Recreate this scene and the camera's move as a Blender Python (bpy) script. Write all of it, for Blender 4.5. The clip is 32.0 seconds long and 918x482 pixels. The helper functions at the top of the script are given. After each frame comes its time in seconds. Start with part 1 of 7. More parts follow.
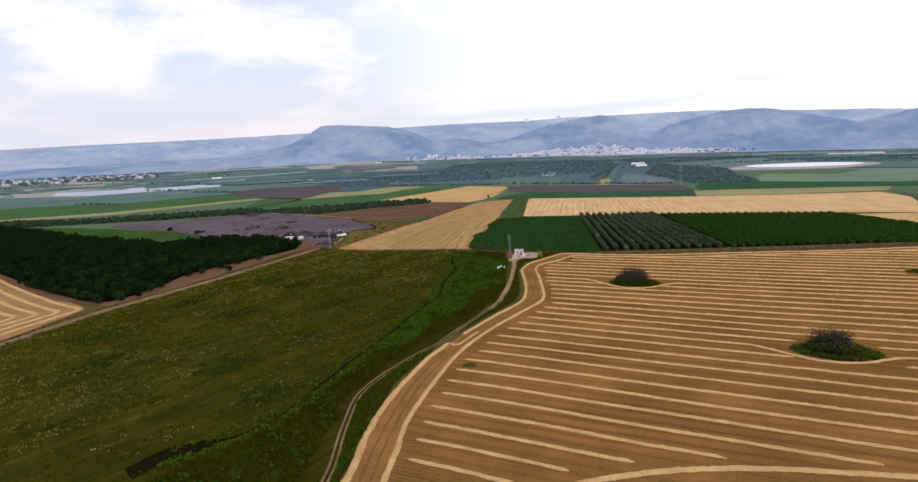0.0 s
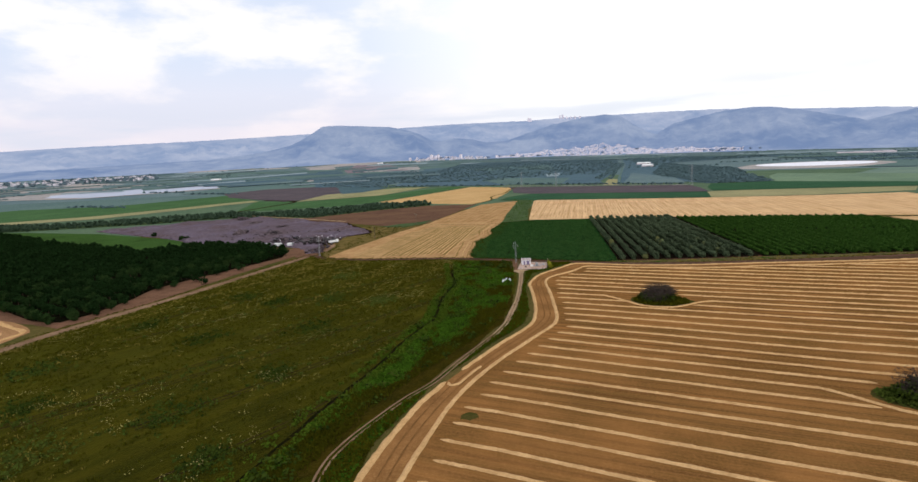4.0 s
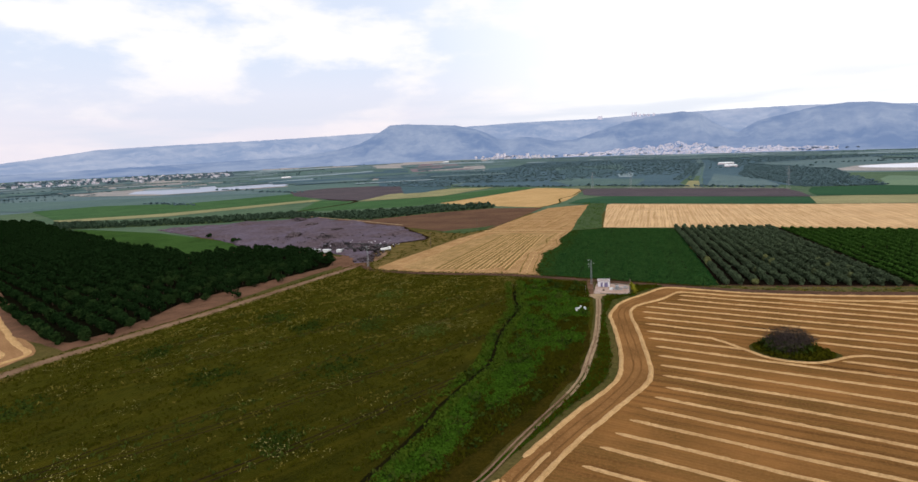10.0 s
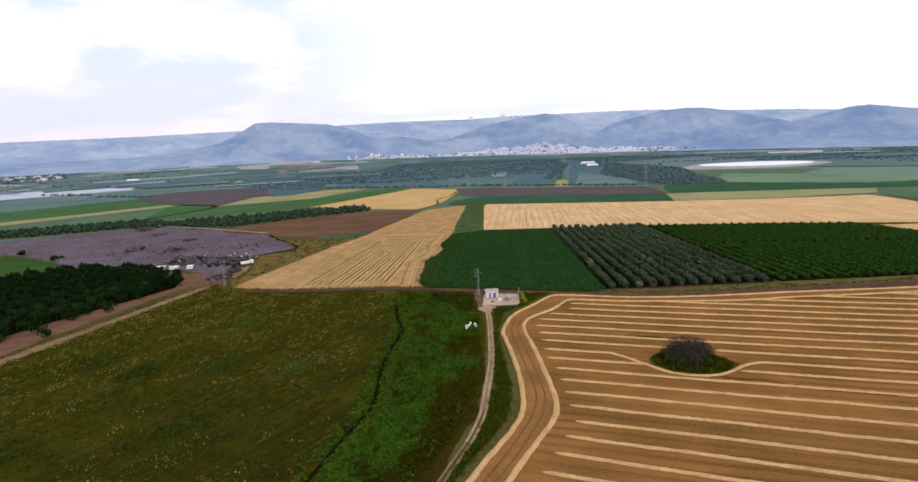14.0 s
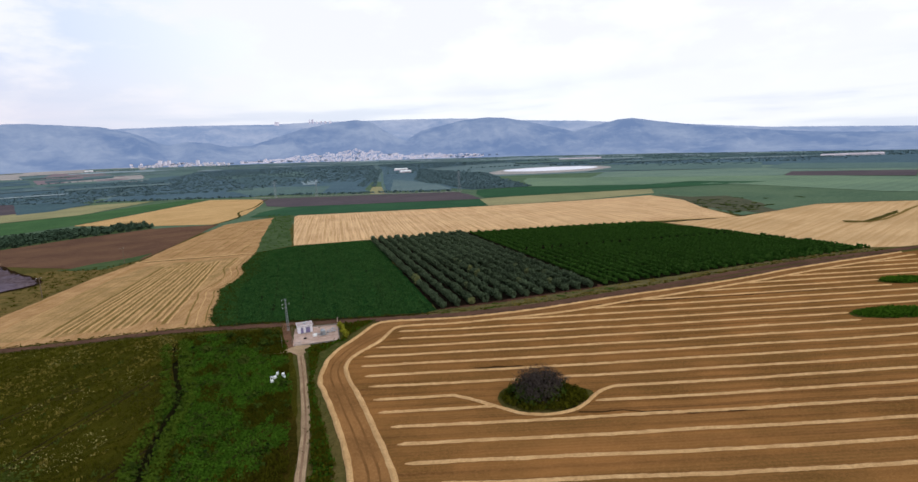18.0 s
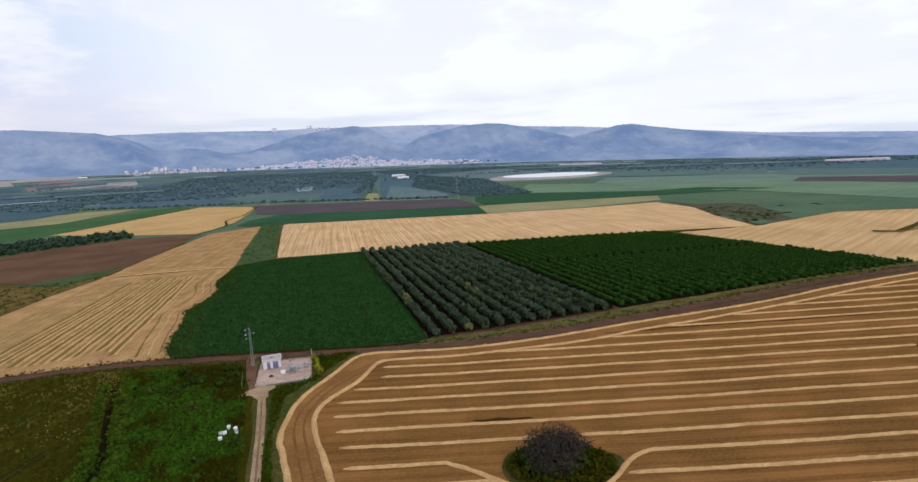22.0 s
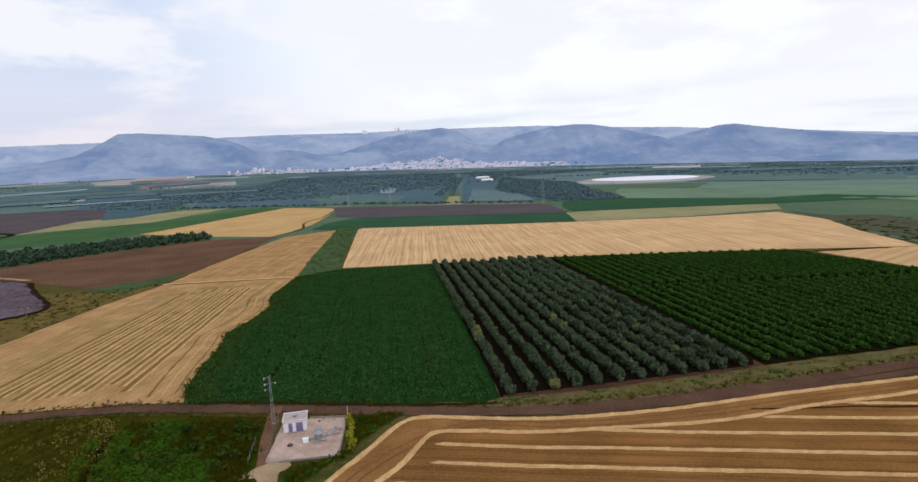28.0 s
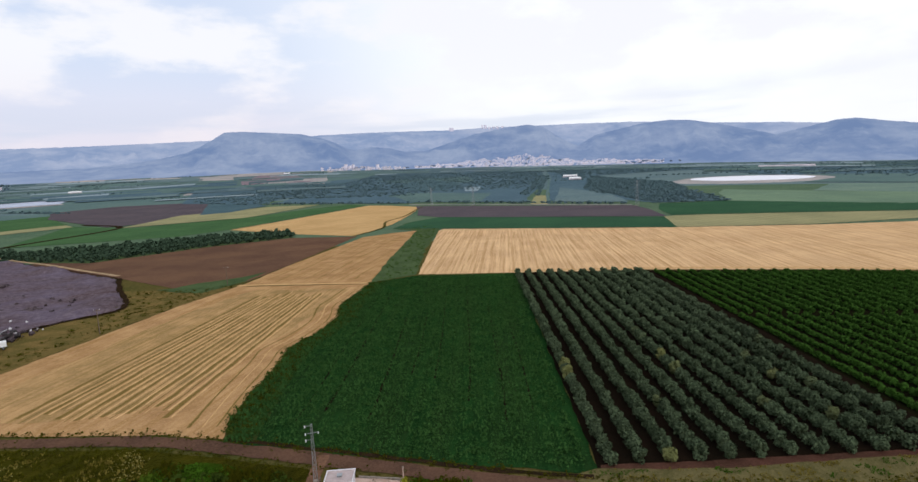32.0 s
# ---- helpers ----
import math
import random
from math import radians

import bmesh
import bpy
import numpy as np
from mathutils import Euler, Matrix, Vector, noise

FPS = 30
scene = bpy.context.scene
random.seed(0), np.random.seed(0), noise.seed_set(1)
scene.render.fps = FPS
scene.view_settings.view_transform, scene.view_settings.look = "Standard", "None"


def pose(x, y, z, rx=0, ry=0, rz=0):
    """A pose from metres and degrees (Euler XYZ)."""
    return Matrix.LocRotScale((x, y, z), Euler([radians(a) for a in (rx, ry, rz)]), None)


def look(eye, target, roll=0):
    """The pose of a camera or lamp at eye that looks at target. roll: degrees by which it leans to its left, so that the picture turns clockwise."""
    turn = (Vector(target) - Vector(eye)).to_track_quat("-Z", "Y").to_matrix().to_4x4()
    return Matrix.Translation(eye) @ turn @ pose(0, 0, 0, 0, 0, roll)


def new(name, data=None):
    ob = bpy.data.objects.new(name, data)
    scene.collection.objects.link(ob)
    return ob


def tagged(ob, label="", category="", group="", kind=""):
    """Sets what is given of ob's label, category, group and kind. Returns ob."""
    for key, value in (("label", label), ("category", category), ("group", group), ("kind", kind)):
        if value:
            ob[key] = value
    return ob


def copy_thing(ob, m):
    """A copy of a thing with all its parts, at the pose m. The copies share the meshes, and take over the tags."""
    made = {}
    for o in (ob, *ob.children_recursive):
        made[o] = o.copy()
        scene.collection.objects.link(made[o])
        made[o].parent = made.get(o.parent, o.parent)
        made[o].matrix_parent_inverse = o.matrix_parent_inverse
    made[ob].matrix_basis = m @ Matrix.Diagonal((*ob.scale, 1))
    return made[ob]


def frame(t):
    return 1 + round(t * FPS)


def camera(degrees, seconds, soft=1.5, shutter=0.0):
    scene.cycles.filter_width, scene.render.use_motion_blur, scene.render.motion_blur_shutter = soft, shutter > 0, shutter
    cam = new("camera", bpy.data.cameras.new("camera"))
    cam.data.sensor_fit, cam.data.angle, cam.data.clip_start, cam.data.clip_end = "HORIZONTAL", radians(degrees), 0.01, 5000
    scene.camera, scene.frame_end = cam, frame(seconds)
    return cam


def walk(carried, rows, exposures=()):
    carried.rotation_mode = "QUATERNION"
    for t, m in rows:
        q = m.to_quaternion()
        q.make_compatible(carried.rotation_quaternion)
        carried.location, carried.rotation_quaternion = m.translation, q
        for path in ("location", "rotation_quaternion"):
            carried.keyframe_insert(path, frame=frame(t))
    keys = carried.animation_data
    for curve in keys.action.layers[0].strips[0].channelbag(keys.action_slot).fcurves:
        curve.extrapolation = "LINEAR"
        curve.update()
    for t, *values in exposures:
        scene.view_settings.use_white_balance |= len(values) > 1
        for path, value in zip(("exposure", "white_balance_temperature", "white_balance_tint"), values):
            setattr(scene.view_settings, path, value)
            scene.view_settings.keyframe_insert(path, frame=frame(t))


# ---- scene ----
cam = camera(79.93, 32.0, soft=1.5)
PATH = [
    (0, (11.60, -325.18, 60.13), (-2.63, -227.38, 44.87), -2.75),
    (0.5, (11.44, -320.65, 59.99), (-2.79, -222.85, 44.75), -2.80),
    (1, (11.12, -316.44, 59.86), (-3.22, -218.65, 44.64), -2.84),
    (1.5, (10.71, -312.38, 59.76), (-3.46, -214.56, 44.55), -2.87),
    (2, (10.23, -308.39, 59.68), (-4.08, -210.60, 44.49), -2.90),
    (2.5, (9.74, -304.45, 59.62), (-4.69, -206.67, 44.45), -2.92),
    (3, (9.26, -300.52, 59.57), (-5.17, -202.74, 44.41), -2.94),
    (3.5, (8.82, -296.61, 59.54), (-5.78, -198.85, 44.38), -2.96),
    (5.5, (7.64, -281.73, 59.60), (-7.21, -184.01, 44.41), -2.98),
    (6, (7.28, -278.27, 59.64), (-7.52, -180.54, 44.45), -2.97),
    (6.5, (6.86, -274.84, 59.70), (-8.13, -177.15, 44.49), -2.95),
    (7, (6.38, -271.42, 59.77), (-8.75, -173.75, 44.53), -2.93),
    (7.5, (5.85, -267.97, 59.85), (-9.33, -170.31, 44.61), -2.91),
    (8, (5.28, -264.43, 59.95), (-10.48, -166.86, 44.74), -2.89),
    (8.5, (4.64, -260.78, 60.05), (-13.06, -163.52, 44.92), -2.86),
    (9, (3.94, -257.00, 60.16), (-16.16, -160.20, 45.13), -2.84),
    (9.5, (3.19, -253.16, 60.28), (-19.75, -156.98, 45.36), -2.82),
    (10, (2.41, -249.33, 60.40), (-23.88, -154.00, 45.57), -2.80),
    (10.5, (1.62, -245.57, 60.53), (-26.67, -150.80, 45.74), -2.78),
    (11, (0.83, -241.94, 60.66), (-28.34, -147.43, 45.88), -2.78),
    (11.5, (0.06, -238.49, 60.77), (-29.71, -144.18, 45.96), -2.77),
    (12, (-0.68, -235.28, 60.88), (-30.47, -140.99, 45.98), -2.78),
    (12.5, (-1.37, -232.31, 60.97), (-28.38, -137.22, 45.91), -2.78),
    (13, (-1.99, -229.56, 61.04), (-23.81, -133.17, 45.75), -2.79),
    (13.5, (-2.50, -226.85, 61.08), (-16.24, -129.04, 45.48), -2.80),
    (14, (-2.86, -224.03, 61.09), (-7.11, -125.40, 45.13), -2.81),
    (14.5, (-3.07, -220.96, 61.07), (3.21, -122.50, 44.73), -2.82),
    (15, (-3.12, -217.56, 61.01), (15.37, -120.71, 44.32), -2.82),
    (15.5, (-2.99, -213.72, 60.91), (21.23, -118.18, 44.02), -2.83),
    (17.5, (-0.81, -194.82, 60.21), (27.42, -100.32, 43.71), -2.80),
    (18, (0.08, -190.63, 60.01), (28.56, -96.18, 43.67), -2.79),
    (18.5, (1.07, -186.80, 59.82), (29.73, -92.37, 43.66), -2.79),
    (19, (2.16, -183.22, 59.64), (31.04, -88.83, 43.65), -2.79),
    (19.5, (3.35, -179.84, 59.48), (32.29, -85.44, 43.65), -2.79),
    (20, (4.61, -176.58, 59.33), (33.59, -82.17, 43.65), -2.80),
    (20.5, (5.93, -173.35, 59.20), (34.86, -78.90, 43.65), -2.81),
    (21, (7.23, -170.06, 59.08), (36.13, -75.58, 43.64), -2.82),
    (21.5, (8.51, -166.68, 58.97), (37.29, -72.14, 43.62), -2.84),
    (22, (9.74, -163.22, 58.87), (38.50, -68.66, 43.61), -2.85),
    (22.5, (10.93, -159.71, 58.78), (39.78, -65.17, 43.60), -2.85),
    (23, (12.08, -156.18, 58.70), (40.92, -61.63, 43.60), -2.86),
    (23.5, (13.21, -152.65, 58.63), (42.01, -58.07, 43.62), -2.86),
    (24, (14.33, -149.10, 58.57), (43.02, -54.47, 43.65), -2.85),
    (24.5, (15.45, -145.54, 58.52), (43.07, -50.58, 43.70), -2.84),
    (26.5, (19.89, -131.27, 58.45), (41.40, -34.69, 43.99), -2.76),
    (27, (20.86, -127.77, 58.47), (39.93, -30.67, 44.09), -2.73),
    (27.5, (21.74, -124.31, 58.52), (38.32, -26.73, 44.22), -2.70),
    (28, (22.54, -120.87, 58.58), (36.47, -22.87, 44.37), -2.68),
    (28.5, (23.27, -117.46, 58.66), (34.38, -19.09, 44.52), -2.65),
    (29, (23.91, -114.05, 58.75), (32.72, -15.44, 44.69), -2.62),
    (29.5, (24.45, -110.63, 58.87), (31.10, -11.84, 44.86), -2.60),
    (30, (24.89, -107.17, 59.00), (29.32, -8.25, 45.05), -2.58),
    (30.5, (25.23, -103.65, 59.14), (27.34, -4.65, 45.22), -2.55),
    (31, (25.47, -100.06, 59.30), (25.83, -1.03, 45.38), -2.53),
    (31.5, (25.62, -96.39, 59.47), (24.96, 2.63, 45.51), -2.51),
    (32, (25.71, -92.65, 59.66), (24.40, 6.36, 45.63), -2.49),
]

walk(cam, [(t, look(eye, target, roll)) for t, eye, target, roll in PATH],
     [(0, 0.04, 6500, 10), (8, 0.03, 6500, 10), (11, 0.06, 6500, 10), (13.5, 0.14, 6480, 10), (15.5, 0.12, 6400, 10), (18, -0.05, 6200, 10), (24.5, -0.1, 6150, 10), (28, -0.1, 6250, 10), (32, -0.06, 6300, 10)])
scene.view_settings.exposure = 0.0

# ---------------------------------------------------------------- light
SUN_AZ, SUN_EL = 155.0, 36.0      # degrees right of +y, above the horizon
sun_way = Vector((math.sin(radians(SUN_AZ)) * math.cos(radians(SUN_EL)),
                  math.cos(radians(SUN_AZ)) * math.cos(radians(SUN_EL)), math.sin(radians(SUN_EL))))
sun = new("sun", bpy.data.lights.new("sun", "SUN"))
sun.data.energy, sun.data.angle, sun.data.color = 1.1, radians(12), (1.0, 0.95, 0.88)
sun.matrix_world = look(sun_way * 100, (0, 0, 0))


def build_world():
    world = bpy.data.worlds.new("overcast_sky")
    scene.world = world
    world.use_nodes = True
    nt = world.node_tree
    nt.nodes.clear()
    N, L = nt.nodes.new, nt.links.new
    out, bg = N("ShaderNodeOutputWorld"), N("ShaderNodeBackground")
    sky = N("ShaderNodeTexSky")
    sky.sky_type, sky.sun_disc = "NISHITA", False
    sky.sun_elevation, sky.sun_rotation = radians(SUN_EL), radians(SUN_AZ)
    sky.air_density, sky.dust_density = 1.2, 2.0
    dim = N("ShaderNodeMixRGB")
    dim.blend_type = "MULTIPLY"
    dim.inputs[0].default_value = 1.0
    dim.inputs[2].default_value = (0.075, 0.075, 0.075, 1)
    L(sky.outputs[0], dim.inputs[1])
    co = N("ShaderNodeTexCoord")
    squash = N("ShaderNodeMapping")
    squash.inputs["Scale"].default_value = (1.0, 1.0, 2.6)
    L(co.outputs["Generated"], squash.inputs[0])
    # nearness to the sun's side of the sky
    dot = N("ShaderNodeVectorMath")
    dot.operation = "DOT_PRODUCT"
    dot.inputs[1].default_value = (0.62, 0.72, 0.30)   # where the cloud deck is thickest and whitest
    L(co.outputs["Generated"], dot.inputs[0])
    glow = N("ShaderNodeMapRange")
    glow.interpolation_type = "SMOOTHSTEP"
    glow.inputs[1].default_value, glow.inputs[2].default_value = 0.45, 0.85
    L(dot.outputs["Value"], glow.inputs[0])
    veil = N("ShaderNodeMixRGB")          # thin lavender cloud to bright white cloud
    veil.inputs[1].default_value = (0.78, 0.86, 1.03, 1)
    veil.inputs[2].default_value = (1.2, 1.2, 1.2, 1)
    L(glow.outputs[0], veil.inputs[0])
    puff = N("ShaderNodeTexNoise")
    puff.inputs["Scale"].default_value = 4.6
    puff.inputs["Detail"].default_value = 7
    puff.inputs["Roughness"].default_value = 0.55
    L(squash.outputs[0], puff.inputs["Vector"])
    lump = N("ShaderNodeMapRange")
    lump.interpolation_type = "SMOOTHSTEP"
    lump.inputs[1].default_value, lump.inputs[2].default_value = 0.44, 0.60
    L(puff.outputs[0], lump.inputs[0])
    cloud = N("ShaderNodeMixRGB")
    cloud.inputs[2].default_value = (1.1, 1.08, 1.1, 1)
    L(lump.outputs[0], cloud.inputs[0])
    L(veil.outputs[0], cloud.inputs[1])
    low = N("ShaderNodeSeparateXYZ")
    L(co.outputs["Generated"], low.inputs[0])
    rim = N("ShaderNodeMapRange")
    rim.interpolation_type = "SMOOTHSTEP"
    rim.inputs[1].default_value, rim.inputs[2].default_value = 0.03, 0.20
    rim.inputs[3].default_value, rim.inputs[4].default_value = 0.75, 0.0
    L(low.outputs[2], rim.inputs[0])
    side = N("ShaderNodeMixRGB")          # lavender low cloud, white where the deck is bright
    side.inputs[1].default_value = (0.98, 0.88, 0.96, 1)
    side.inputs[2].default_value = (1.15, 1.15, 1.17, 1)
    L(glow.outputs[0], side.inputs[0])
    lowmix = N("ShaderNodeMixRGB")
    L(rim.outputs[0], lowmix.inputs[0])
    L(cloud.outputs[0], lowmix.inputs[1])
    L(side.outputs[0], lowmix.inputs[2])
    flat = N("ShaderNodeMapping")         # long thin banks low over the hills
    flat.inputs["Scale"].default_value = (1.0, 1.0, 9.0)
    L(co.outputs["Generated"], flat.inputs[0])
    bank = N("ShaderNodeTexNoise")
    bank.inputs["Scale"].default_value, bank.inputs["Detail"].default_value = 2.6, 6
    L(flat.outputs[0], bank.inputs["Vector"])
    thick = N("ShaderNodeMapRange")
    thick.interpolation_type = "SMOOTHSTEP"
    thick.inputs[1].default_value, thick.inputs[2].default_value = 0.42, 0.62
    L(bank.outputs[0], thick.inputs[0])
    reach = N("ShaderNodeMapRange")
    reach.interpolation_type = "SMOOTHSTEP"
    reach.inputs[1].default_value, reach.inputs[2].default_value = 0.06, 0.135
    reach.inputs[3].default_value, reach.inputs[4].default_value = 0.6, 0.0
    L(low.outputs[2], reach.inputs[0])
    amount = N("ShaderNodeMath")
    amount.operation = "MULTIPLY"
    L(thick.outputs[0], amount.inputs[0])
    L(reach.outputs[0], amount.inputs[1])
    banked = N("ShaderNodeMixRGB")
    banked.inputs[2].default_value = (0.72, 0.79, 0.95, 1)
    L(amount.outputs[0], banked.inputs[0])
    L(lowmix.outputs[0], banked.inputs[1])
    lowmix = banked
    mix = N("ShaderNodeMixRGB")
    mix.inputs[0].default_value = 0.88    # cloud cover
    L(dim.outputs[0], mix.inputs[1])
    L(lowmix.outputs[0], mix.inputs[2])
    L(mix.outputs[0], bg.inputs[0])
    bg.inputs[1].default_value = 1.0
    L(bg.outputs[0], out.inputs[0])


build_world()


# ---------------------------------------------------------------- materials
def C(r, g, b):
    """Linear colour from 0..255 display values."""
    return tuple(((v / 255 + 0.055) / 1.055) ** 2.4 if v > 10 else v / 255 / 12.92 for v in (r, g, b)) + (1,)


class Mat:
    """Small helper round one node material."""

    def __init__(self, name, rough=0.95, metal=0.0):
        self.m = bpy.data.materials.new(name)
        self.m.use_nodes = True
        self.nt = self.m.node_tree
        self.p = self.nt.nodes["Principled BSDF"]
        self.p.inputs["Roughness"].default_value = rough
        self.p.inputs["Metallic"].default_value = metal
        self.p.inputs["Specular IOR Level"].default_value = 0.0 if rough > 0.65 else 0.25
        self.co = self.nt.nodes.new("ShaderNodeTexCoord").outputs["Object"]

    def N(self, kind):
        return self.nt.nodes.new(kind)

    def L(self, a, b):
        self.nt.links.new(a, b)

    def noise(self, size, detail=4, rough=0.6, stretch=None, turn=0.0, coord=None):
        n = self.N("ShaderNodeTexNoise")
        n.inputs["Scale"].default_value = 1.0 / size
        n.inputs["Detail"].default_value, n.inputs["Roughness"].default_value = detail, rough
        src = coord or self.co
        if stretch or turn:
            mp = self.N("ShaderNodeMapping")
            mp.inputs["Rotation"].default_value = (0, 0, radians(-turn))
            mp2 = self.N("ShaderNodeMapping")
            mp2.inputs["Scale"].default_value = stretch or (1, 1, 1)
            self.L(src, mp.inputs[0])
            self.L(mp.outputs[0], mp2.inputs[0])
            src = mp2.outputs[0]
        self.L(src, n.inputs["Vector"])
        return n.outputs[0]

    def span(self, value, a, b, lo=0.0, hi=1.0):
        r = self.N("ShaderNodeMapRange")
        r.inputs[1].default_value, r.inputs[2].default_value = a, b
        r.inputs[3].default_value, r.inputs[4].default_value = lo, hi
        self.L(value, r.inputs[0])
        return r.outputs[0]

    def times(self, a, b):
        n = self.N("ShaderNodeMath")
        n.operation = "MULTIPLY"
        for i, v in enumerate((a, b)):
            if isinstance(v, (int, float)):
                n.inputs[i].default_value = v
            else:
                self.L(v, n.inputs[i])
        return n.outputs[0]

    def mix(self, fac, a, b, mode="MIX"):
        n = self.N("ShaderNodeMixRGB")
        n.blend_type = mode
        for i, v in enumerate((fac, a, b)):
            if isinstance(v, (int, float)):
                n.inputs[i].default_value = v
            elif isinstance(v, tuple):
                n.inputs[i].default_value = v
            else:
                self.L(v, n.inputs[i])
        return n.outputs[0]

    def bands(self, angle, period, wobble=1.0):
        """0..1 waves whose crests run at that angle from +x."""
        mp = self.N("ShaderNodeMapping")
        mp.inputs["Rotation"].default_value = (0, 0, radians(-angle))
        self.L(self.co, mp.inputs[0])
        w = self.N("ShaderNodeTexWave")
        w.wave_type, w.bands_direction = "BANDS", "Y"
        w.inputs["Scale"].default_value = 0.31416 / period
        w.inputs["Distortion"].default_value = wobble
        w.inputs["Detail"].default_value = 2.0
        w.inputs["Detail Scale"].default_value = 0.6
        self.L(mp.outputs[0], w.inputs["Vector"])
        return w.outputs["Fac"]

    def bump(self, value, strength=0.4, depth=0.2):
        b = self.N("ShaderNodeBump")
        b.inputs["Strength"].default_value, b.inputs["Distance"].default_value = strength, depth
        self.L(value, b.inputs["Height"])
        self.L(b.outputs[0], self.p.inputs["Normal"])

    def colour(self, c):
        if isinstance(c, tuple):
            self.p.inputs["Base Color"].default_value = c
        else:
            self.L(c, self.p.inputs["Base Color"])
        return self.m


def soil(name, a, b, spots, big=25.0, fine=0.9, stripes=(), spot_amount=0.6, bump=0.5, depth=0.25, streak=None, fuzz=None):
    """Field surface: two colours in large patches, fine grains or tufts, and rows of (angle, period, colour, amount, wobble)."""
    m = Mat(name)
    n1, n2 = m.noise(big, 5), m.noise(fine, 4, 0.75)
    col = m.mix(m.span(n1, 0.38, 0.62), a, b)
    if streak:
        turn, colour, amount, size, squeeze = (*streak, 9.0, 0.07)[:5] if len(streak) == 3 else streak
        s = m.noise(size, 5, 0.65, (squeeze, 1.0, 1.0), turn)
        col = m.mix(m.times(m.span(s, 0.46, 0.66), amount), col, colour)
    height = n2
    for turn, period, colour, amount, wobble in stripes:
        w = m.bands(turn, period, wobble)
        patch = m.noise(period * 7, 3, 0.6, (0.25, 1, 1), turn)
        fac = m.times(m.times(m.span(w, 0.45, 0.95), m.span(patch, 0.3, 0.65)), amount)
        col = m.mix(fac, col, colour)
    col = m.mix(m.times(m.span(n2, 0.45, 0.72), spot_amount), col, spots)
    grain = m.noise(fine * 0.35, 2, 0.8)
    col = m.mix(0.5, col, m.mix(m.span(grain, 0.3, 0.7), (0.55, 0.55, 0.55, 1), (1.35, 1.35, 1.35, 1)), "MULTIPLY")
    m.bump(height, bump, depth)
    if fuzz:                              # the soft sheen of standing grass
        m.p.inputs["Sheen Weight"].default_value, m.p.inputs["Sheen Roughness"].default_value = fuzz[0], 0.5
        m.p.inputs["Sheen Tint"].default_value = fuzz[1]
    return m.colour(col)


def leafy(name, dark, light, tint=None, spread=0.5, rare=0.55, patch=2.2):
    m = Mat(name, 0.7)
    geo, info = m.N("ShaderNodeNewGeometry"), m.N("ShaderNodeObjectInfo")
    n = m.noise(patch, 3)
    col = m.mix(m.span(geo.outputs["Random Per Island"], 0, 1, 0.5 - spread, 0.5 + spread), dark, light)
    col = m.mix(m.span(n, 0.35, 0.7, 0.0, 0.6), col, light)
    if tint:
        col = m.mix(m.span(info.outputs["Random"], rare, 1.0, 0.0, 0.7), col, tint)
    shade = m.mix(info.outputs["Random"], (0.75, 0.75, 0.75, 1), (1.15, 1.15, 1.15, 1))
    col = m.mix(0.8, col, shade, "MULTIPLY")
    tr = m.N("ShaderNodeBsdfTranslucent")
    m.L(col, tr.inputs[0])
    mixer = m.N("ShaderNodeMixShader")
    mixer.inputs[0].default_value = 0.15
    m.L(m.p.outputs[0], mixer.inputs[1])
    m.L(tr.outputs[0], mixer.inputs[2])
    m.L(mixer.outputs[0], m.nt.nodes["Material Output"].inputs[0])
    return m.colour(col)


def plain(name, c, rough=0.7, metal=0.0, dirt=0.25, size=0.8):
    m = Mat(name, rough, metal)
    n = m.noise(size, 5, 0.65)
    dark = tuple(v * (1 - dirt * 1.6) for v in c[:3]) + (1,)
    col = m.mix(m.span(n, 0.3, 0.75), c, dark)
    m.bump(n, 0.15, 0.02)
    return m.colour(col)


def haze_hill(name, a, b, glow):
    """Distant ridge: forest patches, with haze laid over them as emission."""
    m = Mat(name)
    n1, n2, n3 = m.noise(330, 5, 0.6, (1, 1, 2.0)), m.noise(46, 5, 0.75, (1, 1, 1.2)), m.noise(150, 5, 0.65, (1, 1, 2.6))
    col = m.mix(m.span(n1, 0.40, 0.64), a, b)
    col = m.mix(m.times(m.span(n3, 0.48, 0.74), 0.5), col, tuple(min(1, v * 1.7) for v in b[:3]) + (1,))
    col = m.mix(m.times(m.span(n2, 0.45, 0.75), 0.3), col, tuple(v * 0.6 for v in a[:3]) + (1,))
    # the blue emission stands for haze; the hills give off no light
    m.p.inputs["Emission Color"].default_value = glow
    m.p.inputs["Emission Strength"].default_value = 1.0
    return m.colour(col)


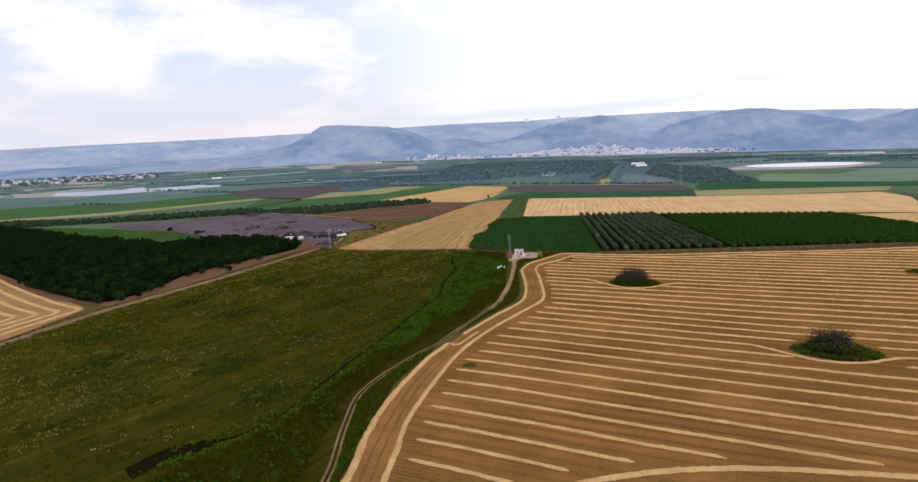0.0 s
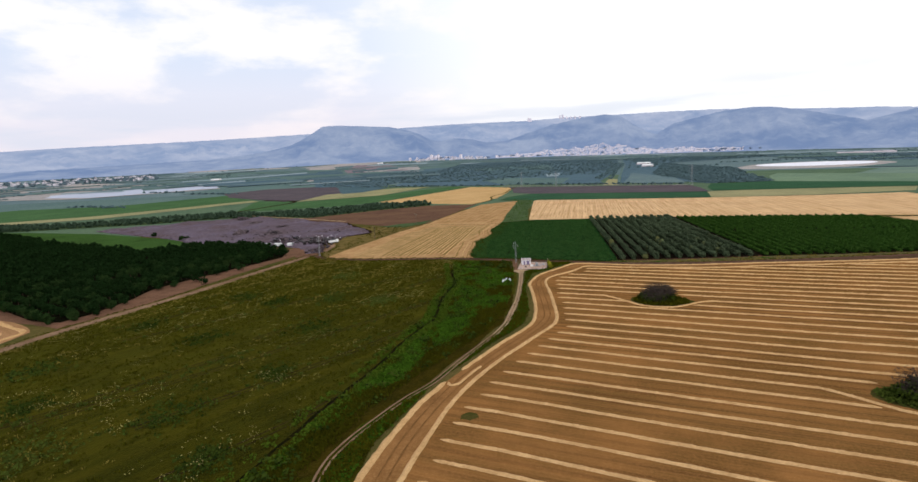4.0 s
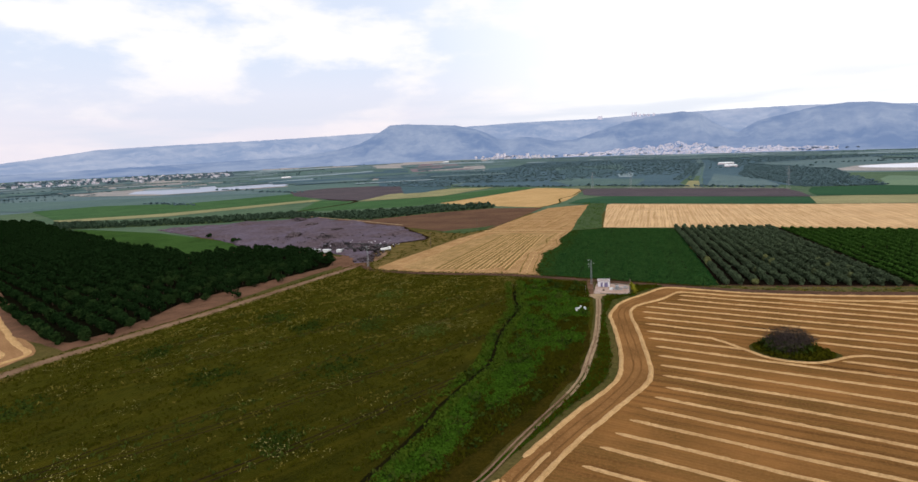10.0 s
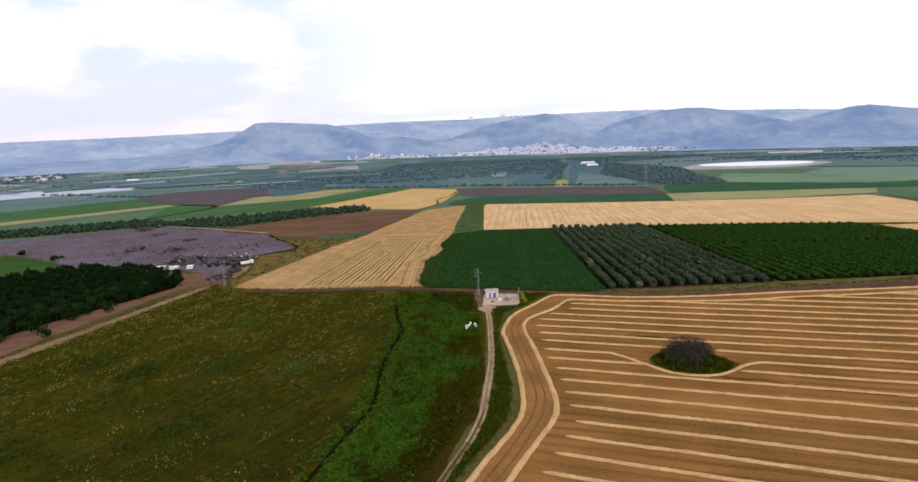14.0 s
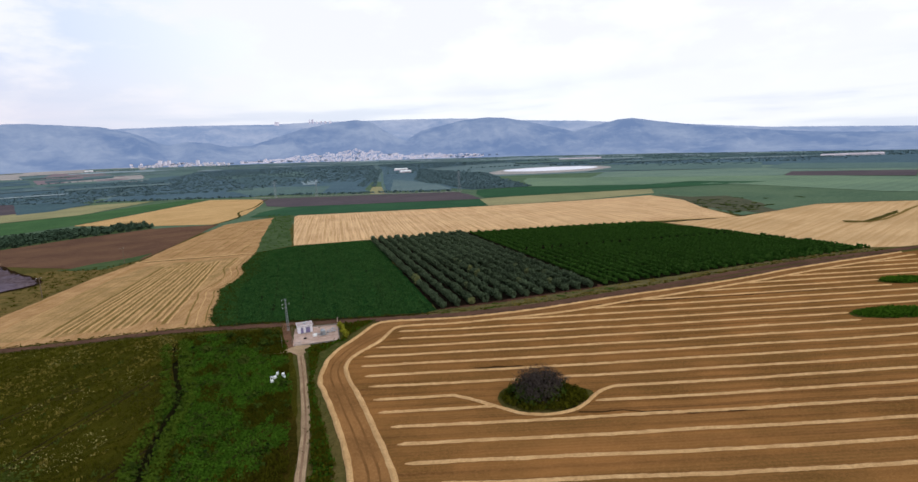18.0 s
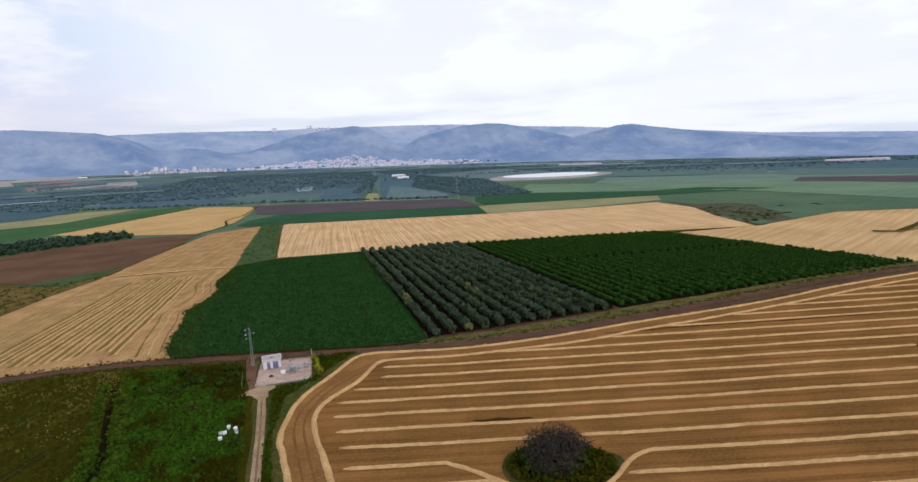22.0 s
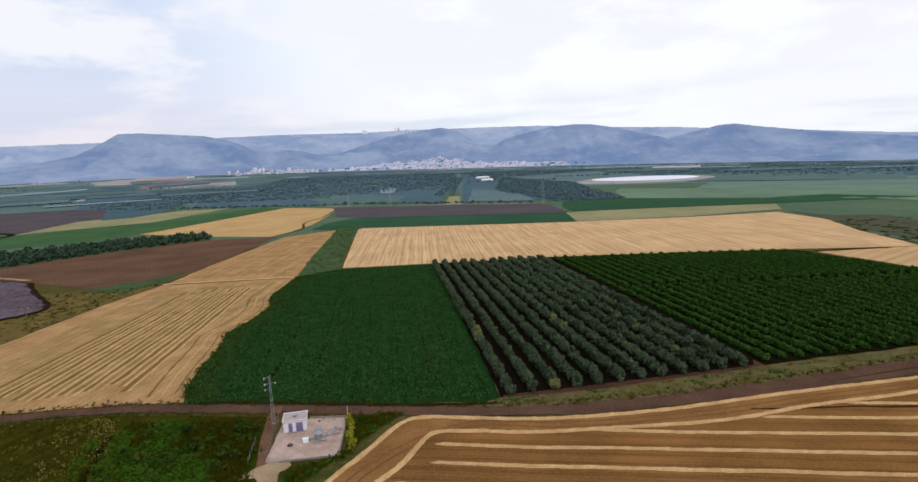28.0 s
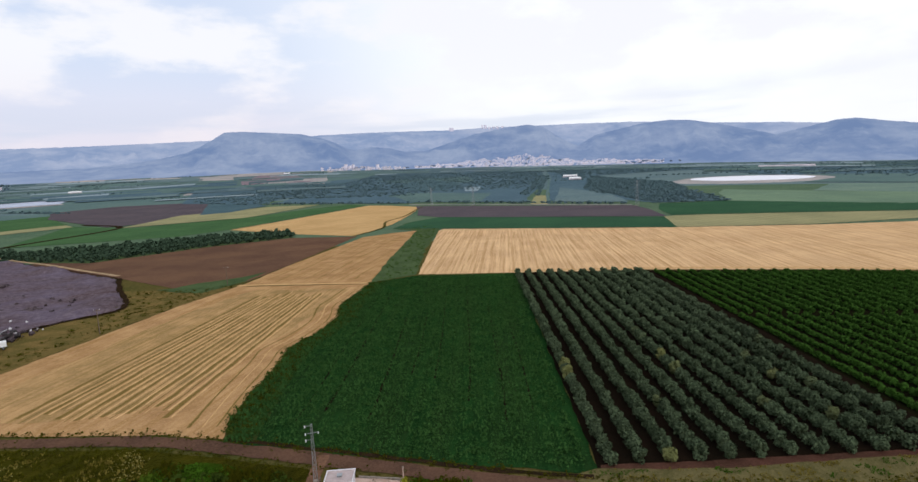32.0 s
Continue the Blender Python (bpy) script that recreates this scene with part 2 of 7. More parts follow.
straw = soil("straw", C(206, 168, 118), C(188, 150, 102), C(132, 98, 60), 5, 0.5, spot_amount=0.55, bump=0.9)
M_GROUND = soil("dry_grass_ground", C(86, 76, 42), C(60, 66, 30), C(104, 90, 54), 60, 2.0)
# Blue-grey haze is put into the base colours of the far land.
M_FAR_GREEN = soil("hazed_green_land", C(92, 112, 106), C(84, 104, 102), C(106, 122, 114), 120, 9.0, (), 0.5, 0.0)
M_FAR = soil("hazed_plain", C(94, 112, 114), C(106, 122, 120), C(80, 98, 104), 160, 9.0, spot_amount=0.7, bump=0.0)
M_STUBBLE = soil("brown_stubble", C(138, 96, 53), C(109, 77, 40), C(158, 114, 68), 22, 0.7,
                 ((-16.2, 3.6, C(84, 55, 30), 0.65, 1.6), (-16.2, 1.1, C(158, 114, 72), 0.2, 1.4)), 0.4, 0.6, 0.15, (-16.2, C(92, 70, 36), 0.6, 7.0, 0.035))
M_HEADLAND = soil("headland_stubble", C(138, 98, 58), C(114, 80, 46), C(164, 122, 76), 14, 0.8, (), 0.5, 0.5, 0.15)
M_GOLD = soil("golden_stubble", C(210, 172, 128), C(190, 154, 114), C(226, 194, 152), 30, 0.9,
              ((85.5, 6.4, C(150, 112, 66), 0.4, 0.9), (85.5, 2.7, C(226, 194, 146), 0.4, 0.9)), 0.4, 0.4, 0.15, (85.5, C(146, 110, 64), 0.75, 2.0, 0.03))
M_WHEAT = soil("mown_wheat", C(178, 141, 98), C(148, 113, 77), C(202, 167, 120), 12, 0.9,
               ((80.0, 2.4, C(146, 112, 66), 0.4, 0.7),), 0.4, 0.4, 0.15, (80.0, C(138, 104, 58), 0.7, 1.7, 0.03))
M_WHEAT_ROWS = soil("mown_wheat_rows", C(176, 140, 96), C(140, 114, 76), C(200, 165, 118), 10, 0.9,
                    ((83.0, 2.6, C(132, 108, 62), 0.5, 0.7),), 0.4, 0.4, 0.15, (83.0, C(120, 98, 50), 0.7, 1.8, 0.03))
M_WHEAT_FAR = soil("mown_wheat_far", C(196, 160, 110), C(180, 146, 98), C(212, 180, 132), 40, 1.4,
                   ((58.0, 9.0, C(160, 126, 80), 0.5, 1.2),), 0.35, 0.4, 0.15, (58.0, C(158, 122, 74), 0.6, 3.0, 0.04))
M_GOLD_RIGHT = soil("golden_stubble_right", C(200, 166, 122), C(182, 150, 108), C(210, 174, 122), 45, 1.2,
                    ((25.0, 7.0, C(158, 122, 78), 0.4, 1.2),), 0.35, 0.4, 0.15, (25.0, C(156, 118, 72), 0.6, 3.0, 0.04))
M_WEEDS = soil("weedy_field", C(36, 34, 3), C(8, 10, 1), C(46, 42, 7), 14, 0.8,
               ((62.0, 11.0, C(26, 30, 3), 0.5, 1.6), (62.0, 3.6, C(56, 52, 8), 0.3, 1.0)), 0.3, 0.6, 0.4, (58.0, C(60, 52, 8), 0.6, 5.0, 0.06), (0.24, C(160, 158, 66)))
M_LUSH = soil("lush_weeds", C(42, 67, 10), C(27, 34, 6), C(54, 66, 16), 13, 0.9, (), 0.5, 0.8, 0.5, (75.0, C(40, 33, 8), 0.9), (0.08, C(120, 170, 60)))
M_CROP = soil("dark_crop", C(32, 64, 28), C(22, 48, 21), C(48, 84, 40), 30, 0.7,
              ((89.0, 3.4, C(12, 30, 14), 0.6, 0.8), (89.0, 1.1, C(32, 64, 30), 0.3, 0.6)), 0.5, 1.0, 0.4, (89.0, C(44, 50, 28), 0.6))
M_SANDY = soil("sandy_road", C(132, 106, 84), C(108, 84, 64), C(150, 124, 100), 9, 0.6, (), 0.5, 0.5, 0.08)
M_DRYVERGE = soil("dry_yellow_verge", C(108, 90, 52), C(80, 74, 38), C(132, 112, 70), 7, 0.6, (), 0.6, 0.8, 0.25)
M_RUT = soil("rut_earth", C(120, 84, 48), C(104, 73, 41), C(134, 97, 60), 4, 0.5, (), 0.5, 0.6, 0.1)
M_SWATH = soil("swath_gap_stubble", C(120, 98, 54), C(106, 89, 47), C(142, 114, 68), 5, 0.6, (), 0.5, 0.5, 0.1)
M_BARE = soil("bare_roadside_soil", C(112, 82, 64), C(92, 68, 52), C(132, 102, 82), 7, 0.6, (), 0.5, 0.5, 0.1)
M_ROAD = soil("dirt_road", C(92, 68, 54), C(74, 55, 45), C(112, 88, 70), 12, 0.6, (), 0.5, 0.5, 0.08)
M_TRACK = soil("pale_track", C(160, 136, 106), C(132, 110, 84), C(182, 158, 128), 6, 0.5, (), 0.5, 0.5, 0.08)
M_RED_SOIL = soil("red_orchard_soil", C(84, 56, 46), C(66, 46, 37), C(100, 72, 58), 14, 0.7, ((90.0, 6.2, C(50, 34, 28), 0.5, 0.3),), 0.5, 0.6, 0.12)
# Row soil darkened to paint in the shade between the olive rows.
M_SOIL_AND_SHADE = soil("row_soil_and_shade", C(28, 21, 15), C(20, 18, 12), C(40, 30, 22), 9, 0.7, ((90.0, 6.0, C(30, 24, 17), 0.5, 0.3),), 0.5, 0.6, 0.12)
M_VERGE_GREEN = soil("green_verge", C(98, 90, 58), C(78, 74, 44), C(120, 108, 74), 5, 0.6, (), 0.6, 0.8, 0.25)
M_VERGE = soil("grass_verge", C(76, 66, 34), C(54, 58, 24), C(98, 86, 48), 8, 0.6, (), 0.6, 0.8, 0.25)
M_BANK = soil("ditch_earth", C(46, 34, 24), C(34, 28, 18), C(66, 52, 34), 4, 0.5, (), 0.5, 0.8, 0.2)
M_PLOWED = soil("brown_plowed", C(106, 80, 62), C(88, 66, 54), C(124, 98, 76), 40, 1.2, ((50.0, 4.5, C(76, 54, 42), 0.45, 0.8),), 0.4, 0.6, 0.2)
M_PURPLE = soil("dark_plowed", C(90, 82, 84), C(80, 74, 78), C(104, 94, 96), 60, 2.5, ((-22.0, 9.0, C(68, 58, 64), 0.4, 0.8),), 0.4, 0.4, 0.2)
M_QUARRY = soil("grey_spoil", C(96, 86, 98), C(84, 70, 72), C(134, 122, 128), 26, 2.4, (), 0.5, 0.8, 0.6, (20.0, C(78, 68, 72), 0.6))
M_RUBBLE = soil("rubble", C(84, 72, 74), C(46, 40, 42), C(138, 126, 128), 5, 0.8, (), 0.6, 1.0, 0.5)
M_GREEN = soil("green_crop", C(72, 100, 64), C(62, 90, 58), C(86, 110, 74), 50, 1.5, ((-20.0, 6.0, C(38, 64, 30), 0.4, 0.8),), 0.4, 0.6, 0.2)
M_PLOT = soil("fresh_green_crop", C(58, 84, 40), C(48, 70, 33), C(72, 94, 48), 40, 1.5, ((-28.0, 5.0, C(40, 66, 28), 0.4, 0.8),), 0.4, 0.6, 0.2)
M_GREEN_DEEP = soil("deep_green_crop", C(56, 87, 62), C(50, 78, 58), C(68, 97, 70), 60, 2.0, ((-22.0, 8.0, C(32, 58, 40), 0.4, 0.8),), 0.4, 0.5, 0.2)
M_GREEN_PALE = soil("pale_green_crop", C(112, 132, 106), C(99, 119, 99), C(126, 142, 116), 90, 3.0, ((20.0, 14.0, C(84, 102, 86), 0.4, 1.0),), 0.4, 0.3, 0.2)
M_OLIVE_PALE = soil("pale_dry_grass", C(148, 142, 104), C(130, 128, 94), C(164, 154, 116), 60, 2.0, ((28.0, 10.0, C(118, 116, 84), 0.4, 1.0),), 0.4, 0.3, 0.2)
# Far tan and plantation colours greyed and blued to imitate haze.
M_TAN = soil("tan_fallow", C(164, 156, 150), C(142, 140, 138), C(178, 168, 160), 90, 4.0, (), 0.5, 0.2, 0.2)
M_DARKFAR = soil("hazed_plantation", C(82, 102, 110), C(72, 92, 102), C(94, 112, 116), 70, 7.0, ((-20.0, 16.0, C(72, 90, 102), 0.5, 0.6),), 0.6, 0.3, 0.3)
M_STRIP = soil("weedy_strip", C(72, 88, 56), C(60, 76, 48), C(88, 98, 66), 12, 1.2, (), 0.5, 0.8, 0.3)
# Near-black floor: the shade under the grove trees is in its colour.
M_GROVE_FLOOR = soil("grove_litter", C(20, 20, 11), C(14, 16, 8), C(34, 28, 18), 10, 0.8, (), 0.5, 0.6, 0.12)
# Grass floor darkened so that the gaps between citrus rows look shaded.
M_CITRUS_FLOOR = soil("shaded_citrus_grass", C(24, 24, 12), C(18, 20, 9), C(36, 31, 18), 10, 0.8, (), 0.5, 0.6, 0.12)
M_SCRUB_GROUND = soil("scrub_ground", C(84, 84, 66), C(70, 74, 58), C(100, 96, 76), 12, 2.0, (), 0.6, 0.4, 0.3)
M_MID = soil("dull_green_land", C(88, 106, 82), C(76, 96, 76), C(100, 114, 90), 90, 6.0, (), 0.6, 0.3, 0.3)
# These two far fields also carry haze in their base colours.
M_DULLFAR = soil("hazed_scrub", C(110, 128, 112), C(96, 116, 106), C(124, 138, 122), 80, 8.0, (), 0.6, 0.2, 0.3)
M_REDFAR = soil("hazed_red_field", C(132, 116, 120), C(118, 108, 114), C(142, 126, 126), 60, 5.0, (), 0.4, 0.2, 0.2)

M_BARK = plain("bark", C(84, 70, 58), 0.9, dirt=0.4, size=0.3)
M_OLIVE = leafy("olive_leaves", C(10, 21, 11), C(94, 108, 80), C(120, 120, 70), 0.42, 0.95)
M_CITRUS = leafy("citrus_leaves", C(13, 36, 10), C(66, 100, 38), C(72, 98, 42), 0.34)
M_GROVE = leafy("grove_leaves", C(5, 14, 6), C(36, 58, 28), C(46, 62, 30), 0.36)
M_TWIGS = leafy("dry_twigs", C(40, 36, 33), C(78, 69, 63), None)
M_SHRUB = leafy("shrub_leaves", C(26, 40, 14), C(66, 80, 28), C(76, 84, 34))
M_TUFT_GREEN = leafy("green_tufts", C(34, 58, 9), C(72, 104, 28), C(62, 64, 18), 0.25, patch=6.0)
M_TUFT_OLIVE = leafy("olive_tufts", C(38, 42, 5), C(76, 74, 17), None, 0.14, patch=16.0)
M_DITCH = soil("weedy_ditch_bed", C(26, 24, 10), C(18, 20, 8), C(40, 36, 16), 4, 0.5, (), 0.5, 0.8, 0.2)
M_DULL = soil("brown_olive_weeds", C(54, 46, 12), C(38, 36, 9), C(74, 62, 22), 7, 0.8, (), 0.6, 0.8, 0.4)
M_TUFT_DRY = leafy("dry_tufts", C(76, 68, 22), C(136, 122, 58), None, 0.4, patch=7.0)
M_BANK_GREEN = soil("weedy_bank", C(62, 70, 32), C(46, 54, 24), C(88, 84, 48), 5, 0.7, (), 0.6, 0.8, 0.3)
M_TUFT_CROP = leafy("crop_tufts", C(18, 45, 18), C(66, 101, 50), None, 0.2, patch=5.0)
M_FLOWER = plain("pale_blossom", C(146, 136, 82), 0.8, dirt=0.1)
M_YELLOW = leafy("yellow_hedge", C(90, 98, 24), C(150, 144, 46))

M_WALL = plain("white_plaster", C(226, 222, 224), 0.8, dirt=0.12)
M_ROOFSLAB = plain("roof_slab", C(184, 168, 164), 0.85, dirt=0.2)
M_DOOR = plain("lilac_steel_door", C(124, 112, 150), 0.5, dirt=0.15)
M_CONCRETE = soil("concrete_pad", C(182, 158, 144), C(158, 132, 116), C(198, 178, 166), 3.5, 0.5, (), 0.5, 0.3, 0.02)
M_KERB = plain("concrete_kerb", C(150, 140, 130), 0.85)
M_STEEL = plain("galvanised_steel", C(166, 170, 172), 0.45, 0.7, 0.2, 0.4)
M_PIPE = plain("painted_pipe", C(150, 152, 158), 0.5, 0.2, 0.25, 0.4)
M_DARK = plain("dark_machine", C(52, 46, 46), 0.6, 0.1, 0.3, 0.6)
M_WHITE = plain("white_paint", C(232, 232, 230), 0.5, dirt=0.08)
M_WOODPOST = plain("weathered_post", C(120, 106, 90), 0.9, dirt=0.3, size=0.3)
M_GLASS = plain("dark_glass", C(40, 46, 56), 0.15, dirt=0.1)
M_RUBBER = plain("rubber", C(34, 32, 32), 0.85)
M_TOWN_WALL = plain("town_plaster", C(238, 230, 236), 0.85, dirt=0.14, size=14)
M_TOWN_ROOF = plain("town_roof", C(206, 196, 200), 0.85, dirt=0.2, size=14)
M_TOWN_DARK = plain("town_window", C(120, 126, 140), 0.5, dirt=0.1, size=6)


def water(name, c, rough):
    m = Mat(name, rough)
    m.p.inputs["Specular IOR Level"].default_value = 0.5
    n = m.noise(14.0, 4, 0.6, (1, 0.3, 1))
    m.bump(n, 0.1, 0.3)
    return m.colour(m.mix(m.span(m.noise(120.0), 0.35, 0.65), c, tuple(v * 0.9 for v in c[:3]) + (1,)))


M_RESERVOIR = water("reservoir_water", C(226, 224, 232), 0.3)
M_LAKE = water("lake_water", C(158, 165, 182), 0.45)
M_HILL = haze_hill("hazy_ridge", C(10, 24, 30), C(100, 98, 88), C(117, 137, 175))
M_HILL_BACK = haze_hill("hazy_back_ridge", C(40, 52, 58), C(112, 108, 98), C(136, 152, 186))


# ---------------------------------------------------------------- geometry helpers
OX, OY = 10.0, -200.0            # middle of the valley's polar plan


def ground_z(x, y):
    """Height of the valley floor: level near by, a slow rise or fall towards the hills."""
    r, az = math.hypot(x - OX, y - OY), math.degrees(math.atan2(x - OX, y - OY))
    foot = 70 - 1.55 * min(max(az + 15, 0), 72)
    return foot * min(max((r - 600) / 2900, 0), 1.1) ** 2


def quads_mesh(name, V, F):
    me = bpy.data.meshes.new(name)
    V, F = np.asarray(V, dtype=np.float32), np.asarray(F, dtype=np.int32)
    k = F.shape[1]
    me.vertices.add(len(V))
    me.vertices.foreach_set("co", V.ravel())
    me.loops.add(F.size)
    me.loops.foreach_set("vertex_index", F.ravel())
    me.polygons.add(len(F))
    me.polygons.foreach_set("loop_start", np.arange(0, F.size, k, dtype=np.int32))
    me.update(calc_edges=True)
    return me


def mesh_part(name, me, material, parent=None, label=""):
    if material is not None and not me.materials:
        me.materials.append(material)
    ob = new(name, me)
    ob.parent = parent
    if label:
        ob["label"] = label
    return ob


def part(name, bm, material, parent=None, label=""):
    me = bpy.data.meshes.new(name)
    bm.to_mesh(me)
    bm.free()
    return mesh_part(name, me, material, parent, label)


def thing(name, x, y, z, rz=0.0, label="", category="", group=""):
    ob = new(name)
    ob.matrix_basis = pose(x, y, z, 0, 0, rz)
    return tagged(ob, label, category, group)


def box(bm, x0, y0, z0, x1, y1, z1, bevel=0.0):
    made = bmesh.ops.create_cube(bm, size=1)["verts"]
    bmesh.ops.scale(bm, vec=(x1 - x0, y1 - y0, z1 - z0), verts=made)
    bmesh.ops.translate(bm, vec=((x0 + x1) / 2, (y0 + y1) / 2, (z0 + z1) / 2), verts=made)
    if bevel:
        edges = list({e for v in made for e in v.link_edges})
        bmesh.ops.bevel(bm, geom=edges, offset=bevel, segments=1, affect="EDGES")
    return bm


def boxed(x0, y0, z0, x1, y1, z1, bevel=0.0):
    return box(bmesh.new(), x0, y0, z0, x1, y1, z1, bevel)


def rod(bm, a, b, r0, r1=None, n=8):
    """A tapered round bar from a to b."""
    a, b = Vector(a), Vector(b)
    way = b - a
    m = Matrix.Translation((a + b) / 2) @ way.to_track_quat("Z", "Y").to_matrix().to_4x4()
    bmesh.ops.create_cone(bm, cap_ends=True, segments=n, radius1=r0, radius2=r1 if r1 is not None else r0, depth=way.length, matrix=m)
    return bm


def rods(*bars, n=8):
    bm = bmesh.new()
    for a, b, r in bars:
        rod(bm, a, b, r, n=n)
    return bm


def smooth_line(pts, step=2.0):
    """Catmull-Rom curve through plan points, evenly stepped."""
    p = [np.array(q, float) for q in pts]
    p = [2 * p[0] - p[1]] + p + [2 * p[-1] - p[-2]]
    fine = []
    for i in range(1, len(p) - 2):
        n = max(2, int(np.linalg.norm(p[i + 1] - p[i]) / 0.5))
        for k in range(n):
            u = k / n
            fine.append(0.5 * (2 * p[i] + (p[i + 1] - p[i - 1]) * u + (2 * p[i - 1] - 5 * p[i] + 4 * p[i + 1] - p[i + 2]) * u * u
                               + (3 * p[i] - p[i - 1] - 3 * p[i + 1] + p[i + 2]) * u ** 3))
    fine.append(p[-2])
    fine = np.array(fine)
    s = np.r_[0, np.cumsum(np.hypot(*np.diff(fine, axis=0).T))]
    at = np.linspace(0, s[-1], max(3, int(s[-1] / step) + 1))
    return np.stack([np.interp(at, s, fine[:, 0]), np.interp(at, s, fine[:, 1])], 1)


def sides(line):
    t = np.gradient(line, axis=0)
    t /= np.linalg.norm(t, axis=1)[:, None] + 1e-9
    return np.stack([-t[:, 1], t[:, 0]], 1)


def ragged(poly, step, amp, seed):
    out = []
    for i, a in enumerate(poly):
        b = poly[(i + 1) % len(poly)]
        n = max(1, int(math.dist(a, b) / step))
        for k in range(n):
            x, y = a[0] + (b[0] - a[0]) * k / n, a[1] + (b[1] - a[1]) * k / n
            out.append((x + amp * noise.noise((x / step / 2, y / step / 2, seed)), y + amp * noise.noise((x / step / 2, y / step / 2, seed + 9.1))))
    return out


def field(name, poly, material, lift=0.0, label="", category="field", amp=0.8, step=4.0, cell=0.0):
    """One field as a sheet with an uneven edge, laid on the valley floor."""
    bm = bmesh.new()
    pts = ragged(poly, step, amp, lift * 10 + len(name)) if amp else poly
    face = bm.faces.new([bm.verts.new((x, y, 0)) for x, y in pts])
    face.normal_update()
    if face.normal.z < 0:
        face.normal_flip()
    bmesh.ops.triangulate(bm, faces=bm.faces[:])
    if cell:
        for axis in (0, 1):
            lo, hi = min(p[axis] for p in pts), max(p[axis] for p in pts)
            for k in range(int(lo // cell) + 1, int(hi // cell) + 1):
                at = [0, 0, 0]
                at[axis] = k * cell
                no = [0, 0, 0]
                no[axis] = 1
                bmesh.ops.bisect_plane(bm, geom=bm.verts[:] + bm.edges[:] + bm.faces[:], plane_co=at, plane_no=no)
    for v in bm.verts:
        v.co.z = ground_z(v.co.x, v.co.y) + lift
    ob = part(name, bm, material)
    return tagged(ob, label or name.replace("_", " "), category, kind="structure")


def ribbon(name, pts, width, material, lift, label, category="road", step=2.5, rough_edge=0.3, kind="structure"):
    line = smooth_line(pts, step)
    side = sides(line)
    V, F = [], []
    for i, ((x, y), (sx, sy)) in enumerate(zip(line, side)):
        for k, u in enumerate((-1, -0.5, 0, 0.5, 1)):
            w = u * width / 2 * (1 + rough_edge * noise.noise((x / 5, y / 5, u * 3 + lift * 7)) * abs(u))
            V.append((x + sx * w, y + sy * w, ground_z(x, y) + lift + (0.02 if abs(u) == 0.5 else 0)))
        if i:
            F += [(5 * i - 5 + k, 5 * i - 4 + k, 5 * i + 1 + k, 5 * i + k) for k in range(4)]
    ob = mesh_part(name, quads_mesh(name, V, np.array(F)[:, ::-1]), material)
    return tagged(ob, label, category, kind=kind)


def windrow(name, line, width, height, label, group):
    """A ridge of loose straw along a plan line."""
    line = np.repeat(line, 2, axis=0)[:-1]
    line[1::2] = (line[0:-1:2] + line[2::2]) / 2
    side = sides(line)
    V, F = [], []
    n = len(line)
    for i, ((x, y), (sx, sy)) in enumerate(zip(line, side)):
        end = min(1, i / 2, (n - 1 - i) / 2) if n > 4 else 1
        end = 0.25 + 0.75 * end
        j = 0.10 * noise.noise((x / 3.1, y / 3.1, 1.0)) + 0.30 * noise.noise((x / 17, y / 17, 3.3))
        for u in (-1, -0.6, 0, 0.6, 1):
            w = u * width / 2 * end * (1 + 0.30 * noise.noise((x * 0.22, y * 0.22, u + 5)) + 0.24 * noise.noise((x * 1.7, y * 1.7, u + 2))) + j
            h = height * end * (1 - u * u) * (0.8 + 0.35 * noise.noise((x * 0.8, y * 0.8, u * 2)) + 0.4 * noise.noise((x * 2.1, y * 2.1, u * 3))) + (0.0 if abs(u) == 1 else 0.04)
            V.append((x + sx * w, y + sy * w, 0.02 + h))
        if i:
            F += [(5 * i + k, 5 * i + 1 + k, 5 * i - 4 + k, 5 * i - 5 + k) for k in range(4)]
    ob = mesh_part(name, quads_mesh(name, V, F), straw)
    return tagged(ob, label, "windrow", group)


def inside(poly, x, y):
    x, y = np.asarray(x, float), np.asarray(y, float)
    hit = np.zeros(x.shape, bool)
    for (x0, y0), (x1, y1) in zip(poly, list(poly[1:]) + [poly[0]]):
        cross = ((y0 > y) != (y1 > y)) & (x < (x1 - x0) * (y - y0) / (y1 - y0 + 1e-12) + x0)
        hit ^= cross
    return hit


def sprinkle(rng, poly, n):
    p = np.array(poly)
    lo, hi = p.min(0), p.max(0)
    got = np.zeros((0, 2))
    while len(got) < n:
        q = rng.uniform(lo, hi, (n * 2, 2))
        got = np.r_[got, q[inside(poly, q[:, 0], q[:, 1])]]
    return got[:n]


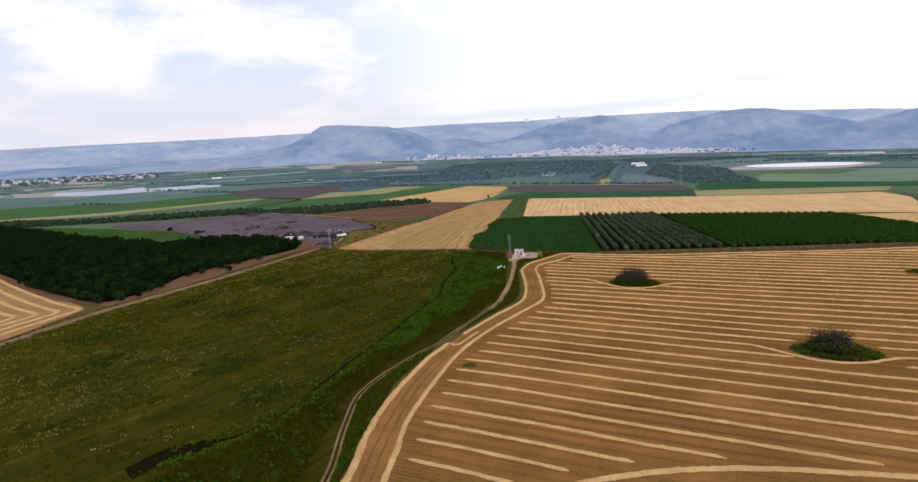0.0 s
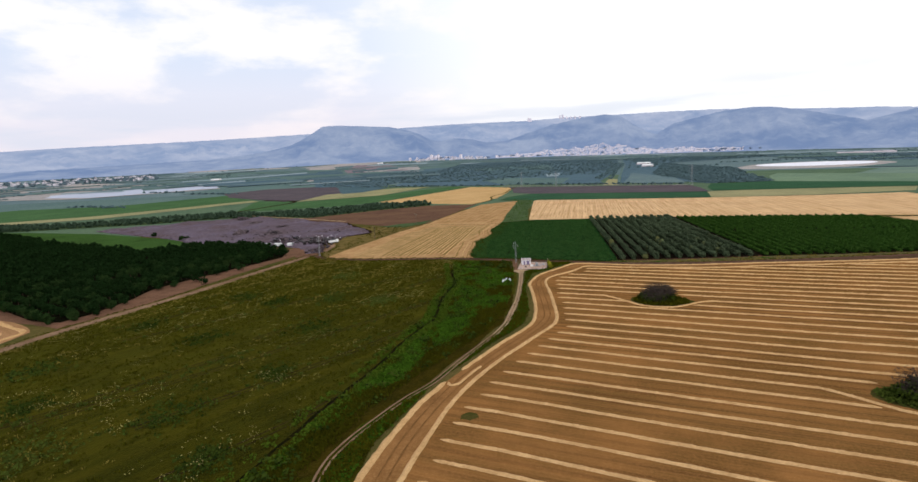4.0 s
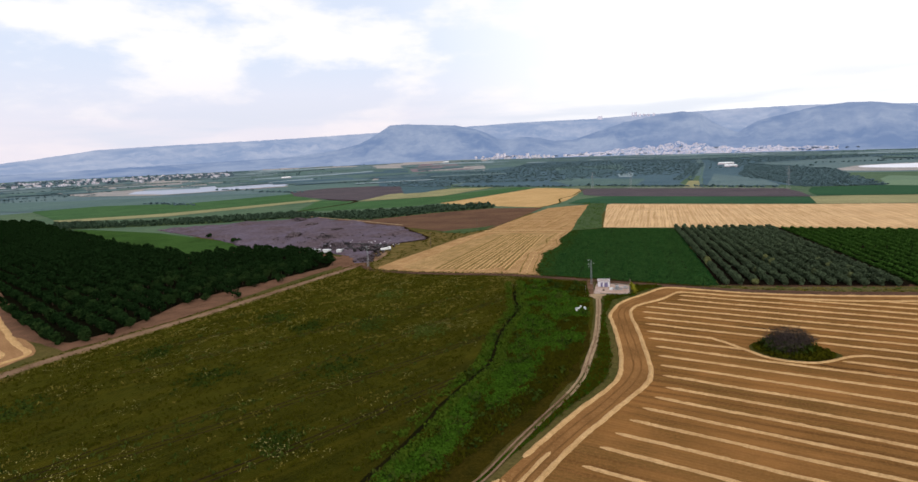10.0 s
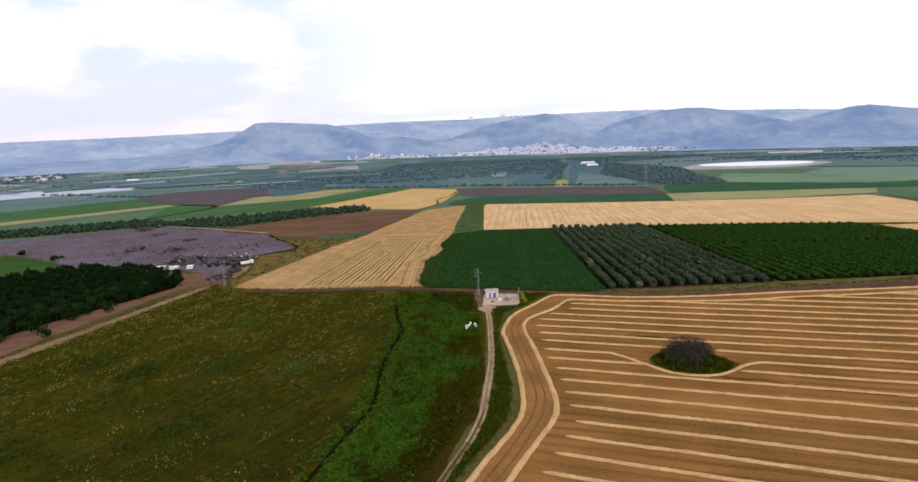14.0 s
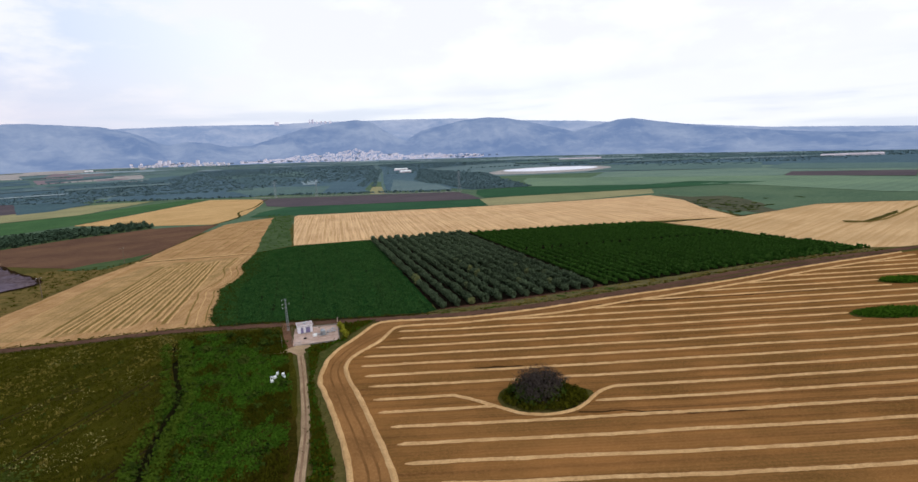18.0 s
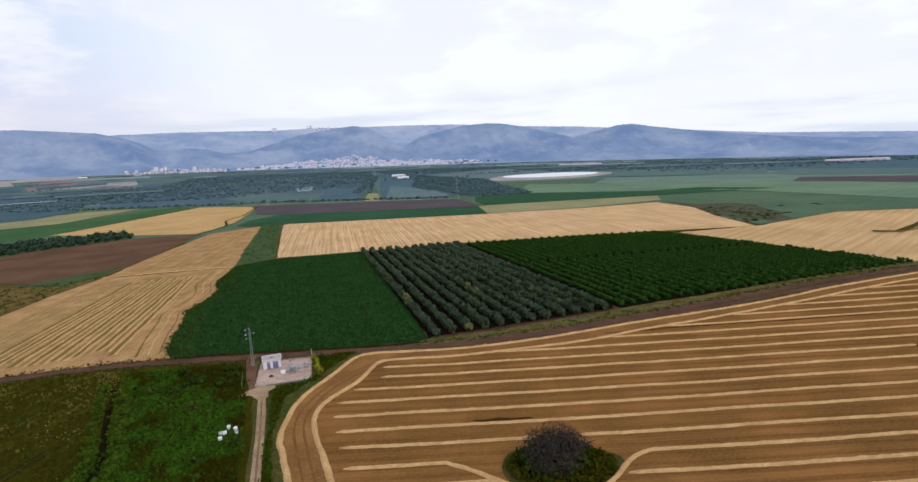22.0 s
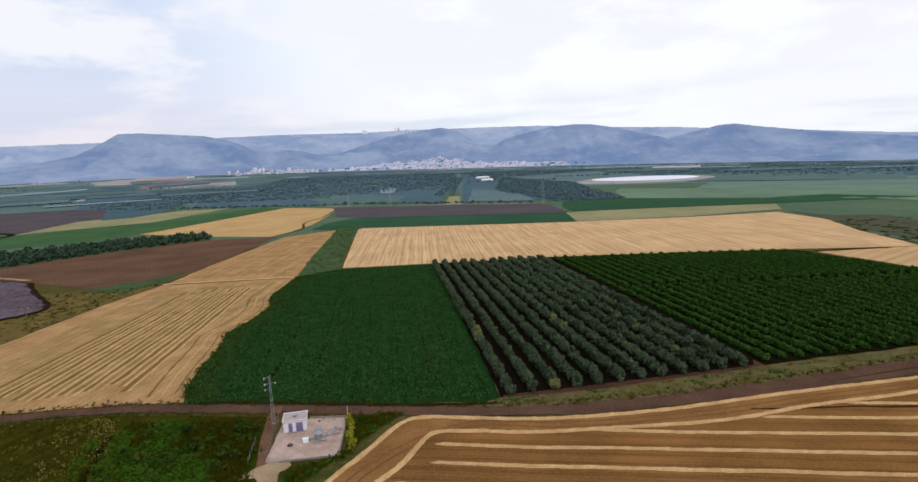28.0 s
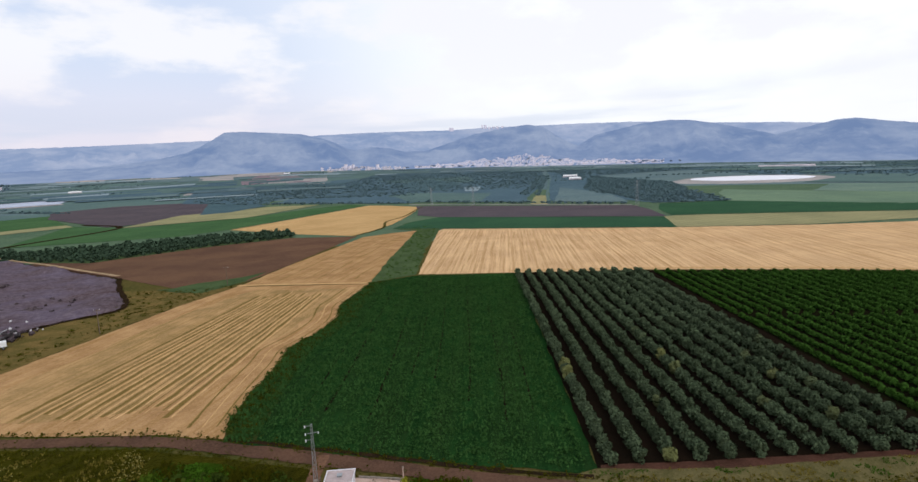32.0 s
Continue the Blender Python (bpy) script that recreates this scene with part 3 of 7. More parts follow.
def leaf_quads(rng, centres, normals, size, slim=1.0):
    """One uneven four-cornered leaf clump at each centre, roughly facing its normal."""
    n = len(centres)
    nor = normals + rng.normal(0, 0.42, (n, 3))
    nor /= np.linalg.norm(nor, axis=1)[:, None] + 1e-9
    a = np.cross(nor, rng.normal(0, 1, (n, 3)))
    a /= np.linalg.norm(a, axis=1)[:, None] + 1e-9
    b = np.cross(nor, a) * slim
    s = size * rng.uniform(0.6, 1.3, (n, 1))
    V = np.stack([centres + s * (-a - b * 0.6), centres + s * (a * 0.8 - b), centres + s * (a + b * 0.7), centres + s * (-a * 0.7 + b)], 1)
    V += rng.normal(0, 0.12 * slim, V.shape) * s[:, None]
    return V.reshape(-1, 3), np.arange(4 * n).reshape(-1, 4)


def crown(seed, radius, height, base, lobes, leaves, size, slim=1.0):
    """A clumpy crown: lobes on an egg shape, each covered with leaf clumps."""
    rng = np.random.default_rng(seed)
    mid = base + height * 0.5
    u = rng.normal(0, 1, (lobes, 3))
    u /= np.linalg.norm(u, axis=1)[:, None]
    hub = u * [radius * 0.55, radius * 0.55, height * 0.30] * rng.uniform(0.75, 1.25, (lobes, 1)) + [0, 0, mid]
    which = rng.integers(0, lobes, leaves)
    d = rng.normal(0, 1, (leaves, 3))
    d /= np.linalg.norm(d, axis=1)[:, None]
    lr = radius * rng.uniform(0.40, 0.62, lobes)
    pts = hub[which] + d * lr[which][:, None] * [1, 1, min(1.0, height / radius / 1.6)] * rng.uniform(0.72, 1.08, (leaves, 1))
    pts[:, 2] = np.maximum(pts[:, 2], base + 0.05)
    return leaf_quads(rng, pts, d + [0, 0, 0.35], size, slim)


def stamp(V, F, where):
    """Copies of one shape, joined: rows of x, y, z, scale, turn, height factor."""
    c, s = np.cos(where[:, 4])[:, None], np.sin(where[:, 4])[:, None]
    x, y, z = V[None, :, 0] * where[:, 3:4], V[None, :, 1] * where[:, 3:4], V[None, :, 2] * where[:, 3:4] * where[:, 5:6]
    out = np.stack([x * c - y * s + where[:, 0:1], x * s + y * c + where[:, 1:2], z + where[:, 2:3]], -1)
    idx = F[None] + (np.arange(len(where)) * len(V))[:, None, None]
    return out.reshape(-1, 3), idx.reshape(-1, F.shape[1])


def stuff(name, shapes, where, material, label, category, seed=1):
    """One joined object of many small alike things."""
    rng = np.random.default_rng(seed)
    pick = rng.integers(0, len(shapes), len(where))
    Vs, Fs, n = [], [], 0
    for k, (V, F) in enumerate(shapes):
        if (pick == k).any():
            v, f = stamp(V, F, where[pick == k])
            Vs.append(v)
            Fs.append(f + n)
            n += len(v)
    ob = mesh_part(name, quads_mesh(name, np.concatenate(Vs), np.concatenate(Fs)), material)
    return tagged(ob, label, category, kind="stuff")


def spots(rng, xy, lo, hi, zlo=0.85, zhi=1.15, lift=0.0):
    n = len(xy)
    z = np.array([ground_z(x, y) for x, y in xy]) + lift
    return np.c_[xy, z, rng.uniform(lo, hi, n), rng.uniform(0, 6.283, n), rng.uniform(zlo, zhi, n)]


def tuft(seed, n, spread, size, height):
    rng = np.random.default_rng(seed)
    pts = np.c_[rng.normal(0, spread, (n, 2)), rng.uniform(0.1, 1, n) * height]
    return leaf_quads(rng, pts, np.tile([0, 0, 0.8], (n, 1)), size)


def blades(seed, n, spread, width, height):
    """A tuft of upright leaves."""
    rng = np.random.default_rng(seed)
    a = rng.uniform(0, 6.283, n)
    foot = np.c_[rng.normal(0, spread, (n, 2)), np.zeros(n)]
    side = np.c_[np.cos(a), np.sin(a), np.zeros(n)] * (width * rng.uniform(0.6, 1.3, n))[:, None]
    top = foot + np.c_[rng.normal(0, height * 0.35, (n, 2)), height * rng.uniform(0.5, 1.2, n)]
    V = np.stack([foot - side * 0.6, foot + side * 0.6, top + side, top - side * 0.7], 1)
    return V.reshape(-1, 3), np.arange(4 * n).reshape(-1, 4)


# ---------------------------------------------------------------- ground, hills
def build_ground():
    radii = np.r_[0, np.geomspace(40, 3700, 90)]
    seg = 180
    V, F = [], []
    for i, r in enumerate(radii):
        for k in range(seg):
            a = 2 * math.pi * k / seg
            x, y = OX + r * math.sin(a), OY + r * math.cos(a)
            V.append((x, y, ground_z(x, y) - 0.12 - max(0, r - 500) * 0.0004))
    for i in range(1, len(radii)):
        for k in range(seg):
            k2 = (k + 1) % seg
            F.append(((i - 1) * seg + k, i * seg + k, i * seg + k2, (i - 1) * seg + k2))
    ob = mesh_part("ground", quads_mesh("ground", V, np.array(F)[:, ::-1]), M_GROUND)
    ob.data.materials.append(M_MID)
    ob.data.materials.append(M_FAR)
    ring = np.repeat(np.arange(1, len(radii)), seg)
    # rings beyond 1250 m take the plain that is coloured with haze
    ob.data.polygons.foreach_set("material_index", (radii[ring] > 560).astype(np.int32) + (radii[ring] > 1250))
    tagged(ob, "dry grass and earth of the wide valley floor", "ground", kind="structure")


# crests of the two ranges: degrees right of +y and metres above the yard
FRONT_AZ = (-80, -60, -48, -40, -33, -28.5, -25.6, -24.3, -23.3, -22.3, -20.9, -18.4, -15.5, -13.4, -12.3, -11.2, -10.4, -8.8, -7.1, -5.5, -3.4, -1.4, 1.4, 4.3, 6.8, 8.4, 9.5, 10.8, 11.7, 13.3, 14.9, 17.6,
            20, 21.6, 23.6, 25.5, 27.3, 28.7, 30.6, 32.9, 34.3, 36.8, 40.7, 44.4, 48, 51, 56, 80)
FRONT_Z = (70, 84, 100, 112, 122, 150, 188, 226, 262, 304, 308, 298, 285, 252, 224, 186, 172, 188, 176, 150, 150, 188, 241, 272, 288, 269, 214, 162, 140, 201, 222, 257,
           267, 260, 235, 203, 172, 146, 172, 206, 211, 179, 139, 106, 79, 62, 45, 20)
BACK_AZ = (-80, -66, -57, -53, -48.5, -43.7, -38.3, -33.5, -27.8, -23.3, -18, -12.2, -9.1, -4.5, -1.2, 2.5, 6, 8.3, 11.6, 16.6, 20, 23.8, 27, 29.3, 31.7, 38, 46, 60, 80)
BACK_Z = (120, 130, 150, 186, 235, 250, 262, 270, 284, 294, 302, 314, 320, 318, 314, 322, 320, 318, 317, 308, 290, 266, 250, 240, 222, 180, 118, 60, 30)
RANGES = {"front": (3120, 3750, FRONT_AZ, FRONT_Z, 2.0), "back": (3600, 4400, BACK_AZ, BACK_Z, 7.0)}


def range_z(which, az, r):
    """Height of a range of hills: spurs and gullies run down from an even crest."""
    r0, r1, azs, zs, seed = RANGES[which]
    u = (r - r0) / (r1 - r0)
    a = radians(az)
    foot = ground_z(OX + r * math.sin(a), OY + r * math.cos(a))
    crest = float(np.interp(az, azs, zs)) + 3.0 * noise.noise((az * 2.1, 3.0, seed)) + 1.8 * noise.noise((az * 7.0, 1.0, seed))
    if u > 1:
        return crest - 420 * (u - 1)
    rise = max(u, 0)
    gully = noise.noise((az * 0.42, rise * 0.9, seed)) + 0.6 * noise.noise((az * 1.3 + rise * 2, rise * 1.6, seed + 4)) + 0.3 * noise.noise((az * 3.4, rise * 4, seed + 8))
    gully *= min(max((rise - 0.2) / 0.4, 0), 1)
    shape = rise ** (1.45 + 0.95 * max(-0.85, min(gully, 1.2)))
    lump = 14 * noise.fractal((az * 0.8, rise * 6, seed + 2), 0.9, 2.1, 4) * math.sin(math.pi * min(rise, 1))
    return foot + (crest - foot) * shape + lump * min(1, (crest - foot) / 120)


def hill_place(az, r):
    a = radians(az)
    return OX + r * math.sin(a), OY + r * math.cos(a), max(range_z("front", az, r), range_z("back", az, r))


def build_range(name, which, material, label):
    """A range of hills as a bent sheet: foot, crest, and its back falling away."""
    r0, r1 = RANGES[which][:2]
    az0, az1, rows = -80, 80, 34
    n = int((az1 - az0) / 0.25)
    V, F = [], []
    for i in range(n + 1):
        az = az0 + (az1 - az0) * i / n
        for k in range(rows + 1):
            r = r0 + (r1 - r0) * k / (rows - 4)
            a = radians(az)
            V.append((OX + r * math.sin(a), OY + r * math.cos(a), range_z(which, az, r) - (2 if k == 0 else 0)))
        if i:
            a, b = (i - 1) * (rows + 1), i * (rows + 1)
            F += [(a + k, a + k + 1, b + k + 1, b + k) for k in range(rows)]
    me = quads_mesh(name, V, np.array(F)[:, ::-1])
    me.polygons.foreach_set("use_smooth", np.ones(len(me.polygons), bool))
    tagged(mesh_part(name, me, material), label, "hills", kind="structure")


build_ground()
build_range("backdrop_hills", "front", M_HILL, "wooded hills closing the valley, blue haze as glow")
build_range("backdrop_far_ridge", "back", M_HILL_BACK, "far plateau behind the hills, haze as paler glow")


# ---------------------------------------------------------------- near fields and tracks
OUTER = [(-24, -345), (-25, -290), (-25.7, -233), (-27, -217), (-26.8, -200), (-25, -184), (-21.9, -168), (-17.5, -154.5), (-13.2, -144), (-8.6, -133), (-3.8, -122.5), (2.0, -111), (5.3, -101),
         (5.9, -86), (5.0, -70), (3.7, -54), (3.0, -42), (7.6, -25.5), (17, -11.5), (24, -1.5), (30, 0.3), (40, -2.5), (60, -7.6), (88, -9.2), (122, -8.2), (170, -7.6), (220, -3), (285, -1)]
INNER = [(-17, -345), (-18, -290), (-18.4, -232), (-19.4, -213), (-19, -203), (-17.3, -187), (-15, -171), (-11.6, -158), (-7.2, -146), (-2.6, -135.5), (2.8, -124.5), (7.6, -115), (11.8, -106.5), (13.5, -98), (13.5, -86), (12.4, -70), (11.2, -54), (10.2, -45), (10.6, -37), (13, -30.5),
         (18.5, -24.5), (23.4, -19), (27.6, -12), (31, -7.8), (39, -8.8), (57, -13.2), (93, -16.8), (117, -15.3), (140, -15), (166, -13.8), (196, -11.8), (230, -9), (285, -7.5)]
TRACK = [(-34, -300), (-30, -250), (-29.9, -232), (-33, -215), (-35.4, -198), (-34.4, -189), (-31.4, -179), (-26.4, -166), (-21, -155.5), (-16.4, -141), (-11.4, -126.5), (-6.7, -113), (-4.2, -101), (-3.0, -86), (-1.6, -68), (-1.4, -46), (-1.7, -20)]
EW_ROAD = [(-141, 50), (-127, 33), (-100, 26.5), (-75, 25), (-47, 23.5), (-12, 15), (10, 9), (26, 4.5), (54, -2), (82, -4.4), (113, -3.6), (160, 0.0), (190, 3.2), (230, 6), (285, 4.5), (420, -2)]
L_ROAD = [(-196, -330), (-192, -240), (-184, -157), (-180, -119), (-171, -84), (-161.5, -48), (-150, 8), (-141, 52), (-140, 75), (-145, 92)]
DITCH = [(-68, -229), (-54, -214), (-50, -200), (-45, -169), (-39.5, -141), (-38, -126), (-35, -112), (-31.8, -98), (-33.4, -76), (-33.4, -58), (-32.6, -42), (-36.5, -22), (-42, 8)]

outer_line = smooth_line(OUTER, 1.5)
inner_line = smooth_line(INNER, 1.5)
field("stubble_field", [tuple(p) for p in outer_line[::5]] + [(420, -4), (420, -345)], M_STUBBLE, 0.0,
      "harvested brown stubble field with straw windrows", amp=0)
field("weed_field", [(-196, -345), (-192, -240), (-186, -157), (-182, -119), (-169, -84), (-157, -48), (-147, 8), (-140, 44), (-127, 29), (-100, 23), (-75, 21.5), (-47, 20),
                     (-12, 11), (-6, 9), (-4, -15), (-3, -40), (-4, -90), (-9, -113), (-19, -140), (-28, -186), (-27, -233), (-27, -345)],
      M_WEEDS, 0.01, "olive green weedy meadow with pale blossoms", amp=0.6)
field("lush_strip", [(-66, -240), (-52, -212), (-47, -190), (-41, -150), (-37, -108), (-34, -60), (-36, -20), (-40, 14), (-14, 9), (-8, 4), (-6, -15), (-5, -50), (-6, -90), (-11, -113), (-22, -140), (-34, -172), (-40, -200), (-36, -240)],
      M_LUSH, 0.03, "lush green weeds between ditch and track", amp=2.5)
field("verge_by_track", [(-28, -240), (-29, -190), (-22, -160), (-9, -127), (1.5, -104), (3, -84), (1, -58), (1, -42), (3.5, -22), (11, -12.3), (20, -1.5), (25, 4), (14, 5), (12, -13), (1.0, -16), (0.5, -40), (-1, -90), (-6, -113), (-14, -137), (-23, -158), (-33, -180), (-35, -198), (-31, -217)],
      M_LUSH, 0.035, "narrow green grass verge beside the field track", amp=0.8)
edge_end = int(np.argmax(outer_line[:, 0] > 283))
field("headland", [tuple(p) for p in outer_line[:edge_end:4]] + [tuple(p) for p in inner_line[::-4]], M_HEADLAND, 0.012, "bare harvested headland strip", amp=0)
field("crop_field", [(-28, 20.5), (-31, 60), (-30, 90), (-27, 120), (-27, 155), (-21, 190), (-2, 201), (52, 196), (51.0, 100), (49.3, 5), (27, 8.5), (0, 14), (-14, 18.5)], M_CROP, 0.02, "dark green leafy crop field", amp=1.0)
field("crop_bank", [(-30.5, 22.5), (-33.5, 33), (-34.5, 49), (-34.5, 70), (-36.5, 85), (-31.5, 99), (-27.5, 122), (-31, 141), (-28.5, 159), (-25, 185), (-12, 197), (-17, 186), (-21, 155), (-21, 118), (-25, 96), (-28, 82), (-26, 46), (-24, 22)],
      M_BANK_GREEN, 0.045, "weedy green bank along the crop", amp=1.0, step=2.0)
field("weed_strip", [(-25, 185), (-25, 242), (-22, 330), (-19.5, 408), (-44, 430), (-36, 480), (-4, 450), (2, 408), (-3, 300), (-3, 203), (-14, 196)],
      M_STRIP, 0.04, "dull green weedy strip between stubble fields", amp=1.5)
field("wheat_field", [(-128, 36), (-100, 29.5), (-75, 28), (-47, 26.5), (-30, 23.4), (-33, 33), (-34, 49), (-34, 70), (-36, 85), (-31, 99), (-27, 122), (-30.5, 141), (-28, 159), (-24.5, 184), (-88, 189.5), (-96, 192), (-108, 152), (-119, 92), (-125, 62)], M_WHEAT, 0.015, "golden mown wheat field in long swaths")
field("wheat_swaths", [(-112, 40), (-84, 36), (-62, 40), (-40, 110), (-36, 150), (-34, 176), (-82, 180), (-92, 160), (-103, 110)], M_WHEAT_ROWS, 0.03, "mown wheat lying in greenish rows", amp=4.0, step=5)
field("wheat_field_upper", [(-95, 195), (-25, 187), (-24.5, 242), (-22, 330), (-19, 408), (-42, 396), (-63, 376), (-76, 310), (-88, 246)], M_WHEAT, 0.02, "golden mown wheat field, upper part")
ribbon("field_path", [(-97, 193), (-60, 190), (-25, 186)], 3.0, straw, 0.12, "pale path across the mown wheat", "path")
field("golden_field", [(-1.5, 204), (52, 198), (120, 192), (200, 176), (250, 163), (323, 141), (345, 206), (376, 268), (384, 333), (300, 338), (200, 356), (100, 384), (6, 412), (1, 400)], M_GOLD, 0.015, "long golden stubble field")
field("golden_field_east", [(262, 150), (282, 16), (300, 8), (420, 4), (640, 60), (474, 149), (429, 166), (332, 144)], M_GOLD_RIGHT, 0.01, "golden stubble field beyond the orchard")
ribbon("field_path", [(48, 203), (120, 196), (200, 180), (262, 161), (323, 143)], 3.6, straw, 0.10, "pale farm path along the orchard's far edge", "path")
# this floor holds the painted shade; the headland strip below keeps the soil's own red
field("orchard_floor", [(49.5, 4), (52, 197), (120, 190), (200, 174), (256, 158), (284, 14), (270, 12.5), (200, 10), (120, 4.5), (80, 1.2)], M_SOIL_AND_SHADE, 0.025, "orchard soil with the shade between olive rows painted in")
field("orchard_headland", [(49.6, 4), (50.0, 7.6), (70, 7.8), (95, 8.6), (121, 9.4), (124, 14), (124, 6), (80, 1.4)], M_RED_SOIL, 0.04, "reddish bare soil in front of the olive rows", amp=0.4, step=1.5)
field("citrus_floor", [(123.5, 6), (124, 188), (200, 173), (256, 157), (283, 15), (270, 13.5), (200, 11)], M_CITRUS_FLOOR, 0.04, "grassy soil darkened with painted shade between citrus rows", amp=0.4)
field("orchard_verge", [(49, 6.3), (73, 5), (108, 7), (136, 9.4), (161, 10), (193, 12), (227, 14), (284, 15), (284, 6), (230, 8), (190, 5), (160, 2), (113, -1.6), (82, -2.4), (54, 0), (40, 3)],
      M_VERGE_GREEN, 0.055, "green grass verge between road and orchard", amp=0.6, step=2)
field("road_verge", [(24, 3.2), (54, -4), (82, -6.6), (113, -6), (160, -3), (230, 3), (285, 1.5), (285, 0), (220, -2.5), (150, -6.2), (100, -8.2), (68, -7.4), (41, -1.8), (32, 1.6)],
      M_ROAD, 0.03, "bare earth edge between road and stubble", amp=0.3)
ribbon("road", EW_ROAD, 4.6, M_ROAD, 0.07, "reddish brown dirt farm road")
ribbon("road_verge", L_ROAD, 7.6, M_DRYVERGE, 0.045, "dry yellow grass verges of the dirt road", "verge", rough_edge=0.7)
# flat dark ribbon that paints the ditch's shadow line along the crop
ribbon("roadside_ditch", [(-30, 23.3), (-12, 18.6), (10, 12.6), (26, 8), (48, 3.6)], 1.3, M_BANK, 0.09, "weedy ditch between road and crop, its shadow painted in", "ditch", rough_edge=0.8)
ribbon("road", L_ROAD, 4.6, M_SANDY, 0.075, "brown dirt road along the grove")
base_line = smooth_line(TRACK, 2.0)
for shift in (-0.6, 0.6):
    for part_line, wide, mat in ((base_line[base_line[:, 1] > -116], 0.7, M_TRACK), (base_line[base_line[:, 1] < -114], 0.5, M_SANDY)):
        ribbon("rut", part_line + sides(part_line) * shift, wide, mat, 0.09, "pale wheel rut of the field track", "track")
ribbon("track_bed", TRACK[12:] + [(-3.5, -14)], 2.0, M_SANDY, 0.075, "worn earth of the field track", "track")
field("track_apron", [(-10, -16.6), (-6.5, -15.2), (-4.6, -13.2), (-2, -11.8), (0.5, -12.6), (1.6, -14.6), (-0.2, -16.4), (-0.4, -20), (-2.4, -23), (-3.4, -19), (-5, -17.4), (-8.5, -18)], M_TRACK, 0.105, "pale trampled gravel at the gate", "track", amp=0.7, step=0.9)
ribbon("yard_lane", [(-2.6, -20), (-4.2, -12), (-5.4, -2), (-6.2, 8), (-6, 15)], 2.6, M_BARE, 0.085, "earth lane beside the pump yard", "track")
ribbon("ditch_bed", DITCH[6:], 1.5, M_DITCH, 0.075, "dark overgrown drainage ditch", "ditch", rough_edge=0.9)
ribbon("ditch_bed", DITCH[:7], 0.9, M_DITCH, 0.075, "narrow overgrown lower run of the ditch", "ditch", rough_edge=1.0)
field("dull_weeds_strip", [(-43, -205), (-37, -172), (-28, -141), (-21, -113), (-17, -90), (-12, -66), (-5, -56), (-3.2, -68), (-4.6, -86), (-5.8, -101), (-8.3, -113), (-13, -126.5), (-18, -141), (-22.6, -155.5), (-28, -166), (-33, -179), (-36, -190), (-37, -200)],
      M_DULL, 0.045, "brownish olive dry weeds beside the track", amp=2.0)
# level sheet: the shadow inside the hollow is painted by its dark colour
field("eroded_pit", [(-74, -232), (-70, -224), (-64, -220), (-58, -219), (-61, -224), (-66, -229), (-69, -235)], M_DITCH, 0.08, "eroded pit at the ditch, its shadow painted dark", "pit", amp=0.8, step=1.5)
field("stubble_field_west", [(-190, -124), (-191, -112), (-199, -105), (-226, -92), (-280, -60.5), (-340, -23), (-430, 28), (-520, 60), (-520, -330), (-200, -330), (-190, -240), (-187, -170)],
      soil("pale_stubble", C(158, 120, 84), C(142, 106, 72), C(178, 140, 100), 16, 0.9, ((148.0, 3.5, C(128, 94, 62), 0.4, 0.8),), 0.4, 0.4, 0.15), 0.01, "pale stubble field with brown gaps")
field("grove_floor", [(-193, -104), (-184, -107), (-176, -92), (-170, -62), (-163, -8), (-152, 50), (-165, 72), (-200, 93), (-262, 106), (-280, 66), (-400, 122), (-560, 205), (-760, 330), (-900, 330), (-640, 120), (-440, 20), (-360, -20), (-293, -58), (-228, -94)],
      M_BARE, 0.012, "reddish earth under the dark grove")
# second sheet inside the red earth, carrying the painted tree shade
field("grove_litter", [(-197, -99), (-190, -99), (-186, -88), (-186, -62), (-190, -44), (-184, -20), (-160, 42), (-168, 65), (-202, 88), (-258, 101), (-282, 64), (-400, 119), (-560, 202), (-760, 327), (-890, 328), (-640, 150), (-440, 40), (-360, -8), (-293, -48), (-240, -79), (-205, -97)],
      M_GROVE_FLOOR, 0.03, "grove floor with tree shade painted in dark")
field("green_plot", [(-262, 106), (-275, 72), (-302, 66), (-398, 121), (-548, 200), (-600, 246), (-560, 240), (-441, 207), (-314, 146)], M_PLOT, 0.03, "bright green crop plot")
field("plowed_field", [(-300, 296), (-190, 352), (-130, 392), (-70, 383), (-88, 248), (-96, 204), (-121, 186), (-182, 227)], M_PLOWED, 0.02, "brown plowed field")
field("grass_corner", [(-98, 205), (-95, 230), (-118, 196), (-140, 190), (-120, 182)], M_STRIP, 0.05, "green grass corner beside the wheat")
field("green_edge", [(-135, 188), (-124, 203), (-101, 218), (-97, 204), (-110, 178), (-126, 182)], M_STRIP, 0.055, "green grass between plowed land and wheat", amp=1.2)
field("gateway", [(-150, 38), (-137, 46), (-141, 70), (-149, 88), (-160, 92), (-172, 84), (-166, 68), (-156, 54)], M_BARE, 0.2, "bare trampled earth at the pit's gateway", "ground", amp=1.2, step=2)
ribbon("pit_rim", [(-182, 226), (-161, 193), (-139, 163), (-134, 146), (-147, 131), (-156, 110), (-150, 84), (-140, 58)], 2.6, M_BANK, 0.5, "dark earth rim of the spoil pit", "bank", step=3, rough_edge=0.8)
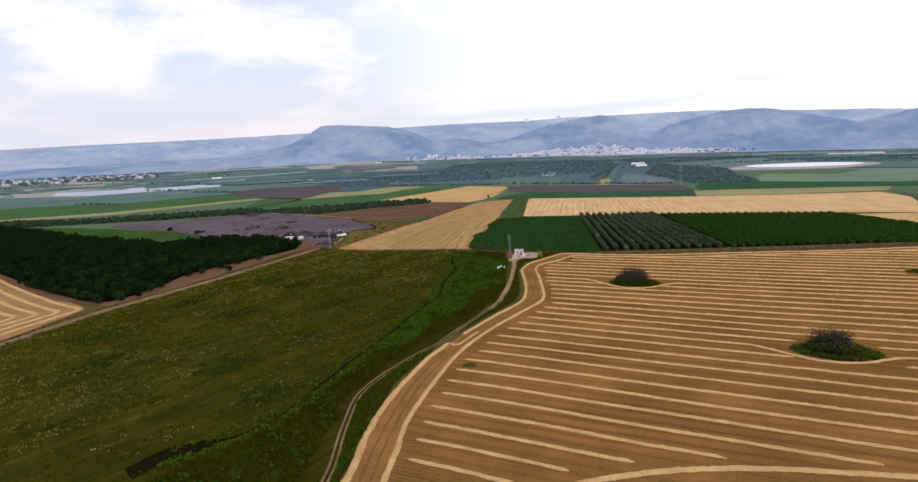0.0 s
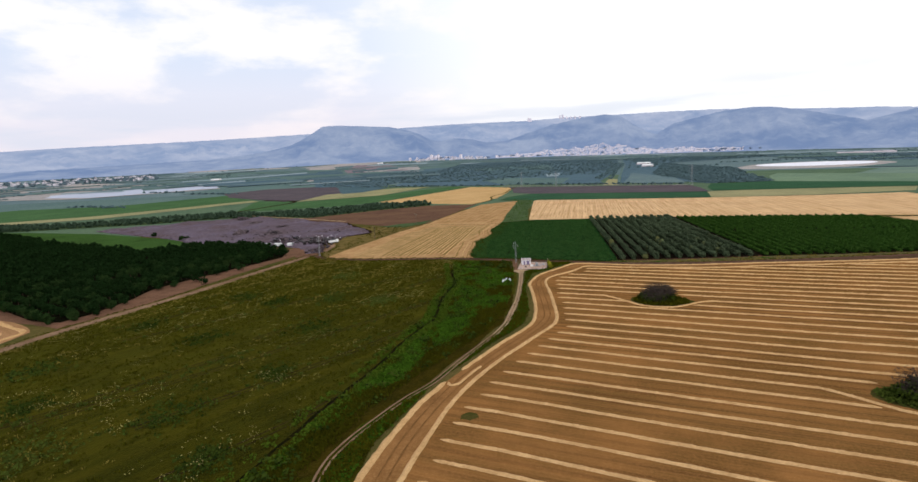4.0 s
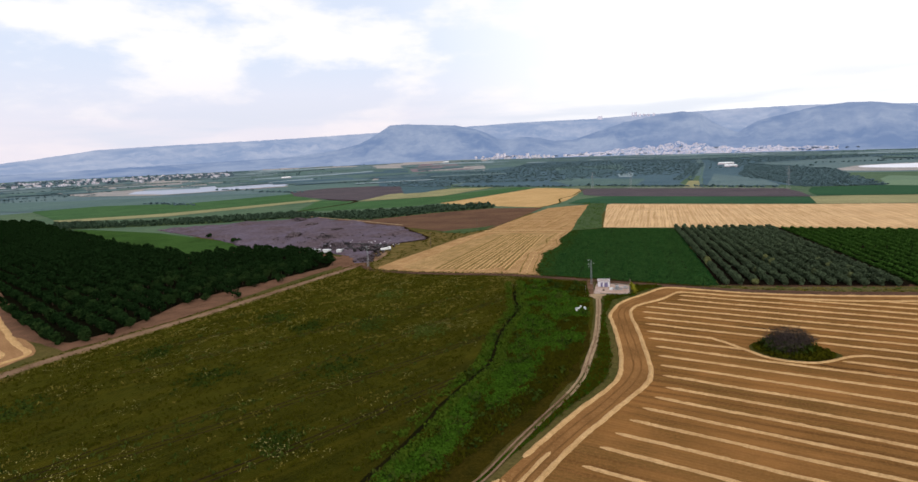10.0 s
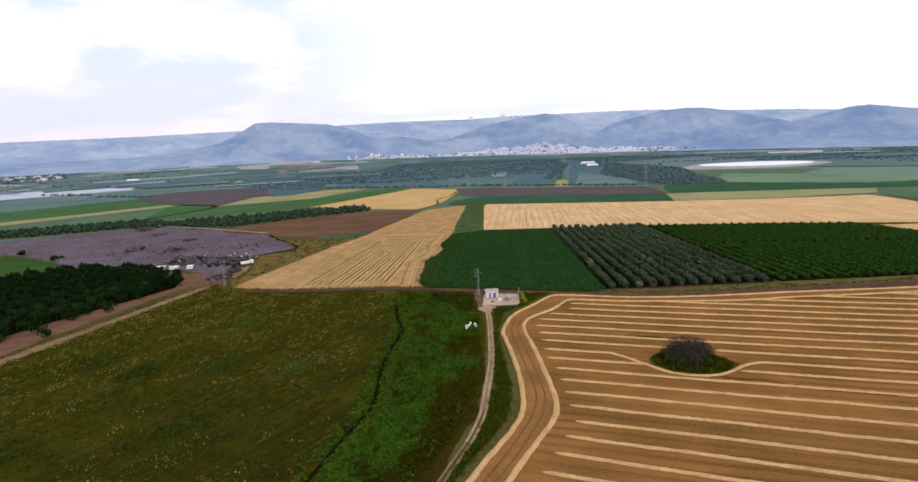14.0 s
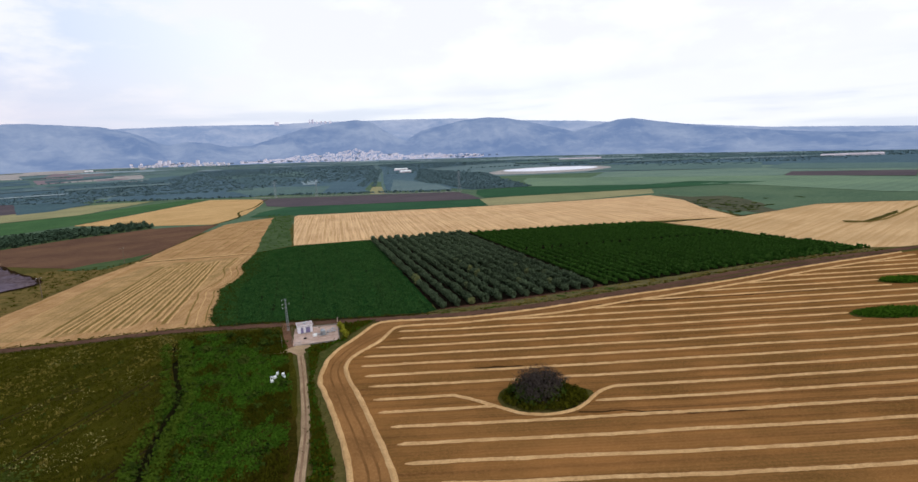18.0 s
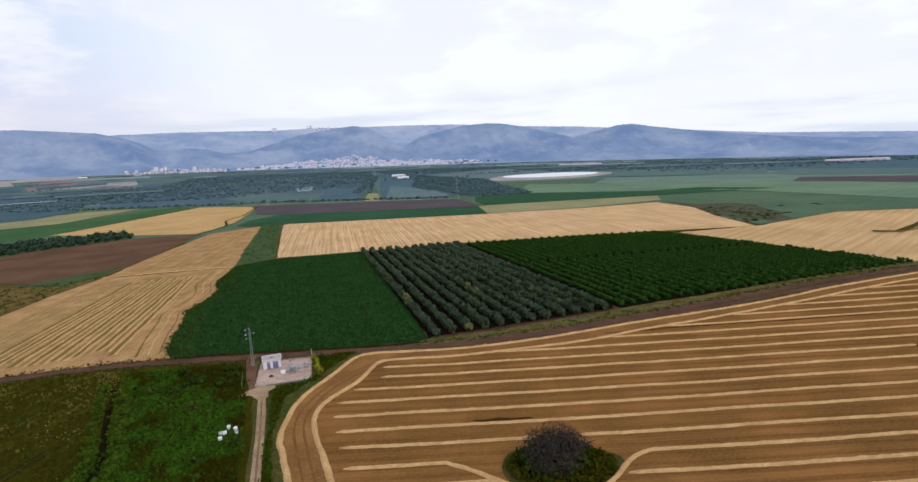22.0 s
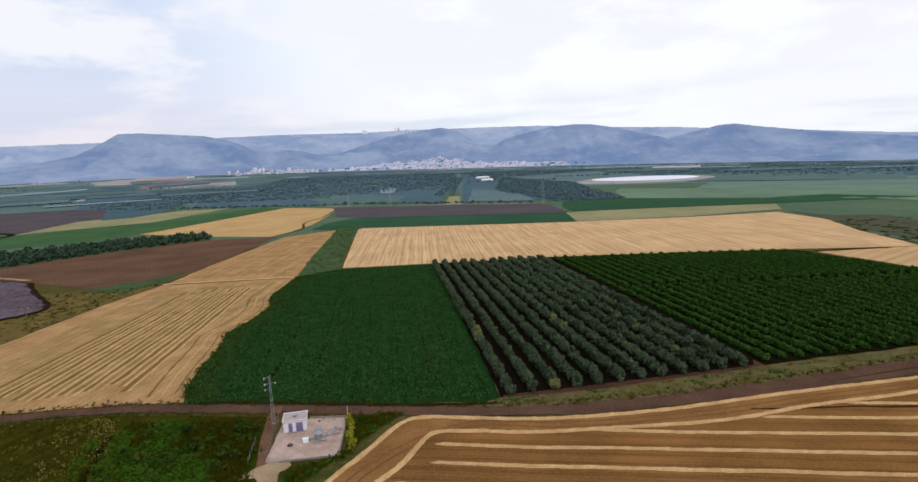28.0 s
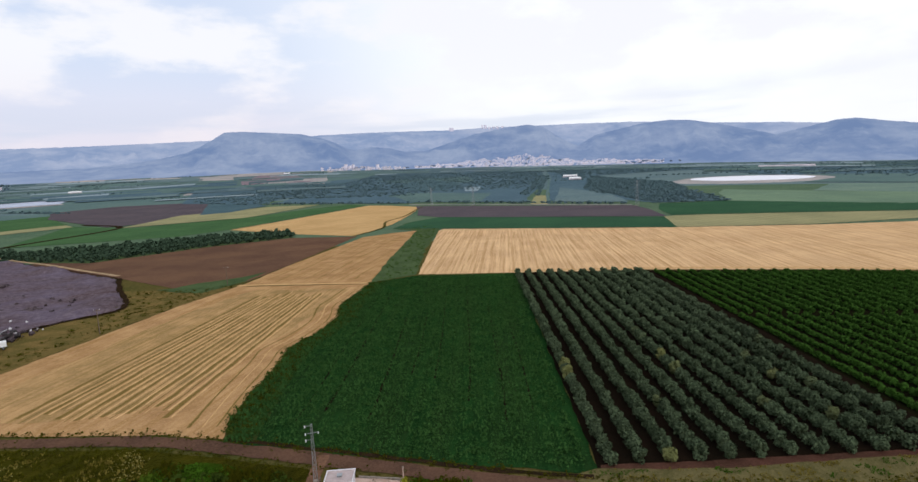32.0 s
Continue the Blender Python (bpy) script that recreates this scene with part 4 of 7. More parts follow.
field("weedy_margin", [(-96, 196), (-108, 153), (-119, 93), (-125, 62), (-129, 37), (-141, 55), (-150, 85), (-156, 110), (-147, 132), (-134, 146), (-139, 162), (-160, 190), (-122, 186)], M_DRYVERGE, 0.03, "weedy margin beside the spoil pit", amp=1.2)
field("wheat_field_far", [(-224, 482), (-138, 421), (-72, 386), (-50, 470), (-42, 560), (-36, 685), (-90, 735), (-123, 752), (-160, 650), (-186, 576)], M_WHEAT_FAR, 0.05, "golden mown field beyond the plowed land", cell=80)
ribbon("gully", [(-74, 386), (-56, 440), (-60, 500), (-46, 560), (-40, 640), (-34, 690)], 2.6, M_VERGE, 0.12, "winding dark gully between fields", "ditch")
MEADOW_LINES = []
for x0, y0, run, turn in ((-142, -122, 130, 50), (-131, -194, 70, 55), (-119, -186, 190, 54), (-88, -184, 140, 56), (-67, -204, 90, 60), (-92, -120, 130, 62), (-160, -108, 60, 48)):
    ends = [(x0 + math.cos(radians(turn)) * run * u + 2.0 * math.sin(u * 5), y0 + math.sin(radians(turn)) * run * u) for u in (0, 0.3, 0.65, 1)]
    track_line = smooth_line(ends, 3.0)
    MEADOW_LINES.append(track_line)
    for shift in (-1.0, 1.0):
        ribbon("wheel_track", track_line + sides(track_line) * shift, 0.4, M_BANK, 0.06, "thin dark wheel track through the meadow", "track", rough_edge=0.8)

# dark lines between the cut swaths of the lower wheat, and wheel ruts along the headland
swath_rng = random.Random(44)
for k in range(15):
    u = k / 2
    low, high = (-91 + 5.7 * u, 38 + swath_rng.uniform(-3, 5)), (-76 + 4.3 * u, 168 + swath_rng.uniform(-8, 5))
    pts = [(low[0] + (high[0] - low[0]) * v + swath_rng.uniform(-0.25, 0.25), low[1] + (high[1] - low[1]) * v) for v in np.linspace(0, 1, 16)]
    wide = swath_rng.uniform(0.9, 1.5) if k % 2 == 0 else swath_rng.uniform(0.3, 0.5)
    ribbon("swath_gap", pts, wide, M_SWATH, 0.055, "dark greenish gap between cut swaths", "furrow", rough_edge=0.8)
    ribbon("straw_swath", [(x + 1.5, y) for x, y in pts], swath_rng.uniform(0.5, 0.8), straw, 0.06, "pale line of cut straw beside the gap", "swath", rough_edge=0.8)
for k in range(3):
    shift = 3.0 + 3.4 * k
    pts = [(x - shift, y) for x, y in ((-32.5, 30), (-34, 50), (-34.5, 72), (-35.5, 86), (-31, 100), (-28, 120), (-30.5, 141), (-28.5, 158), (-26, 178))]
    ribbon("straw_swath", pts, swath_rng.uniform(0.4, 0.7), straw if k % 2 else M_SWATH, 0.06, "thin line following the crop's bank", "swath", rough_edge=0.9)
for k in range(9):
    x0 = -86 + 7.2 * k
    pts = [(x0 + 0.16 * (y - 200) + swath_rng.uniform(-0.6, 0.6), y) for y in np.linspace(198, 380, 12)]
    pts = [p for p in pts if inside([(-91, 199), (-30, 192), (-29, 242), (-27, 330), (-24, 398), (-42, 390), (-60, 372), (-72, 310), (-84, 246)], *p)]
    if len(pts) > 2:
        ribbon("swath_gap", pts, swath_rng.uniform(0.25, 0.5), M_SWATH, 0.06, "dull gap between cut swaths", "furrow", rough_edge=1.2)
for k in range(8):
    x0 = -18 + 8.4 * k + swath_rng.uniform(-2, 2)
    y0 = swath_rng.uniform(22, 60)
    ribbon("crop_gap", [(x0, y0), (x0 + 0.6, y0 + 30), (x0 + 0.3, min(188, y0 + swath_rng.uniform(60, 140)))], swath_rng.uniform(0.4, 0.7), M_SOIL_AND_SHADE, 0.1, "thin bare line between crop rows", "furrow", rough_edge=1.2)
M_FURROW = soil("dark_furrow_soil", C(64, 44, 24), C(54, 38, 21), C(84, 58, 34), 4, 0.5, (), 0.5, 0.6, 0.1)
ribbon("furrow", [(58, -86.5), (63, -88.6), (67, -89.2), (72, -92.2), (76, -93.2), (80, -96.4), (84, -97.2), (92, -99.8), (98, -100.4), (104, -102.8), (110, -102.9), (115, -104.6), (126, -107.5), (140, -110.6), (160, -117), (210, -131)], 0.5, M_FURROW, 0.05, "thin dark furrow across the stubble", "furrow", rough_edge=1.0)
ribbon("furrow", [(103, -13.6), (127, -18.4), (144, -22.6), (165, -28), (188, -33), (204, -36)], 0.8, M_FURROW, 0.05, "thin dark furrow across the stubble", "furrow", rough_edge=1.0)
field("weed_patch", [(-11.2, -174), (-9.5, -172.6), (-7.4, -173), (-6.8, -175.2), (-8.6, -176.8), (-10.8, -176.2)], M_VERGE, 0.04, "small green weed patch in the stubble", "weeds", amp=0.4, step=0.8)
# narrow dark strip laid on the stubble beyond the first bush
field("weed_patch", [(44, -52.6), (50, -54), (57, -56.4), (57.4, -57.6), (50, -55.4), (44.6, -53.4)], M_FURROW, 0.04, "thin dark streak in the stubble", "soil", amp=0.4, step=0.8)
mid_line = smooth_line([((a[0] + b[0]) / 2, (a[1] + b[1]) / 2) for a, b in ((outer_line[np.argmin(np.hypot(*(outer_line - p).T))], p) for p in inner_line[::14])], 2.0)
for shift in (-1.2, 0.9):
    ribbon("rut", mid_line + sides(mid_line) * shift, 0.45, M_RUT, 0.05, "dark wheel rut along the harvested headland", "track", rough_edge=0.8)


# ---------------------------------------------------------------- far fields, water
# Plot colours paled and blued in place of haze.
M_FAR_PALE = soil("hazed_pale_plots", C(136, 150, 154), C(124, 140, 146), C(150, 160, 158), 120, 9.0, (), 0.5, 0.0)
M_FAR_BLUE = soil("hazed_dark_plots", C(76, 96, 100), C(68, 88, 94), C(90, 108, 110), 120, 9.0, (), 0.6, 0.0)
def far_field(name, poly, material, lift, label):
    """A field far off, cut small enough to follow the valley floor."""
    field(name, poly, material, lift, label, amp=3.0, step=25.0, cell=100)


far_field("green_strip", [(-45, 430), (203, 356), (221, 437), (-4, 526), (-33, 484)], M_GREEN_DEEP, 0.10, "deep green crop strip")
far_field("plowed_strip", [(-4, 527), (222, 440), (232, 518), (232, 575), (-46, 704), (-38, 640), (-30, 560)], M_PURPLE, 0.12, "dark purplish plowed strip")
far_field("pale_grass_strip", [(207, 357), (300, 342), (404, 352), (436, 402), (327, 428), (231, 446), (222, 440)], M_OLIVE_PALE, 0.10, "pale dry grass strip")
far_field("green_strip_east", [(230, 452), (327, 431), (437, 408), (600, 380), (560, 470), (478, 475), (349, 583), (266, 585), (240, 515)], M_GREEN_DEEP, 0.12, "deep green crop strip")
far_field("pale_green_field", [(349, 584), (440, 500), (549, 400), (560, 200), (760, 300), (720, 440), (515, 690), (440, 790), (400, 720)], M_GREEN_PALE, 0.12, "broad pale green field")
far_field("pale_green_field", [(560, 200), (640, 62), (900, 150), (900, 390), (772, 313), (752, 300)], M_GREEN_PALE, 0.14, "broad pale green field")
far_field("scrub_field", [(340, 190), (331, 147), (429, 167), (500, 140), (548, 200), (490, 216), (472, 306), (442, 366), (404, 350), (386, 330), (384, 262)], M_MID, 0.06, "dull green scrubby field")
far_field("dark_plowed_east", [(703, 450), (772, 314), (888, 389), (789, 516)], M_PURPLE, 0.2, "dark plowed field")
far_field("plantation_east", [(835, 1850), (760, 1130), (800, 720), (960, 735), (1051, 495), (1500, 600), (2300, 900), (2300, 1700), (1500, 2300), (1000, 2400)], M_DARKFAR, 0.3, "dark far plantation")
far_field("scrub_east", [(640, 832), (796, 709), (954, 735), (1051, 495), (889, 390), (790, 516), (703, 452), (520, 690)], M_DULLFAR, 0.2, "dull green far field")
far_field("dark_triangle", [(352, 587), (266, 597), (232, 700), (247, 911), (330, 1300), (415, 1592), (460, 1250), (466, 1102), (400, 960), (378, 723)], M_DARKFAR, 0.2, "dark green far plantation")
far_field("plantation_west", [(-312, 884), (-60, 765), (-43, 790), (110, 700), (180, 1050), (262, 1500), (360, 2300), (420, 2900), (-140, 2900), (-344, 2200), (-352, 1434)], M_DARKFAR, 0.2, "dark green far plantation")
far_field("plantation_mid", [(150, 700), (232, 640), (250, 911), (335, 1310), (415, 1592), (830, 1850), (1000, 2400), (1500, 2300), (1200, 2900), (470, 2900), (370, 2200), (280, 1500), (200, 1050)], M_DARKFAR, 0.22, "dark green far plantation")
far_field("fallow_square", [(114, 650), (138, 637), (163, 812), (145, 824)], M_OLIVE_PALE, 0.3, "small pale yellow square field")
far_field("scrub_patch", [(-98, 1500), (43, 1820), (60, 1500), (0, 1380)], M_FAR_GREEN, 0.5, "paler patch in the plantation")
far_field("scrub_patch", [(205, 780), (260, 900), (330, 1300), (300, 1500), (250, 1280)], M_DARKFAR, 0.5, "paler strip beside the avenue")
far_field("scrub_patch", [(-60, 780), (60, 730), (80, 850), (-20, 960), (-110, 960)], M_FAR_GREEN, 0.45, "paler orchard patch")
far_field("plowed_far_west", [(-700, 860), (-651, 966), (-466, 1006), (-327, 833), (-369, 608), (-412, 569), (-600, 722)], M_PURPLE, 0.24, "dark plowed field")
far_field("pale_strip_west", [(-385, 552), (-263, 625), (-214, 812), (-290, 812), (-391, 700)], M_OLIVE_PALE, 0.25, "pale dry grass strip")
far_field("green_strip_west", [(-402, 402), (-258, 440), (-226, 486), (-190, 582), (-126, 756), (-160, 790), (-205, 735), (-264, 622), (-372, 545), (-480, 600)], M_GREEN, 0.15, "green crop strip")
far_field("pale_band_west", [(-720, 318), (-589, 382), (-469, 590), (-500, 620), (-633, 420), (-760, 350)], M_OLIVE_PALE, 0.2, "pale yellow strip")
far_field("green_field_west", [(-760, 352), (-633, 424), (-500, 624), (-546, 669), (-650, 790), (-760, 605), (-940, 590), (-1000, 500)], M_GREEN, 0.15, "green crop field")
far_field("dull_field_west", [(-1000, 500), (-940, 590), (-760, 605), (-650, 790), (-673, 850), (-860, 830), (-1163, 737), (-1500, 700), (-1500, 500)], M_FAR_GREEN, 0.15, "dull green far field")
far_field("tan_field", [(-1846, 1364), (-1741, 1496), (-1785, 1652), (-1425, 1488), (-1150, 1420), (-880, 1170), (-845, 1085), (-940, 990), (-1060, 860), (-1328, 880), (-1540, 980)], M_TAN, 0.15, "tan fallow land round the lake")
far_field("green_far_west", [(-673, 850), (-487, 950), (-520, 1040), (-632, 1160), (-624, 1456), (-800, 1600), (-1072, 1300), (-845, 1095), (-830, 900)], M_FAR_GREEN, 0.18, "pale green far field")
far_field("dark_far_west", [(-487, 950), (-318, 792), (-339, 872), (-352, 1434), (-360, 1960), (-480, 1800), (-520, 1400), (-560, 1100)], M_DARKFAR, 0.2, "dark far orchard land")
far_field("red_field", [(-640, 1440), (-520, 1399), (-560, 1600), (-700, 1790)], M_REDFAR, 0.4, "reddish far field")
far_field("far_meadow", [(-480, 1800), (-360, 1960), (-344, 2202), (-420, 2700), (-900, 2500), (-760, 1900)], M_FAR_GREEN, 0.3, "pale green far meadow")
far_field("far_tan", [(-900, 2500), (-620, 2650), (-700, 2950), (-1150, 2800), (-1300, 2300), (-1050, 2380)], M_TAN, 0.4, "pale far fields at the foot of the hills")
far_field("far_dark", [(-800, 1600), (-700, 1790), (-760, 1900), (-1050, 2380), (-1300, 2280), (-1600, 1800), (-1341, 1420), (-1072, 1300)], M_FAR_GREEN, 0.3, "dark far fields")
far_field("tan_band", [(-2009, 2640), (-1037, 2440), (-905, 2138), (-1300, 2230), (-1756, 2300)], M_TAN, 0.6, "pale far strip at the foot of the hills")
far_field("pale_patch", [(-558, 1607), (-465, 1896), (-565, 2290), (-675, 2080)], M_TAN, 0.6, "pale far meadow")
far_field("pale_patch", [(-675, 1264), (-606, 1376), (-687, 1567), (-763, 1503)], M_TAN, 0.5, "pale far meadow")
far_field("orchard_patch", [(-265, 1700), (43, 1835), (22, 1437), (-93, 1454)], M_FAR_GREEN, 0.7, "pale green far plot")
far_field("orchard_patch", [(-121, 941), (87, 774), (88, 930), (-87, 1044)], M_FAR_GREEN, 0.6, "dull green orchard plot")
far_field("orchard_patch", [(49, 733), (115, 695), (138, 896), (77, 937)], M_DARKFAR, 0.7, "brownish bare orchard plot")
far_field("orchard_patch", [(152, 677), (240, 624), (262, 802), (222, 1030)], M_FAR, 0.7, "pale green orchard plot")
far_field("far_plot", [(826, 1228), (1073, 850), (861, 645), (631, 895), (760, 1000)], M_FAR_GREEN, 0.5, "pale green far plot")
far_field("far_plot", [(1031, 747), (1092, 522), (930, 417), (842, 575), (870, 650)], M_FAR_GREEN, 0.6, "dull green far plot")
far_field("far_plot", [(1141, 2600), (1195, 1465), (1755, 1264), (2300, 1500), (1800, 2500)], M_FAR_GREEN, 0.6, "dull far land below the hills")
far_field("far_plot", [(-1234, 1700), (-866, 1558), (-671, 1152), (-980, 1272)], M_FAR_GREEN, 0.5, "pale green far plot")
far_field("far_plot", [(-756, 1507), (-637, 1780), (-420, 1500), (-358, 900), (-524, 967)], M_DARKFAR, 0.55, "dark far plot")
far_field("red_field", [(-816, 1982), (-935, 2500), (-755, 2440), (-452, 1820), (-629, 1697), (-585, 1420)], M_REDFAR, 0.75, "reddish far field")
far_field("dark_far_west", [(-473, 974), (-399, 948), (-311, 842), (-327, 728), (-359, 698)], M_FAR_BLUE, 0.3, "dark far plantation, haze blue in its colour")
far_field("orchard_patch", [(-156, 1475), (-86, 1710), (19, 1401), (-12, 1071), (-97, 1141)], M_FAR_BLUE, 0.8, "dark orchard plot, haze blue in its colour")
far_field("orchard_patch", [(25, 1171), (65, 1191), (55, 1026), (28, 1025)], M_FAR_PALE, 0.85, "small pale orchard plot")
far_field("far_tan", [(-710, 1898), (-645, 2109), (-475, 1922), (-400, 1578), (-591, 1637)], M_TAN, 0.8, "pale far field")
field("dry_patch", [(397, 338), (398, 298), (407, 267), (393, 207), (372, 151), (348, 152), (360, 203), (366, 241)], M_SCRUB_GROUND, 0.12, "dark dry scrub at the field's edge", amp=3.0, step=6.0)
field("weed_patch", [(359, 88), (367, 79), (433, 103), (421, 94), (363, 72), (352, 80)], M_VERGE, 0.06, "weedy hollow in the golden stubble", "weeds", amp=1.0)
# the patchwork of thin plots towards the foot of the hills
plot_rng = random.Random(31)
plot_count = 42
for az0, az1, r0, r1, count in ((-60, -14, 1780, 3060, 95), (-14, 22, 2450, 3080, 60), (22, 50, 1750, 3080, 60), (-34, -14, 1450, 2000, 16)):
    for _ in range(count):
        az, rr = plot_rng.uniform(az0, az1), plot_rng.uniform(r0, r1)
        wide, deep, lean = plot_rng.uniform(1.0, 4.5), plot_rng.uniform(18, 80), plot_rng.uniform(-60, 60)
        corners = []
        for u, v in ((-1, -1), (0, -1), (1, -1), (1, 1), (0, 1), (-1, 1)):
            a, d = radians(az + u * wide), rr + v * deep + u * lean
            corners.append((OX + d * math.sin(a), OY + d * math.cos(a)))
        # past 2500 m the dark choice gives way to the paler haze colour
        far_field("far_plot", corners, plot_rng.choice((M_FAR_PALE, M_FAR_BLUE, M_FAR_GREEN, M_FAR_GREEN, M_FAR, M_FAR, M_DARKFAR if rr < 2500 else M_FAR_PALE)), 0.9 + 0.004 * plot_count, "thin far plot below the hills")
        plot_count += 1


def lens_shape(cx, cy, rx, ry, turn, n=28):
    c, s = math.cos(radians(turn)), math.sin(radians(turn))
    return [(cx + c * rx * math.cos(k * 6.2832 / n) - s * ry * math.sin(k * 6.2832 / n),
             cy + s * rx * math.cos(k * 6.2832 / n) + c * ry * math.sin(k * 6.2832 / n)) for k in range(n)]


def build_reservoir():
    """Water inside a raised earth bank."""
    def ring_of(cx, cy, rx, ry, turn, z, n=40):
        return [(x, y, ground_z(x, y) + z) for x, y in lens_shape(cx, cy, rx, ry, turn, n)]
    rings = [ring_of(630, 1060, 180, 130, 15, -0.5), ring_of(640, 1085, 148, 124, 20, 1.6), ring_of(645, 1100, 130, 116, 20, 1.6), ring_of(646, 1104, 124, 110, 20, 0.6)]
    V, F, n = [p for r in rings for p in r], [], 40
    for i in range(3):
        F += [(i * n + k, i * n + (k + 1) % n, (i + 1) * n + (k + 1) % n, (i + 1) * n + k) for k in range(n)]
    tagged(mesh_part("reservoir_bank", quads_mesh("reservoir_bank", V, F), M_TAN), "bare earth bank of the reservoir", "bank", kind="structure")
    field("water", lens_shape(646, 1104, 127, 113, 20), M_RESERVOIR, 1.1, "pale bright reservoir water", "water", amp=0, cell=120)


build_reservoir()
field("water", [(-1210, 923), (-1290, 1010), (-1262, 1190), (-1232, 1290), (-1120, 1330), (-922, 1220), (-872, 1107), (-945, 1034), (-1021, 930), (-1074, 890)], M_LAKE, 0.5, "pale grey blue lake", "water", amp=14, step=40, cell=100)
ribbon("avenue", [(139, 640), (165, 830), (202, 1058), (255, 1400), (300, 1715), (370, 2200), (440, 2700)], 5, M_FAR_GREEN, 0.9, "straight pale farm avenue through the plantation", "road", step=40)
ribbon("far_track", [(-58, 735), (90, 660), (231, 580)], 5, M_TAN, 0.4, "pale farm track behind the plowed strip", "road", step=12)
ribbon("far_track", [(203, 356), (222, 440)], 6, M_OLIVE_PALE, 0.3, "pale farm track between strips", "road", step=12)
ribbon("far_hedge_bed", [(-402, 400), (-385, 550), (-469, 610)], 7, M_BANK, 0.4, "dark ditch between far fields", "ditch", step=12)
ribbon("field_path", [(262, 150), (300, 146), (332, 144)], 3, M_BANK, 0.08, "thin dark furrow between stubble fields", "path")
ribbon("furrow", [(352, 82), (372, 75), (406, 86), (455, 107), (500, 122)], 2.6, M_SWATH, 0.12, "dull brown furrow curving through the stubble", "ditch")
field("scrub_ground", [(396, 292), (431, 272), (418, 230), (401, 193), (362, 160), (343, 166), (347, 205), (372, 258), (384, 280)], M_SCRUB_GROUND, 0.14, "dull brownish scrub ground beside the stubble", amp=3, step=6)


# ---------------------------------------------------------------- straw windrows
BUSHES = [(54.5, -75.0, 12.4, 8.6, 8), (95.0, -163.0, 12.6, 8.8, 18), (188, -65, 16, 6.5, None), (233, -38, 12, 5.5, None)]


def lay_windrows():
    label = "pale straw windrow on brown stubble"
    upper, lower = outer_line[outer_line[:, 1] > -148.5], outer_line[outer_line[:, 1] < -155.5]
    windrow("straw_windrow", upper, 1.4, 0.5, "broad pale straw windrow along the field edge", "headland windrows")
    windrow("straw_windrow", lower, 1.6, 0.5, "broad pale straw windrow along the field edge", "headland windrows")
    windrow("straw_windrow", smooth_line([(-17.2, -155.6), (-16.3, -157.6), (-14.4, -156.6), (-12.9, -153.2), (-11.4, -149), (-9.4, -144)], 0.8), 1.0, 0.35, "hooked loose end of a straw windrow", "headland windrows")
    windrow("straw_windrow", inner_line, 1.35, 0.5, "broad pale straw windrow along the headland", "headland windrows")
    far = inner_line[inner_line[:, 0] > 30]
    for k in range(-7, 31):
        at20 = -9.6 - 7.62 * (k - 1) if k < 20 else -147.4 - 8.1 * (k - 19)
        xs = np.arange(-22, 330, 1.6)
        ys = at20 - 0.29 * (xs - 20) + 0.00012 * (xs - 20) ** 2 + 0.45 * np.array([noise.noise((x / 30, k * 3.7, 0)) for x in xs])
        ys = ys - 2.6 * min(max((k - 9) / 6, 0), 1) * np.clip((xs - 15) / 60, -0.3, 1.25)
        # rows start clear of the inner headland row; the upper ones where they leave the far edge
        left = np.interp(-ys, (11, 19, 24, 30, 37, 60, 76, 106, 113, 127, 142, 156, 171, 190, 212, 229), (31, 28, 22, 17, 13.2, 14.5, 15.5, 15.8, 13, 6.4, -0.5, -7.5, -11.5, -15, -17, -15.5))
        top = np.interp(xs, far[:, 0], far[:, 1]) - 0.6
        near = np.interp(xs, (10, 19, 36, 52, 77, 140, 300), (-234, -230.6, -225.8, -224.3, -225.5, -229, -262))
        keep = (xs > left + 0.8 * noise.noise((k * 1.7, 0, 0))) & (ys < top) & (xs < 300) & ((ys > near + 3.2) | (xs < 8))
        for bx, by, rx, ry, dips in BUSHES:
            u = (xs - bx) / rx
            rim = ry * np.sqrt(np.clip(1 - u * u, 0, 1))
            if dips is not None and k == dips:
                bow = by - (10.9 if k == 8 else ry) * np.where(np.abs(u) < 1.25, np.cos(np.clip(u, -1.25, 1.25) * 1.2566) ** 0.75, 0)
                ys = np.where((np.abs(u) < 1.25) & (bow < ys), bow, ys)
                ys = np.convolve(np.pad(ys, 3, mode="edge"), np.ones(7) / 7, mode="valid")
            else:
                lower = dips is not None and k == dips + 1
                keep &= ~((np.abs(u) < 1) & (np.abs(ys - by) < rim + 1.0)) & ~(lower & (u > -0.62) & (u < 0.75))
        idx = np.flatnonzero(keep)
        if len(idx) < 6:
            continue
        for run in np.split(idx, np.flatnonzero(np.diff(idx) > 1) + 1):
            if len(run) > 6:
                windrow("straw_windrow", np.stack([xs[run], ys[run]], 1), 1.12, 0.42, label, "field windrows")
    windrow("straw_windrow", smooth_line([(14, -236), (19, -231), (36, -226), (52, -224.3), (77, -225.5), (140, -229), (300, -262)], 1.6), 1.7, 0.45, "broad pale straw windrow along the headland", "headland windrows")
